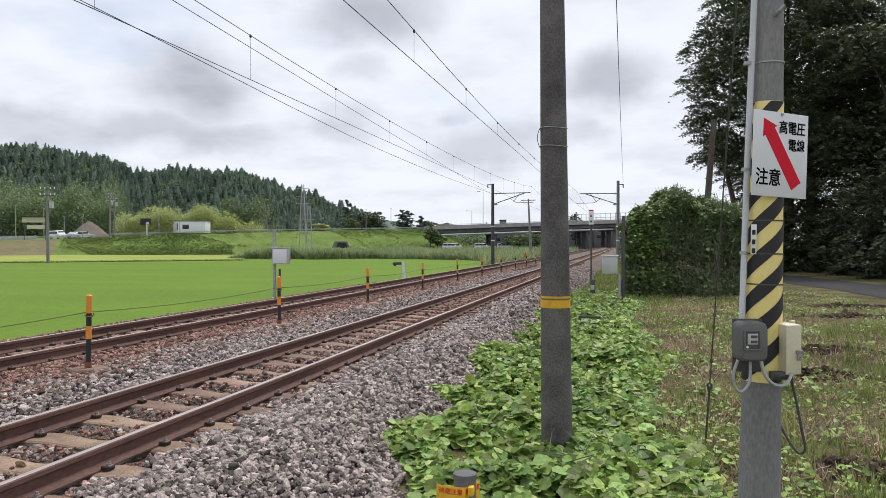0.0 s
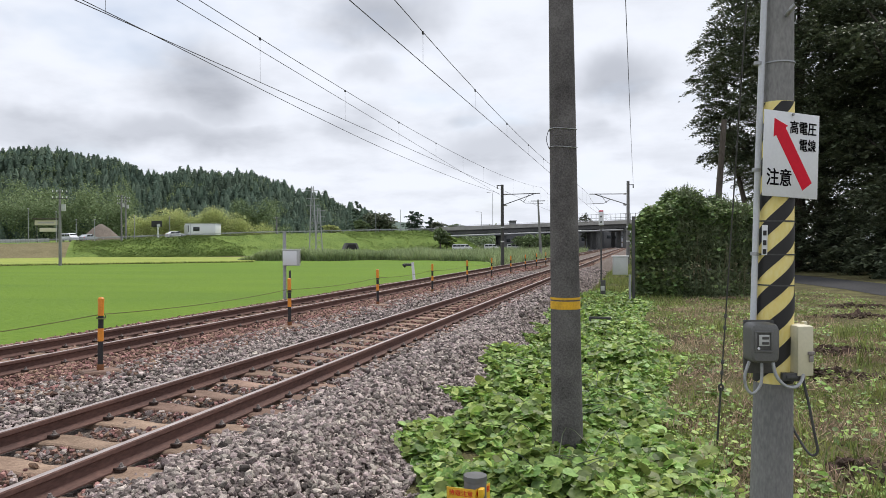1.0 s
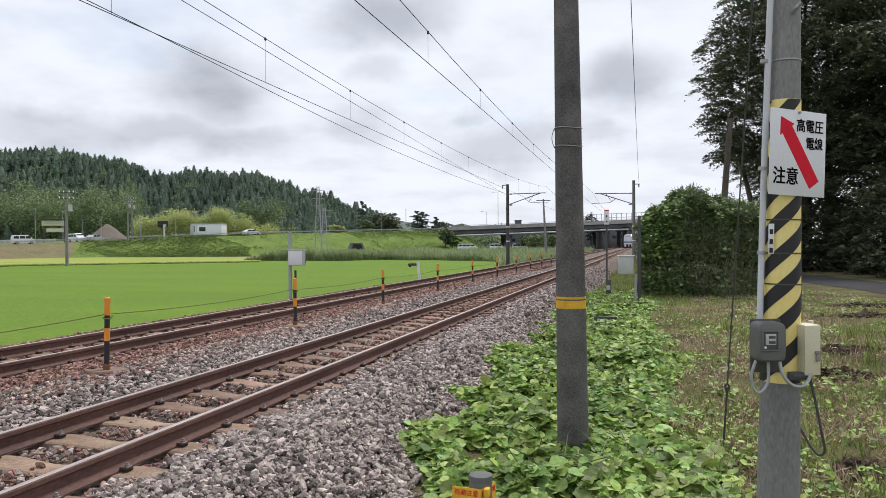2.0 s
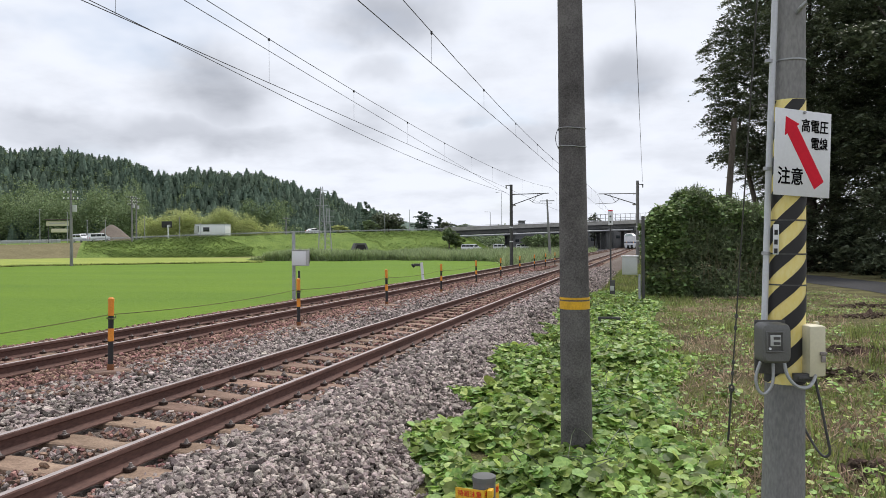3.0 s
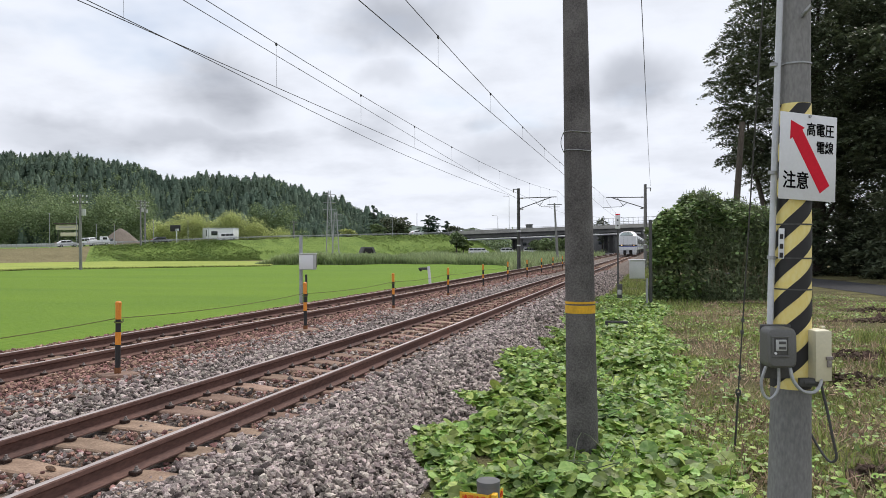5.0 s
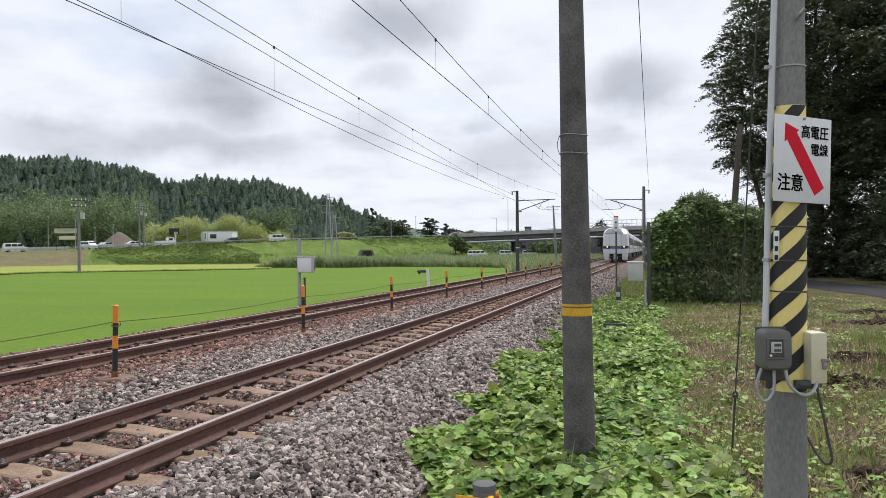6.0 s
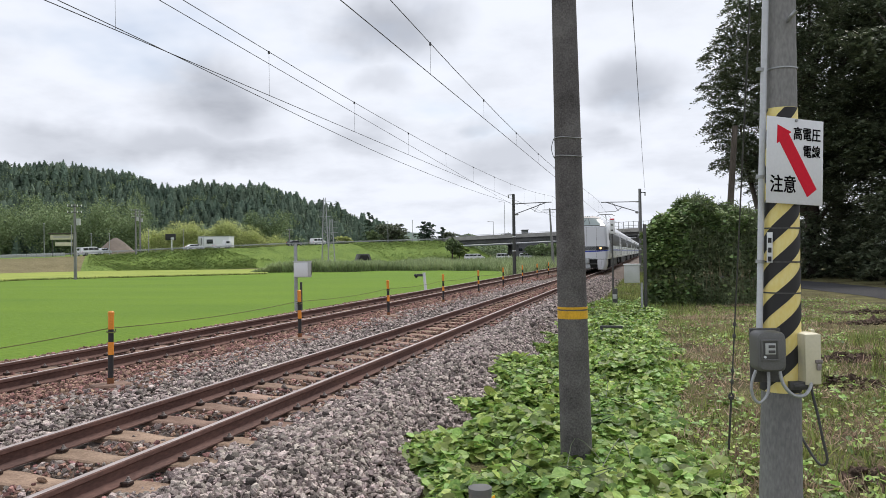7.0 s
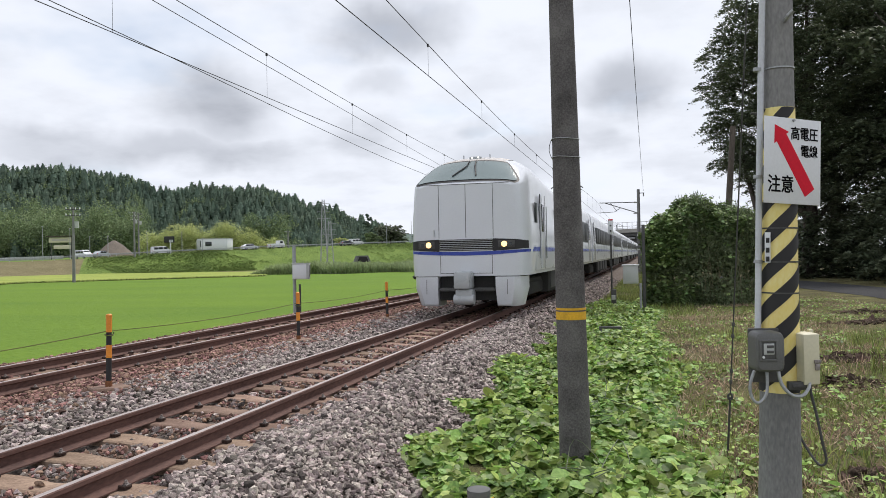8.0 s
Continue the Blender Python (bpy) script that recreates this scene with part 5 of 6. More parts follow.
def build_big_tree():
    t = thing("broadleaf_tree", "large dense dark green tree with a rounded crown", "tree", pose(10.0, 53.0, -0.5))
    part("trunk", Shape().tube([(0, 0, 0), (0.2, 0, 4), (0, 0, 8), (-0.3, 0, 15)], [0.55, 0.42, 0.33, 0.12], 14), BARK, t)
    part("trunk", Shape().tube([(-2.6, -1, 0), (-3.0, -1, 3.5), (-3.9, -1, 7.5), (-4.2, -1, 10)], [0.22, 0.18, 0.13, 0.06], 10), BARK, t, "leaning second trunk")
    centres = []
    for k in range(58):
        u = -0.97 + 1.94 * (k + 0.5) / 58
        a = 2.39996 * k
        q = math.sqrt(1 - u * u) ** 1.08
        c = (5.35 * q * math.cos(a), 4.9 * q * math.sin(a), 12.6 + 7.2 * u + random.uniform(-0.4, 0.4))
        r = random.uniform(1.35, 1.9)
        centres.append((*c, r, r, r * 0.82))
        if k % 3 == 0:
            part("limb", Shape().tube(smooth_path([(0, 0, 5 + 2 * u), (c[0] * 0.5, c[1] * 0.5, c[2] - 1.5), c], 4), [0.16] * 3 + [0.10] * 3 + [0.06] * 2 + [0.03], 7), BARK, t)
    for x, y, z in ((-1.0, -4.2, 6.0), (0.6, -4.6, 5.4), (2.6, -3.8, 5.4), (-4.4, -1.8, 7.4), (-3.6, -2.8, 6.6), (-2.5, -3.4, 6.2), (-5.0, -0.8, 8.6), (-4.9, 0.6, 7.8), (-5.5, -0.4, 10.2)):
        centres.append((x, y, z, 1.0, 1.0, 0.6))
    centres.append((0.3, 0, 13.6, 4.0, 4.0, 6.2))
    build_crown("crown", centres, 190000, 0.16, LEAF_DARK, t, 0.60)


def build_hedge():
    t = thing("bamboo_thicket", "tall dense green thicket overgrown with vines", "thicket", pose(2.15, 27.6, -0.5))
    # crest height along the thicket
    crest = ((-2.25, 2.3), (-1.9, 2.75), (-1.3, 3.15), (-0.8, 3.42), (-0.3, 3.45), (0.2, 3.22), (0.8, 3.18), (1.4, 3.0), (2.0, 2.85), (2.6, 2.5))

    def surface(n, lo, hi):
        """Places on the front, top and ends of the thicket, with outward directions."""
        x = rng.uniform(-2.3, 2.6, n)
        top = np.interp(x, [c[0] for c in crest], [c[1] for c in crest])
        a = rng.uniform(-0.35, math.pi * 0.8, n)
        end = np.sqrt(np.clip(1 - ((x - 0.15) / 2.55) ** 4, 0.05, 1))
        lump = 1 + 0.10 * field_noise(x * 1.0, a * 1.3, 0.9, 1.0) + 0.06 * field_noise(x, a, 0.35, 4.0)
        depth = rng.uniform(lo, hi, n) * lump
        y = -np.cos(np.clip(a, 0, 3)) * 1.35 * end * depth + 0.35 * x
        z = np.where(a > 0, top * (0.45 + 0.55 * np.sin(np.clip(a, 0, math.pi / 2)) ** 0.8) * (0.6 * depth + 0.4), top * 0.45 * (1 + a / 0.36) * rng.uniform(0.2, 1.0, n))
        return np.stack([x, y, np.maximum(z, 0.05)], -1), a

    # inner leaves close the thicket
    p, _ = surface(26000, 0.45, 0.92)
    tagged(part("inner_foliage", fast_mesh("inner_foliage", *swarm(leaf_clump(2, 0.05, 0.16), p, turns(len(p), 1.2), rng.uniform(0.7, 1.2, len(p))), LEAF_BUSH), LEAF_BUSH, t), kind="stuff")
    # narrow bamboo leaves, hanging in tufts
    p, a = surface(1500, 0.90, 1.06)
    p = p[(p[:, 0] > -1.2) | (p[:, 2] < 1.4)]
    n, per = len(p), 15
    q = np.repeat(p, per, 0) + rng.normal(0, 0.10, (n * per, 3))
    bl = swarm(blade(2, 0.085, 0.35), q, turns(n * per, 2.0), rng.uniform(0.10, 0.22, n * per))
    up = surface(2600, 0.96, 1.05)[0]
    bl = gather([bl, swarm(blade(2, 0.07, 0.5), up, turns(len(up), 1.0), rng.uniform(0.12, 0.30, len(up)))])
    tagged(part("bamboo_leaves", fast_mesh("bamboo_leaves", *bl, LEAF_BUSH), LEAF_BUSH, t), kind="stuff")
    # broad vine leaves over the top and the end towards the track
    p, a = surface(9000, 0.97, 1.09)
    keep = (p[:, 0] < -0.9 + 0.5 * field_noise(p[:, 2], p[:, 0], 1.0)) | ((p[:, 2] > 2.5) & (field_noise(p[:, 0], p[:, 2], 0.8, 3) > -0.1)) | (rng.random(len(p)) < 0.06)
    p = p[keep]
    q = np.repeat(p, 3, 0) + rng.normal(0, 0.06, (3 * len(p), 3))
    tagged(part("vine_leaves", fast_mesh("vine_leaves", *swarm(leaf_template(), q, turns(len(q), 0.9), rng.uniform(0.07, 0.15, len(q))), LEAF_VINE), LEAF_VINE, t), kind="stuff")
    for k in range(34):
        x = random.uniform(-1.5, 2.3)
        y = 0.35 * x - 1.15 + random.uniform(-0.25, 0.25)
        b = random.uniform(-0.35, 0.35)
        part("cane", Shape().tube([(x, y, 0), (x + b * 0.4, y, 0.9), (x + b, y - 0.1, random.uniform(0.9, 2.3))], [0.011, 0.008, 0.004], 5), CANE, t)


CANE = mat("dry_cane", (0.14, 0.12, 0.07), (0.30, 0.27, 0.17), rough=0.8, scale=6, fine=40, bump=0.1, depth=0.002)


build_kudzu()
build_grass()
build_hedge()
build_big_tree()
for tx, ty, th, tr in ((14.5, 47.0, 17, 4.6), (17.0, 41.0, 18, 4.8), (19.5, 48.0, 20, 5.2), (15.5, 54.0, 19, 5.0), (21.5, 37.0, 19, 5.0), (24.0, 44.0, 21, 5.5), (13.5, 62.0, 20, 5.5), (20.0, 60.0, 21, 5.5), (28.0, 55.0, 21, 6.0)):
    build_tree(tx, ty, th, tr, "tall dark broadleaf tree in the shaded wood", low=0.12)
for tx, ty in ((13.2, 41.0), (12.6, 45.0), (14.2, 37.0), (15.5, 33.5), (12.0, 50.0), (9.4, 50.5), (14.8, 43.5), (16.5, 38.0), (12.5, 54.0), (16.0, 47.0)):
    b = thing("bush", "dark leafy undergrowth bush at the edge of the wood", "bush", pose(tx, ty, -0.45), group="bushes at the wood's edge")
    part("stem", Shape().tube([(0, 0, 0), (0.1, 0, 1.2)], [0.06, 0.03], 7), BARK, b)
    build_crown("foliage", [(0, 0, 1.2, 1.7, 1.6, 1.3), (1.2, 0.3, 0.9, 1.2, 1.2, 1.0), (-1.2, -0.2, 1.0, 1.3, 1.3, 1.1), (0.3, 0.2, 2.8, 1.5, 1.4, 1.5)], 4200, 0.25, LEAF_DARK, b)
lane = Shape().loft([[(xl + (xr - xl) * k / 6, y, float(ground_z(xl + (xr - xl) * k / 6, y)) + 0.012 + 0.03 * math.sin(math.pi * k / 6)) for k in range(7)] for y, xl, xr in ((-30, 8.4, 11.6), (10, 8.4, 11.6), (22, 8.35, 11.5), (28, 8.2, 11.2), (32, 7.9, 10.9), (38, 6.9, 10.0), (46, 5.4, 8.6), (52, 3.6, 6.8))], closed=False)
tagged(part("lane", lane, ASPHALT), "narrow grey asphalt lane in front of the wood", "road", kind="structure")


# ---- the train ----
def section(w, top, low, shoulder, n=10):
    """Outline of the car body, from the lower right edge over the roof to the lower left edge."""
    pts = [(w * 0.985, low), (w, low + 0.35), (w, 1.6), (w * 0.99, 2.3), (w * 0.95, shoulder)]
    for k in range(1, n):
        pts.append((w * 0.95 * math.cos(math.pi / 2 * k / n) ** 0.75, shoulder + (top - shoulder) * math.sin(math.pi / 2 * k / n) ** 0.8))
    pts.append((0, top))
    return pts + [(-x, z) for x, z in reversed(pts[:-1])]


NOSE = ((0.0, 1.20, 3.11, 3.00), (0.05, 1.30, 3.16, 3.03), (0.15, 1.36, 3.22, 3.05), (0.45, 1.42, 3.45, 3.08), (0.80, 1.45, 3.69, 3.10), (1.12, 1.45, 3.83, 3.10), (1.6, 1.45, 3.91, 3.10),
        (2.6, 1.45, 3.93, 3.10), (4.5, 1.45, 3.76, 3.08), (6.5, 1.45, 3.62, 3.05), (20.3, 1.45, 3.62, 3.05))


def nose_z(x, y):
    w, top, sh = (np.interp(y, [n[0] for n in NOSE], [n[k] for n in NOSE]) for k in (1, 2, 3))
    q = min(abs(x) / (0.95 * w), 1.0) ** (1 / 0.75)
    return sh + (top - sh) * math.sin(math.acos(q)) ** 0.8


FRONT = ((-1.452, 1.1), (-1.422, 0.45), (-1.362, 0.15), (-1.302, 0.05), (-1.20, -0.002), (-0.65, -0.002), (0.0, -0.002), (0.65, -0.002), (1.20, -0.002), (1.302, 0.05), (1.362, 0.15), (1.422, 0.45), (1.452, 1.1))


def front_band(z0, z1, out, pts, rise=0.0, taper=0.0):
    """A strip that wraps round the nose between two heights; rise lifts it, and taper thins it from above, towards the sides."""
    rows = []
    for x, y in pts:
        k = out / 1.45
        up = rise * (x / 1.45) ** 2
        thin = taper * max(0.0, (abs(x) - 0.65) / 0.8) ** 2
        rows.append([(x * (1 + k), y - (out if abs(x) <= 1.21 else out * 0.4), z) for z in (z0 + up, z1 + up * 0.6 - thin)])
    return Shape().loft(rows, closed=False)


def build_lead_car(t):
    rings = [[(x, y, z) for x, z in section(w, top, 0.92, sh)] for y, w, top, sh in NOSE]
    body = part("car_body", Shape().loft(rings), TRAIN_WHITE, t, "white leading car with a flat face")
    # windscreen and its dark surround
    for name, material, lift, grow, y0, y1 in (("windscreen_surround", BLACK, 0.010, 0.065, 0.045, 0.955), ("windscreen", WINDSHIELD, 0.022, 0.0, 0.11, 0.84)):
        rows = []
        for k in range(9):
            y = y0 + (y1 - y0) * k / 8
            hw = 1.22 - 0.34 * ((y - 0.2) / 0.63) ** 1.3 if y > 0.2 else 1.10 + 0.12 * y / 0.2
            rows.append([((hw + grow) * (2 * i / 16 - 1), y - lift * 0.5, nose_z((hw + grow) * (2 * i / 16 - 1), y) + lift) for i in range(17)])
        part(name, Shape().loft(rows, closed=False), material, body, "windscreen glass with pale reflections in its colour" if name == "windscreen" else "")
    for s, x0 in ((-1, -0.06), (1, 0.10)):
        pts = [(x0, 0.80, nose_z(x0, 0.80) + 0.05), (x0 + s * 0.03, 0.55, nose_z(x0, 0.55) + 0.06), (x0 + (-0.30 if s < 0 else 0.12), 0.22, nose_z(0.2, 0.22) + 0.05)]
        part("wiper", Shape().tube(pts, 0.018, 6), BLACK, body)
    rows = []
    for y in (0.96, 1.05, 1.2, 1.5, 2.1, 2.8):
        hw = 0.80 + 0.10 * min(1.0, (y - 0.96) / 0.6)
        rows.append([(hw * (2 * i / 14 - 1), y, nose_z(hw * (2 * i / 14 - 1), y) + 0.006) for i in range(15)])
    part("roof_panel", Shape().loft(rows, closed=False), ROOF_GREY, body, "beige grey roof panel")
    part("roof_lamp", Shape().box((0.0, 1.22, 3.86), (0.30, 0.16, 0.07), 0.02), TRAIN_GREY, body)
    for s in (-1, 1):
        part("roof_light", Shape().tube([(s * 0.08, 1.125, 3.865), (s * 0.08, 1.15, 3.865)], 0.026, 10), ROOF_LAMP, body)
        part("aerial", Shape().tube([(s * 0.34, 1.35, 3.80), (s * 0.34, 1.35, 3.96)], 0.012, 6), BLACK, body)
    # lamp band, grille and stripe
    part("lamp_panel", front_band(1.49, 1.79, 0.006, FRONT[1:6], 0.07, 0.10), BLACK, body)
    part("lamp_panel", front_band(1.49, 1.79, 0.006, FRONT[7:12], 0.07, 0.10), BLACK, body)
    grille = part("grille", front_band(1.52, 1.79, 0.004, FRONT[5:8]), TRAIN_DARK, body)
    for k in range(6):
        z = 1.545 + 0.044 * k
        part("slat", Shape().box((0, -0.014, z), (1.28, 0.02, 0.014), 0.003), TRAIN_GREY, grille)
    part("blue_stripe", front_band(1.405, 1.495, 0.007, FRONT, 0.07), TRAIN_BLUE, body)
    for s in (-1, 1):
        part("headlight", Shape().tube([(s * 0.92, -0.030, 1.665), (s * 0.92, -0.012, 1.665)], [0.060, 0.072], 18), HEADLIGHT, body)
        part("headlight", Shape().tube([(s * 1.07, -0.022, 1.665), (s * 1.07, -0.008, 1.665)], [0.040, 0.046], 16), GLASS, body, "unlit outer lamp")
        part("lamp_rim", Shape().box((s * 0.97, -0.009, 1.665), (0.40, 0.016, 0.175), 0.006), STEEL_DARK, body)
    for x, z0, z1 in ((-0.66, 1.82, 3.10), (0.66, 1.82, 3.10), (0.0, 1.82, 3.10), (-0.63, 0.97, 1.40), (0.63, 0.97, 1.40)):
        part("panel_seam", Shape().box((x, -0.002, (z0 + z1) / 2), (0.011, 0.006, z1 - z0)), STEEL_DARK, body)
    part("panel_seam", Shape().box((0, -0.002, 0.985), (1.27, 0.006, 0.011)), STEEL_DARK, body)
    part("panel_seam", Shape().box((0, -0.002, 3.10), (2.1, 0.006, 0.011)), STEEL_DARK, body)
    part("handle", Shape().tube([(-0.78, -0.015, 1.86), (-0.78, -0.015, 2.02)], 0.012, 6), TRAIN_GREY, body)
    # skirts and coupler
    for s in (-1, 1):
        prof = [(0.70, -0.02), (1.14, -0.02), (1.28, 0.10), (1.35, 0.4), (1.36, 0.85), (0.70, 0.85)]
        low = [(0.72, 0.08), (1.06, 0.08), (1.19, 0.20), (1.26, 0.45), (1.27, 0.80), (0.72, 0.80)]
        rings = [[(s * x, y, z) for x, y in p] for p, z in ((prof, 0.90), (prof, 0.62), (low, 0.24), ([(x * 0.99, y + 0.05) for x, y in low], 0.20))]
        sk = part("skirt", Shape().loft(rings), TRAIN_WHITE, body)
        part("skirt_seam", Shape().box((s * 0.98, -0.024, 0.66), (0.008, 0.01, 0.34)), STEEL_DARK, sk)
    # Solid dark block in place of the shaded cavity behind the coupler.
    part("coupler_recess_shade", Shape().box((0, 0.75, 0.62), (1.36, 1.2, 0.56)), TRAIN_DARK, body)
    c = part("coupler", Shape().box((-0.02, -0.18, 0.83), (0.38, 0.55, 0.40), 0.05).box((-0.02, -0.34, 0.86), (0.26, 0.20, 0.30), 0.04), TRAIN_GREY, body, "grey coupler cover")
    part("coupler_hose", Shape().box((0, -0.12, 0.44), (0.40, 0.42, 0.36), 0.04).tube([(-0.24, -0.25, 0.38), (0.24, -0.25, 0.38)], 0.12, 12), TRAIN_GREY, c)
    part("crossbar", Shape().box((0, 0.02, 0.60), (1.34, 0.10, 0.09), 0.02), STEEL_DARK, body)
    return body


def side_fittings(body, y0, y1, first):
    """Windows, doors and stripes along both sides of a car."""
    for s in (-1, 1):
        a = y0 + (5.6 if first else 2.6)
        b = y1 - 2.6
        part("window_band", Shape().box((s * 1.437, (a + b) / 2, 2.32), (0.034, b - a, 0.86), 0.006), TRAIN_GLASS, body, "dark tinted window band")
        n = int((b - a) / 1.55)
        for k in range(n):
            part("window", Shape().box((s * 1.4545, a + (k + 0.5) * (b - a) / n, 2.32), (0.008, (b - a) / n - 0.22, 0.70), 0.002), TRAIN_GLASS, body)
        part("blue_stripe", Shape().box((s * 1.4515, (y0 + y1) / 2 + (0.5 if first else 0), 1.535), (0.010, y1 - y0 - (1.2 if first else 0.1), 0.11)), TRAIN_BLUE, body)
        # Grey strip stands for the ground reflected in the lower white side.
        part("lower_side_reflection", Shape().box((s * 1.4505, (y0 + y1) / 2 + (0.6 if first else 0), 1.24), (0.008, y1 - y0 - (1.6 if first else 0.1), 0.46)), TRAIN_GREY, body)
        for yd in ((2.7, y1 - y0 - 1.6) if first else (1.4, y1 - y0 - 1.4)):
            yd += y0
            door = part("door", Shape().box((s * 1.447, yd, 2.0), (0.020, 0.92, 1.92), 0.004), TRAIN_WHITE, body)
            for o in (-0.47, 0.47):
                part("door_seal", Shape().box((s * 1.449, yd + o, 2.0), (0.021, 0.014, 1.94)), BLACK, door)
            part("door_window", Shape().box((s * 1.4575, yd, 2.36), (0.008, 0.46, 0.72), 0.002), GLASS, door)
        if first:
            part("cab_window", Shape().box((s * 1.4495, 1.55, 2.45), (0.010, 0.40, 0.50), 0.003), TRAIN_GLASS, body)
            part("handrail", Shape().tube([(s * 1.475, 2.1, 1.3), (s * 1.475, 2.1, 2.7)], 0.015, 6), GALV, body)
            part("handrail", Shape().tube([(s * 1.475, 3.3, 1.3), (s * 1.475, 3.3, 2.7)], 0.015, 6), GALV, body)


def build_train():
    t = thing("express_train", "white express train with a blue stripe and lit headlights", "train", pose(NEAR, 300, 0))
    for k in range(9):
        y0, y1 = (0.0 if k == 0 else 20.6 * k + 0.25), 20.6 * (k + 1) - 0.25
        if k == 0:
            body = build_lead_car(t)
        else:
            body = part("car_body", Shape().loft([[(x, y, z) for x, z in section(1.45, 3.62, 0.92, 3.05)] for y in (y0, y1)]), TRAIN_WHITE, t)
        side_fittings(body, y0, y1, k == 0)
        part("gangway", Shape().box((0, y1 + 0.25, 2.1), (1.5, 0.6, 2.3)), TRAIN_DARK, body)
        part("equipment_case", Shape().box((0, (y0 + y1) / 2, 0.62), (2.6, y1 - y0 - 9.6, 0.66), 0.03), TRAIN_DARK, body)
        for q in range(4):
            part("equipment_door", Shape().box((1.305, y0 + 6 + 2.4 * q, 0.64), (0.03, 1.5 + 0.4 * (q % 2), 0.50), 0.01), STEEL_DARK, body)
        for yb in (y0 + 3.3 if k else 3.6, y1 - 3.3):
            bogie = part("bogie", Shape().box((0, yb, 0.62), (2.2, 3.0, 0.30), 0.05).box((1.02, yb, 0.5), (0.22, 2.6, 0.34), 0.05).box((-1.02, yb, 0.5), (0.22, 2.6, 0.34), 0.05), TRAIN_DARK, body)
            for o in (-1.05, 1.05):
                for s in (-1, 1):
                    part("wheel", Shape().tube([(s * 0.50, yb + o, 0.43), (s * 0.63, yb + o, 0.43)], 0.43, 24), IRON, bogie)
        if k in (1, 4, 7):
            yp = y0 + 2.2
            base = part("pantograph", Shape().box((0, yp, 3.72), (1.4, 1.3, 0.10), 0.02), STEEL_DARK, body, "raised dark pantograph")
            part("lower_arm", Shape().tube([(0, yp - 0.4, 3.78), (0, yp + 1.0, 4.40)], 0.05, 8), STEEL_DARK, base)
            part("upper_arm", Shape().tube([(0, yp + 1.0, 4.40), (0, yp - 0.1, 5.0)], 0.035, 8), STEEL_DARK, base)
            part("contact_strip", Shape().tube([(-0.85, yp - 0.1, 4.88), (-0.6, yp - 0.1, 5.03), (0.6, yp - 0.1, 5.03), (0.85, yp - 0.1, 4.88)], 0.03, 8), STEEL_DARK, base)
            for sx in (-0.5, 0.5):
                part("insulator", Shape().tube([(sx, yp, 3.55), (sx, yp, 3.75)], 0.07, 8), CONCRETE, base)
        for ya in (0.3, 0.7):
            part("roof_unit", Shape().box((0, y0 + 2 + (y1 - y0 - 2) * ya, 3.66), (1.5, 2.6, 0.16), 0.05), ROOF_GREY, body)
    return t


TRAIN = build_train()


# ---- beyond the paddy: road furniture, houses, poles, reeds, cars ----
def at_bearing(u, z, h=0.0):
    """A place by its bearing number along the horizon, its distance ahead and its height."""
    xc = (u - 784) / 1320 * z
    return (0.9708 * xc - 0.2397 * z, 0.2397 * xc + 0.9708 * z, h)


def build_utility_pole(x, y, base, height, arms, label, material):
    t = thing("power_pole", label, "utility pole", pose(x, y, base, 0, 0, 35), group="power poles in the fields")
    part("shaft", Shape().tube([(0, 0, -0.5), (0, 0, height)], [0.20, 0.12], 12), material, t)
    for k in range(arms):
        z = height - 0.35 - 0.75 * k
        part("crossarm", Shape().box((0, -0.12, z), (1.7, 0.09, 0.09)), STEEL_DARK, t)
        for sx in (-0.75, -0.3, 0.3, 0.75):
            part("insulator", Shape().tube([(sx, -0.12, z), (sx, -0.12, z + 0.24)], 0.06, 8), WHITE, t)
    if arms > 1:
        part("transformer", Shape().tube([(0.38, 0, height - 2.6), (0.38, 0, height - 1.8)], 0.26, 12), BOX_GREY, t)
    return t


def build_lattice_mast(x, y, base, height):
    t = thing("lattice_mast", "slim grey steel lattice mast beside the embankment", "lattice mast", pose(x, y, base, 0, 0, 20))
    w0, w1 = 0.75, 0.22
    corners = []
    for sx, sy in ((-1, -1), (1, -1), (1, 1), (-1, 1)):
        part("leg", Shape().tube([(sx * w0, sy * w0, 0), (sx * w1, sy * w1, height)], 0.07, 6), GALV, t)
        corners.append((sx, sy))
    n = 11
    for k in range(n):
        a, b = k / n, (k + 1) / n
        wa, wb = w0 + (w1 - w0) * a, w0 + (w1 - w0) * b
        for i in range(4):
            p, q = corners[i], corners[(i + 1) % 4]
            part("brace", Shape().tube([(p[0] * wa, p[1] * wa, height * a), (q[0] * wb, q[1] * wb, height * b)], 0.035, 4), GALV, t)
    for z in (0.72, 0.82, 0.94):
        part("crossarm", Shape().box((0, 0, height * z), (2.6, 0.1, 0.1)), GALV, t)


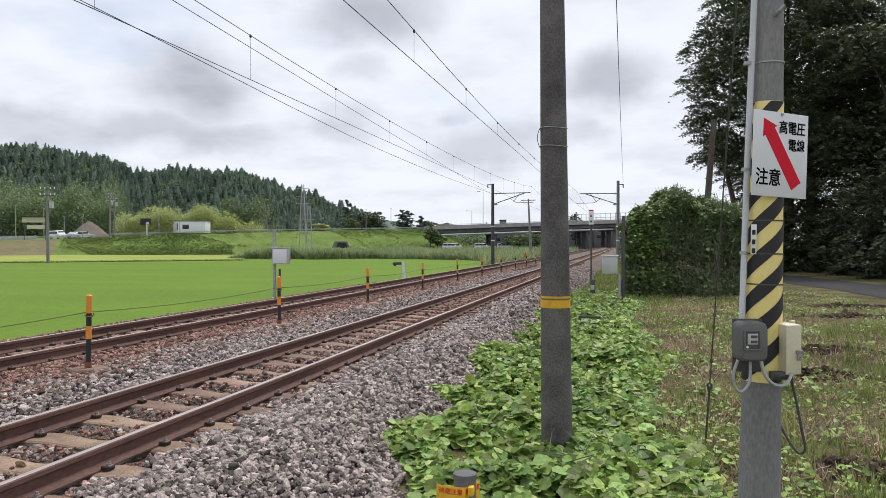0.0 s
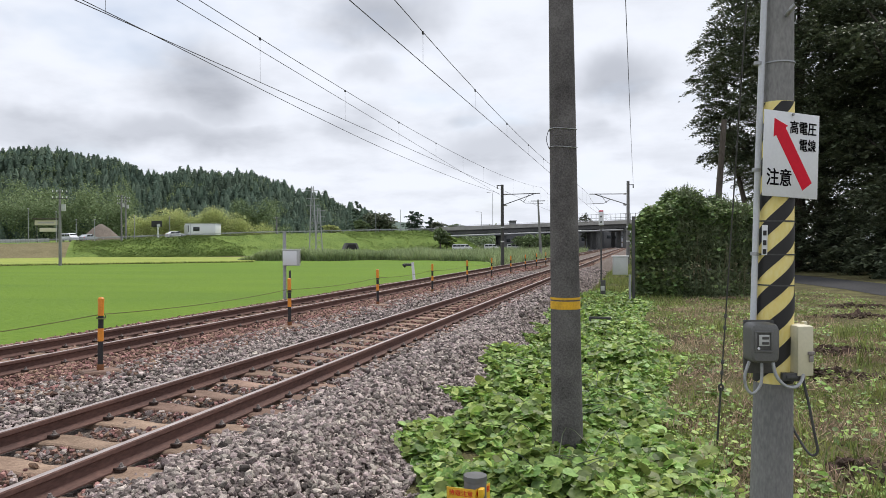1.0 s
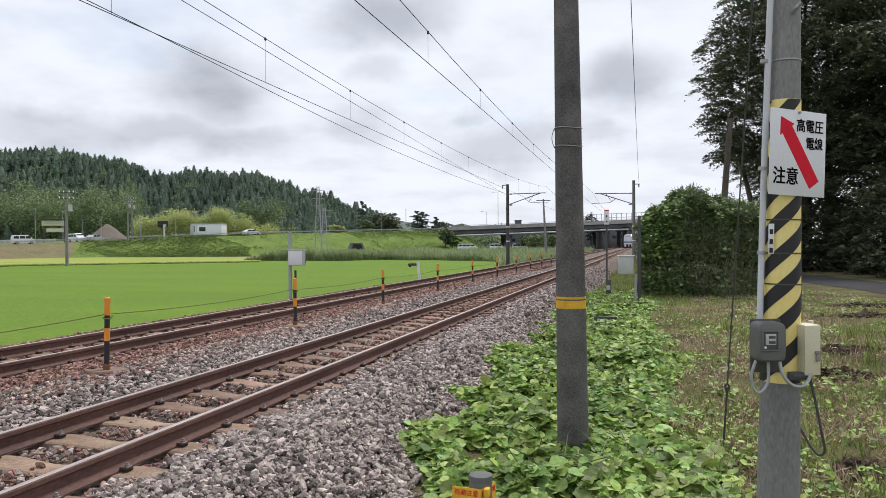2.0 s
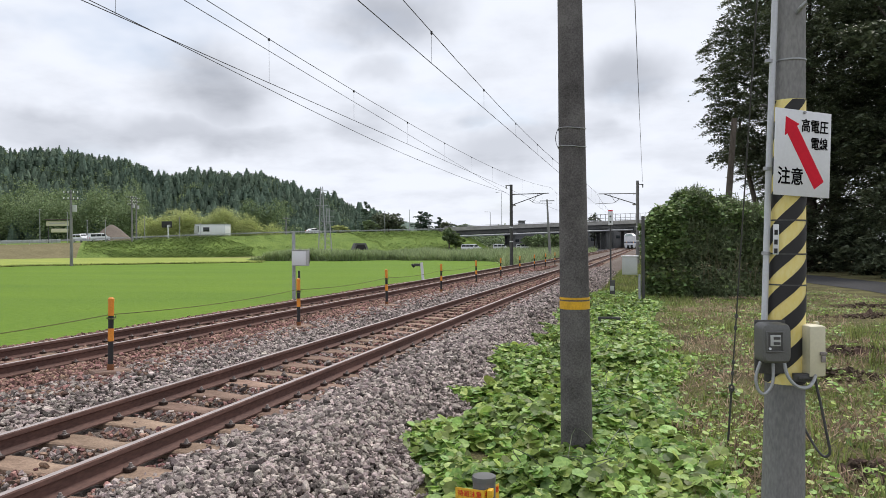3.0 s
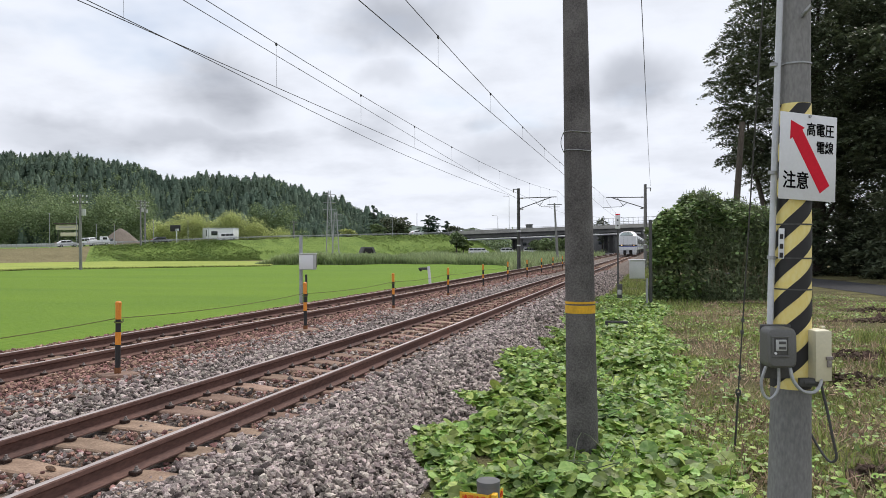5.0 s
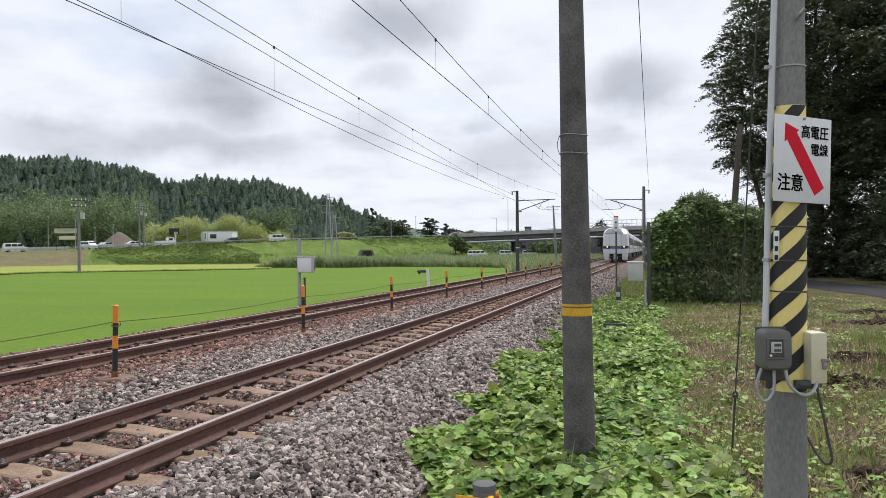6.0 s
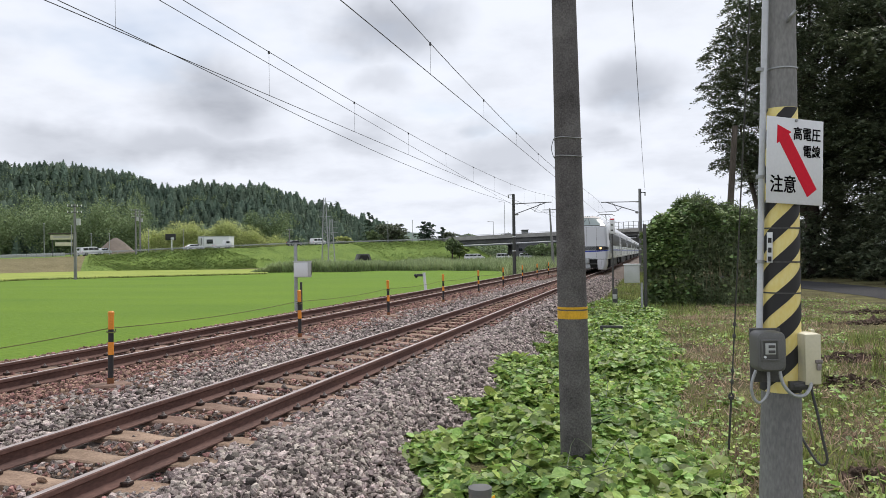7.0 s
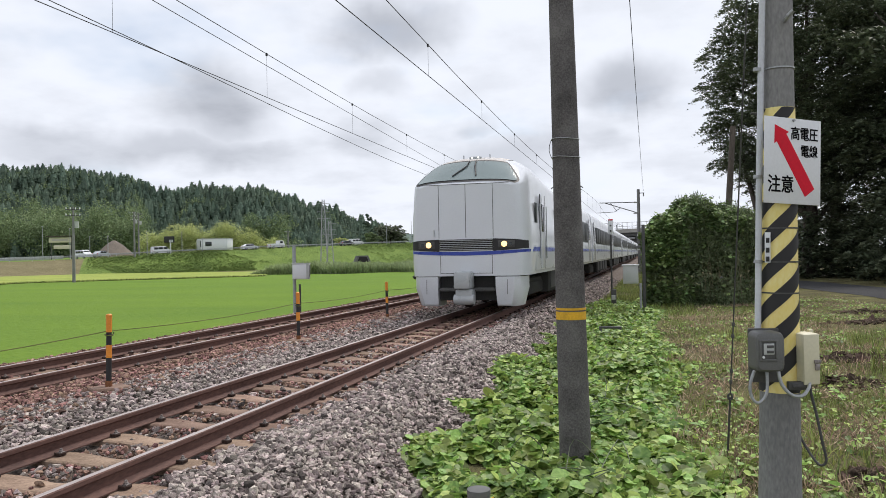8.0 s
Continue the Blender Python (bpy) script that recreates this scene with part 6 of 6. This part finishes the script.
def build_reeds():
    b = blade(2, 0.03, 0.42)
    n = 68000
    x = rng.uniform(-60, -12.6, n)
    front = np.interp(x, [-60, -57, -30, -18, -12.6], [104, 100, 108, 100, 66]) + 2.5 * field_noise(x, x * 0, 6, 2)
    y = front + rng.uniform(0, 1, n) ** 1.6 * np.interp(x, [-60, -30, -12.6], [22, 70, 130])
    s = rng.uniform(1.2, 2.3, n) * (0.82 + 0.18 * field_noise(x, y, 9, 1) + 0.10 * field_noise(x, y, 2.5, 4)) * np.clip((x + 61) / 6, 0.4, 1)
    v, f = swarm(b, np.stack([x, y, np.full(n, -1.2)], -1), turns(n, 0.5), np.stack([s * 1.3, s, s], -1))
    tagged(new("reeds", fast_mesh("reeds", v, f, REED)), "tall pale green reeds between the paddy and the embankment", "reeds", kind="stuff")
    # weeds and vines on the embankment slope
    n = 20000
    k = rng.uniform(2.32, 5.98, n)
    i = k.astype(int)
    c, o = np.array(CREST), np.array([(*p, -1.3) for p in TOE])
    fr = (k - i)[:, None]
    a, q = o[i] * (1 - fr) + o[i + 1] * fr, c[i] * (1 - fr) + c[i + 1] * fr
    w = rng.uniform(0.02, 1.0, n)[:, None]
    p = a * (1 - w) + q * w + (0, 0, 0.15)
    keep = ((p[:, 1] < 157 + 3 * field_noise(p[:, 0], p[:, 1], 5, 1)) & (field_noise(p[:, 0], p[:, 1], 12, 2) > -1.1)) | (p[:, 1] > 186 + 4 * w[:, 0]) | (rng.random(n) < 0.10)
    p = p[keep]
    s = rng.uniform(0.35, 1.0, len(p))
    v, f = swarm(leaf_clump(6, 0.6, 0.42), p, turns(len(p), 0.5), np.stack([s, s, s * 0.45], -1))
    tagged(new("bank_weeds", fast_mesh("bank_weeds", v, f, LEAF_BANK)), "rough green weeds and vines on the embankment slope", "weeds", kind="stuff")


LEAF_BANK = mat("embankment_weeds", (0.105, 0.175, 0.050), (0.215, 0.30, 0.092), rough=0.8, scale=0.15, fine=1.5, bump=0, spread=0.4, per="island", through_light=0.2, spec=0.2)


def ripe_strip():
    pts = [at_bearing(-420, 62), at_bearing(0, 89), at_bearing(200, 95), at_bearing(430, 103), at_bearing(445, 138), at_bearing(0, 150), at_bearing(-420, 118)]
    s = Shape().loft([[(x, y, -0.93) for x, y, _ in (pts[k], pts[6 - k])] for k in range(3)] + [[(pts[3][0], pts[3][1], -0.93), (pts[4][0], pts[4][1], -0.93)]], closed=False)
    tagged(part("ripening_paddy", s, PADDY_RIPE), "strip of yellowing rice in front of the embankment", "rice paddy", kind="structure")
    n = 5000
    u, k = rng.uniform(-200, 430, n), rng.uniform(0, 1, n)
    z = np.interp(u, [-420, 0, 430], [62, 89, 103]) + (rng.uniform(-0.6, 0.4, n))
    p = np.array([at_bearing(a, c, -1.15) for a, c in zip(u, z)])
    v, f = swarm(blade(), p, turns(n, 0.6), np.stack([rng.uniform(0.6, 2.2, n), np.ones(n) * 0.5, rng.uniform(0.2, 0.45, n)], -1))
    tagged(new("paddy_dyke_grass", fast_mesh("paddy_dyke_grass", v, f, GRASS)), "dark grass along the dyke between the paddies", "grass", kind="stuff")


def build_house():
    x, y, z = at_bearing(341, 192, 3.95)
    t = thing("site_office", "low white prefabricated site office with dark windows", "building", pose(x, y, z, 0, 0, 14))
    w = part("wall", Shape().box((0, 0, 1.4), (7.8, 4.5, 2.8), 0.03), WHITE, t)
    part("roof", Shape().box((0, 0, 2.86), (8.1, 4.8, 0.12), 0.02), TRAIN_GREY, t)
    for cx, ww, z0, hh in ((-1.0, 1.5, 1.35, 0.95), (-3.3, 0.5, 1.15, 1.5)):
        win = part("window", Shape().box((cx, -2.27, z0 + hh / 2 - 0.3), (ww, 0.05, hh), 0.01), GLASS, t)
        part("frame", Shape().box((cx, -2.262, z0 + hh / 2 - 0.3), (ww + 0.16, 0.04, hh + 0.16), 0.01), STEEL_DARK, win)
    part("annex", Shape().box((-3.6, -0.6, 1.25), (0.9, 3.6, 2.5), 0.02), BOX_GREY, t)
    x, y, z = at_bearing(60, 176, 2.2)
    s = thing("roadside_board", "two stacked pale signboards on posts beside the road", "signboard", pose(x, y, z, 0, 0, 18))
    part("upper_board", Shape().box((0, 0, 4.6), (5.2, 0.2, 1.2), 0.03), CREAM, s)
    part("lower_board", Shape().box((0.5, 0, 2.9), (4.0, 0.2, 0.9), 0.03), CREAM, s)
    part("board_roof", Shape().box((0.2, 0, 5.5), (6.2, 1.6, 0.2), 0.03), BARK, s)
    for sx in (-2.2, 2.6):
        part("post", Shape().tube([(sx, 0.2, -1.5), (sx, 0.2, 5.4)], 0.1, 8), STEEL_DARK, s)
    part("marks", Shape().box((0, -0.11, 4.6), (3.8, 0.02, 0.35)), ROOF_GREY, s)
    x, y, z = at_bearing(158, 185, 2.6)
    g = thing("gravel_mound", "cone-shaped brown heap of earth behind the road", "earth heap", pose(x, y, z))
    part("mound", Shape().loft([[(r * math.cos(a) * (1 + 0.06 * math.sin(3 * a)), r * math.sin(a), h) for a in np.linspace(0, 2 * math.pi, 24, endpoint=False)] for r, h in ((5.6, -1.0), (5.0, 0.0), (3.6, 1.4), (1.9, 3.0), (0.5, 4.0), (0.1, 4.1))]), EARTH, g)
    x, y, z = at_bearing(258, 186, 3.4)
    d = thing("dark_billboard", "dark billboard with pale marks beside the road", "signboard", pose(x, y, z, 0, 0, 14))
    part("board", Shape().box((0, 0, 3.3), (2.6, 0.2, 1.6), 0.03), BLACK, d)
    for k in range(3):
        part("bar", Shape().box((0.2 + 0.3 * k, -0.11, 2.9), (0.2, 0.02, 0.6)), WHITE, d)
    part("post", Shape().tube([(0.3, 0, -1), (0.3, 0, 2.6)], 0.16, 8), WHITE, d)
    c = thing("culvert", "dark concrete culvert mouth in the embankment", "culvert", pose(*at_bearing(604, 176, 1.0), 0, 0, 30))
    part("wall", Shape().loft([[(-2.6, y, -1.2), (-1.7, y, 1.0), (1.7, y, 1.0), (2.6, y, -1.2)] for y in (-1.5, 4)], closed=True), CONCRETE_DARK, c)
    c.scale = (0.72, 0.72, 0.72)
    # A solid near-black plug stands for the shade inside the culvert.
    part("opening_shade", Shape().loft([[(-1.9, y, -1.1), (-1.2, y, 0.55), (1.2, y, 0.55), (1.9, y, -1.1)] for y in (-1.53, -1.0)], closed=True), TRAIN_DARK, c)


EARTH = mat("bare_earth", (0.12, 0.10, 0.085), (0.20, 0.165, 0.135), rough=0.95, scale=0.5, fine=4, bump=0.8, depth=0.1)


def build_guardrail():
    t = thing("guardrail", "pale steel guardrail along the edge of the road", "guardrail")
    c, o = [Vector(p) for p in CREST], [Vector((*p, 0)) for p in TOE]
    pts = []
    for k in range(len(c) - 1):
        for j in range(6):
            p = c[k].lerp(c[k + 1], j / 6)
            pts.append(p)
    for z in (0.55, 0.72):
        part("beam", Shape().tube([p + Vector((0, 0, z)) for p in pts], 0.06, 5), GALV, t)
    post = Shape().tube([(0, 0, -0.2), (0, 0, 0.8)], 0.06, 6).mesh("post", GALV)
    for k in range(len(c) - 1):
        n = int((c[k + 1] - c[k]).length / 4)
        for j in range(n):
            part("post", post, GALV, t).location = c[k].lerp(c[k + 1], j / n)


def build_panel_fence():
    t = thing("panel_fence", "pale grey panel fence on the far side of the road", "fence")
    a, b = Vector(at_bearing(-70, 176, 1.7)), Vector(at_bearing(66, 186, 2.1))
    n = 15
    d = (b - a) / n
    turn = math.degrees(math.atan2(d.y, d.x))
    for k in range(n):
        c = a + d * (k + 0.5)
        p = part("panel", Shape().box((0, 0, 0.62), (d.length - 0.14, 0.05, 0.86), 0.02), TRAIN_GREY, t)
        p.matrix_basis = pose(c.x, c.y, c.z, 0, 0, turn)
        q = a + d * k
        part("post", Shape().tube([(q.x, q.y, q.z - 0.8), (q.x, q.y, q.z + 1.12)], 0.05, 6), GALV, t)


def car_shape(t, colour, van=False, truck=False):
    """Body, cabin, wheels and lamps of a small car that heads along +x."""
    L = 4.3
    if truck:
        prof = [(-2.1, 0.35), (2.1, 0.35), (2.15, 0.9), (2.0, 1.25), (1.7, 1.95), (0.55, 2.0), (0.5, 0.9), (-2.1, 0.9)]
    elif van:
        prof = [(-2.1, 0.3), (2.05, 0.3), (2.15, 0.65), (2.1, 0.95), (1.55, 1.1), (0.85, 1.75), (0.4, 1.86), (-1.9, 1.84), (-2.12, 1.2)]
    else:
        prof = [(-2.1, 0.3), (2.1, 0.3), (2.15, 0.6), (1.95, 0.82), (1.1, 0.95), (0.45, 1.42), (-0.9, 1.45), (-1.75, 1.02), (-2.12, 0.92)]
    rings = [[(x, y, z if z < 1 else 1 + (z - 1) * k) for x, z in prof] for y, k in ((-0.84, 0.88), (-0.80, 1.0), (0.80, 1.0), (0.84, 0.88))]
    body = part("body", Shape().loft(rings), colour, t)
    if truck:
        part("cargo_bed", Shape().box((-0.85, 0, 1.05), (2.5, 1.66, 0.4), 0.03), colour, t)
        spans = ((0.65, 1.5, 1.3, 1.8),)
    elif van:
        spans = ((0.3, 1.2, 1.15, 1.65), (-0.75, 0.22, 1.15, 1.68), (-1.85, -0.85, 1.15, 1.66))
    else:
        spans = ((-0.2, 0.75, 0.98, 1.34), (-1.3, -0.28, 0.98, 1.36))
    for s in (-1, 1):
        for a, b, z0, z1 in spans:
            part("side_window", Shape().box(((a + b) / 2, s * 0.835, (z0 + z1) / 2), (b - a, 0.03, z1 - z0), 0.01), GLASS, body)
        for wx in (-1.3, 1.35):
            wheel = part("wheel", Shape().tube([(wx, s * 0.70, 0.31), (wx, s * 0.87, 0.31)], 0.31, 18), BLACK, t)
            part("rim", Shape().tube([(wx, s * 0.865, 0.31), (wx, s * 0.885, 0.31)], 0.19, 14), GALV, wheel)
        part("headlamp", Shape().box((2.08, s * 0.6, 0.70), (0.12, 0.3, 0.14), 0.03), WHITE, body)
        part("tail_lamp", Shape().box((-2.10, s * 0.68, 0.85), (0.06, 0.18, 0.3), 0.02), RED, body)
    part("windscreen", Shape().box((1.2 if van else 0.85, 0, 1.38 if van else 1.18), (0.05, 1.4, 0.6), 0.01, None), GLASS, body)
    return t


CAR_WHITE = paint("white_car_finish", (0.72, 0.73, 0.74), rough=0.25, worn=0.97)
CAR_SILVER = paint("silver_car_finish", (0.36, 0.39, 0.42), rough=0.25, worn=0.95)
CAR_DARK = paint("dark_car_finish", (0.035, 0.038, 0.042), rough=0.25, worn=0.95)
ROAD_LINE = [(-192.5, 21.7, 0.62), (-152.0, 77.2, 1.02), (-121.0, 124.2, 1.72), (-103.3, 152.7, 3.12), (-91.4, 170.6, 3.92), (-74.2, 205.0, 4.92), (-60.8, 229.2, 5.72), (9.2, 257.1, 8.4)]


def on_road(s, lane=0.0):
    """The pose of a car s metres along the road."""
    pts = [Vector(p) for p in ROAD_LINE]
    for a, b in zip(pts[:-1], pts[1:]):
        n = (b - a).length
        if s <= n or b is pts[-1]:
            p, d = a + (b - a) * (s / n), (b - a).normalized()
            p = p + Vector((-d.y, d.x, 0)) * lane
            return pose(p.x, p.y, p.z + 0.02, 0, -math.degrees(math.asin(d.z)), math.degrees(math.atan2(d.y, d.x)))
        s -= n


# start, speed, colour, kind, lane
CARS = ((139.8, 17.8, CAR_WHITE, "", 0.0), (60.0, 18.0, CAR_DARK, "", 0.0), (29.0, 15.3, CAR_WHITE, "van", 0.0), (58.0, 14.6, CAR_WHITE, "", 3.0), (63.0, 14.7, CAR_WHITE, "truck", 0.0), (97.0, 13.8, CAR_WHITE, "van", 0.0))
CAR_THINGS = []
for start, speed, colour, kind, lane_off in CARS:
    name = {"van": "minivan", "truck": "pickup_truck", "": "car"}[kind]
    tone = "dark" if colour is CAR_DARK else "white"
    c = thing(name, f"{tone} {name.replace('_', ' ')} driving along the embankment road", name.replace("_", " "), on_road(start, lane_off), group="traffic on the road")
    CAR_THINGS.append(car_shape(c, colour, kind == "van", kind == "truck"))
for s, colour, kind, lane_off in ((136.5, CAR_WHITE, "van", 5.5), (140.5, CAR_SILVER, "", 6.5)):
    name = "minivan" if kind else "car"
    c = thing(name, f"{'silver' if colour is CAR_SILVER else 'white'} {name} standing beside the road", name, on_road(s, lane_off) @ pose(0, 0, 0, 0, 0, -78 if kind else 35), group="parked cars by the road")
    car_shape(c, colour, kind == "van")

build_utility_pole(-67.0, 75.0, -1.15, 9.3, 2, "grey concrete power pole standing at the paddy's edge", POLE_LIGHT)
for u, z, top, arms in ((195, 160, 341, 3), (203, 166, 344, 2), (472, 190, 381, 1)):
    x, y, _ = at_bearing(u, z)
    base = 2.6 if u < 300 else 4.0
    build_utility_pole(x, y, base, 1.41 + (430 - top) * z / 1320 - base, arms, "grey concrete power pole beside the embankment road", POLE_LIGHT)
for u, z, top in ((28, 165, 365), (78, 168, 370), (114, 168, 385), (218, 172, 378), (281, 178, 380), (318, 182, 392), (147, 150, 385), (692, 200, 370), (835, 228, 374), (855, 222, 340), (648, 205, 372)):
    x, y, _ = at_bearing(u, z)
    base = float(np.interp(u, [0, 300, 600, 770, 900], [1.6, 3.6, 4.7, 5.6, 6.8]))
    h = 1.41 + (430 - top) * z / 1320 - base
    t = thing("street_lamp", "slim grey street lamp beside the road", "street lamp", pose(x, y, base, 0, 0, 30), group="lamp posts along the road")
    part("post", Shape().tube([(0, 0, -0.3), (0, 0, h)], [0.09, 0.06], 8), GALV, t)
    if u > 800:
        part("arm", Shape().tube([(0, 0, h), (-1.2, 0, h + 0.1)], 0.05, 6), GALV, t)
    part("lamp_head", Shape().box((-1.5 if u > 800 else 0, 0, h + 0.08), (0.7 if u > 800 else 0.3, 0.25, 0.14), 0.03), BOX_GREY, t)
x, y, _ = at_bearing(536, 158)
build_lattice_mast(x, y, -0.6, 1.41 + (430 - 327) * 158 / 1320 + 0.6)
x, y, _ = at_bearing(547, 152)
build_lattice_mast(x, y, -0.9, 1.41 + (430 - 365) * 152 / 1320 + 0.9)
x, y, _ = at_bearing(938, 105)
t = thing("telegraph_pole", "tapering grey steel pole with a short crossarm", "utility pole", pose(x, y, -0.6))
part("shaft", Shape().tube([(0.15, 0, 0), (-0.25, 0, 8.2)], [0.22, 0.10], 10), POLE_LIGHT, t)
part("crossarm", Shape().box((-0.25, 0, 8.0), (2.0, 0.1, 0.1)), STEEL_DARK, t)

w = thing("lineside_wire", "dark wire sagging between the lineside masts", "overhead wire")
part("strand", Shape().tube(smooth_path([(-11.4, -20, 7.4), (-11.4, 2, 6.95), (-11.4, 13.6, 6.62), (-11.4, 25.4, 6.1), (-11.4, 34.3, 5.82), (-11.4, 48, 5.65), (-11.3, 62.3, 5.66)]), 0.010, 6), WIRE, w)
w = thing("anchor_wire", "dark tension wire running down to a lineside mast", "overhead wire")
part("strand", Shape().tube([(-6.8, -8.0, 6.0), (-8.0, 12.1, 5.80), (-11.0, 62.3, 5.40)], 0.007, 6), WIRE, w)
w = thing("feeder_wire", "single dark feeder wire strung between the masts", "overhead wire")
part("strand", Shape().tube([(-0.22 - 0.12 * k, 6.66 + 58.04 * k, 7.10 - 0.60 * k - 1.8 * k * (1 - k)) for k in np.linspace(0, 1, 21)], 0.009, 6), WIRE, w)
build_reeds()
ripe_strip()
build_house()
build_guardrail()
build_panel_fence()


def build_small_tree(u, z, base, height, radius, label, material, leaf=0.55, n=2600, conifer=False):
    x, y, _ = at_bearing(u, z)
    t = thing("conifer" if conifer else "roadside_tree", label, "tree", pose(x, y, base), group="trees near the bridge")
    part("trunk", Shape().tube([(0, 0, -1), (0, 0, height * 0.95)], [radius * 0.10, 0.04], 8), BARK, t)
    if conifer:
        cs = [(0.25 * radius * math.cos(2.1 * k), 0.25 * radius * math.sin(2.1 * k), height * (0.2 + 0.11 * k), radius * (1 - 0.11 * k), radius * (1 - 0.11 * k), height * 0.055) for k in range(8)]
    else:
        cs = [(radius * 0.5 * math.cos(2.2 * k), radius * 0.5 * math.sin(2.2 * k), height * (0.35 + 0.09 * k), radius * 0.62, radius * 0.62, height * 0.16) for k in range(6)]
    build_crown("crown", cs, n, leaf, material, t)


for u, z, base, top, rad, con, m in ((615, 235, 4, 355, 2.6, True, CEDAR), (640, 240, 4, 370, 4.0, False, LEAF_DARK), (655, 235, 4, 371, 3.5, False, LEAF_DARK), (668, 238, 4, 372, 3.0, False, LEAF_DARK), (568, 210, 4, 394, 2.6, False, BAMBOO),
                                     (622, 225, 4, 385, 2.6, False, BROADLEAF_FAR), (712, 250, 5, 372, 3.8, True, CEDAR), (722, 250, 5, 374, 3.4, True, CEDAR), (745, 255, 5, 383, 1.8, True, CEDAR), (758, 250, 5, 390, 3.4, False, LEAF_DARK),
                                     (792, 260, 6, 395, 3.0, False, BROADLEAF_FAR), (762, 212, 0.5, 400, 2.6, False, BROADLEAF_FAR), (774, 214, -1.0, 408, 2.4, False, LEAF_BANK), (1018, 262, -0.5, 372, 2.6, False, LEAF_DARK), (920, 200, -1, 412, 3.5, False, BROADLEAF_FAR), (945, 190, -1, 412, 3.0, False, BROADLEAF_FAR), (905, 210, -1, 415, 3.0, False, BROADLEAF_FAR)):
    h = 1.41 + (430 - top) * z / 1320 - base
    build_small_tree(u, z, base, h, rad, "dark narrow conifer standing beside the road" if con else "rounded green tree beside the road", m, conifer=con)


def build_beyond_bridge():
    """Low trees, sheds and standing vans under and behind the bridge."""
    n = 420
    u = rng.uniform(690, 1150, n)
    z = rng.uniform(292, 345, n)
    p = np.array([at_bearing(a, c, -0.5) for a, c in zip(u, z)])
    p[:, 2] += rng.uniform(0.5, 6.5, n) * np.clip(1.2 - np.abs(u - 860) / 400, 0.3, 1)
    v, f = swarm(leaf_clump(60, 1.0, 0.32), p, turns(n, 0.6), rng.uniform(2.0, 4.0, n))
    tagged(new("far_treeline", fast_mesh("far_treeline", v, f, BROADLEAF_FAR)), "low green trees beyond the road bridge", "trees", kind="stuff")
    for u, z, w, h in ((900, 282, 12, 6.0), (1040, 288, 16, 6.5), (1068, 286, 9, 8.0), (890, 350, 2.5, 12.5)):
        x, y, _ = at_bearing(u, z)
        t = thing("shed", "grey flat-roofed building beyond the road bridge", "building", pose(x, y, -0.6, 0, 0, 14), group="buildings beyond the bridge")
        part("wall", Shape().box((0, 0, h / 2), (w, 8, h), 0.05), CONCRETE_DARK, t)
        part("roof", Shape().box((0, 0, h + 0.12), (w + 0.6, 8.6, 0.24), 0.04), STEEL_DARK, t)
        for k in range(max(1, int(w / 3))):
            part("window", Shape().box((-w / 2 + min(1.8, w / 2) + 3 * k, -4.02, h * 0.55), (1.5, 0.08, 1.2), 0.02), GLASS, t)
    for u, z in ((797, 205), (805, 207), (853, 208), (893, 210)):
        x, y, _ = at_bearing(u, z)
        c = thing("minivan", "white minivan standing under the road bridge", "minivan", pose(x, y, -0.5, 0, 0, 10), group="vans under the bridge")
        car_shape(c, CAR_WHITE, True)
    g = Shape().loft([[at_bearing(a, b, -0.52) for b in (196, 360)] for a in (690, 800, 900, 1000, 1120)], closed=False)
    tagged(part("yard", g, ASPHALT), "paved yard under the road bridge", "pavement", kind="structure")
    h = Shape().loft([[at_bearing(a, 1500 + 60 * k, hh * q - 2) for k, q in enumerate((0, 0.6, 1.0, 0.7))] for a, hh in ((640, 30), (680, 52), (705, 50), (730, 36), (800, 30), (900, 34), (1000, 26), (1150, 24), (1400, 30))], closed=False)
    tagged(part("far_hills", h, HILL_FAR), "low hazy hills on the horizon", "hill", kind="structure")


# The pale blue-green base carries the haze over these hills.
HILL_FAR = mat("haze_tinted_hill", (0.10, 0.14, 0.12), (0.16, 0.20, 0.17), rough=0.95, scale=0.02, fine=0.1, bump=1.0, depth=3.0, spec=0.05)
build_beyond_bridge()


# ---- what moves ----
def motions():
    walk(TRAIN, [(0, pose(NEAR, 296.0, 0)), (2, pose(NEAR, 226.0, 0)), (4, pose(NEAR, 156.0, 0)), (6, pose(NEAR, 86.0, 0)), (7, pose(NEAR, 51.3, 0)),
                 (7.4, pose(NEAR, 37.8, 0)), (7.6, pose(NEAR, 31.4, 0)), (7.8, pose(NEAR, 24.6, 0)), (8, pose(NEAR, 17.2, 0))])

    for c, (start, speed, _, _, lane_off) in zip(CAR_THINGS, CARS):
        walk(c, [(t, on_road(start + speed * t, lane_off)) for t in (0, 1, 2, 3, 4, 5, 6, 7, 8)])


motions()
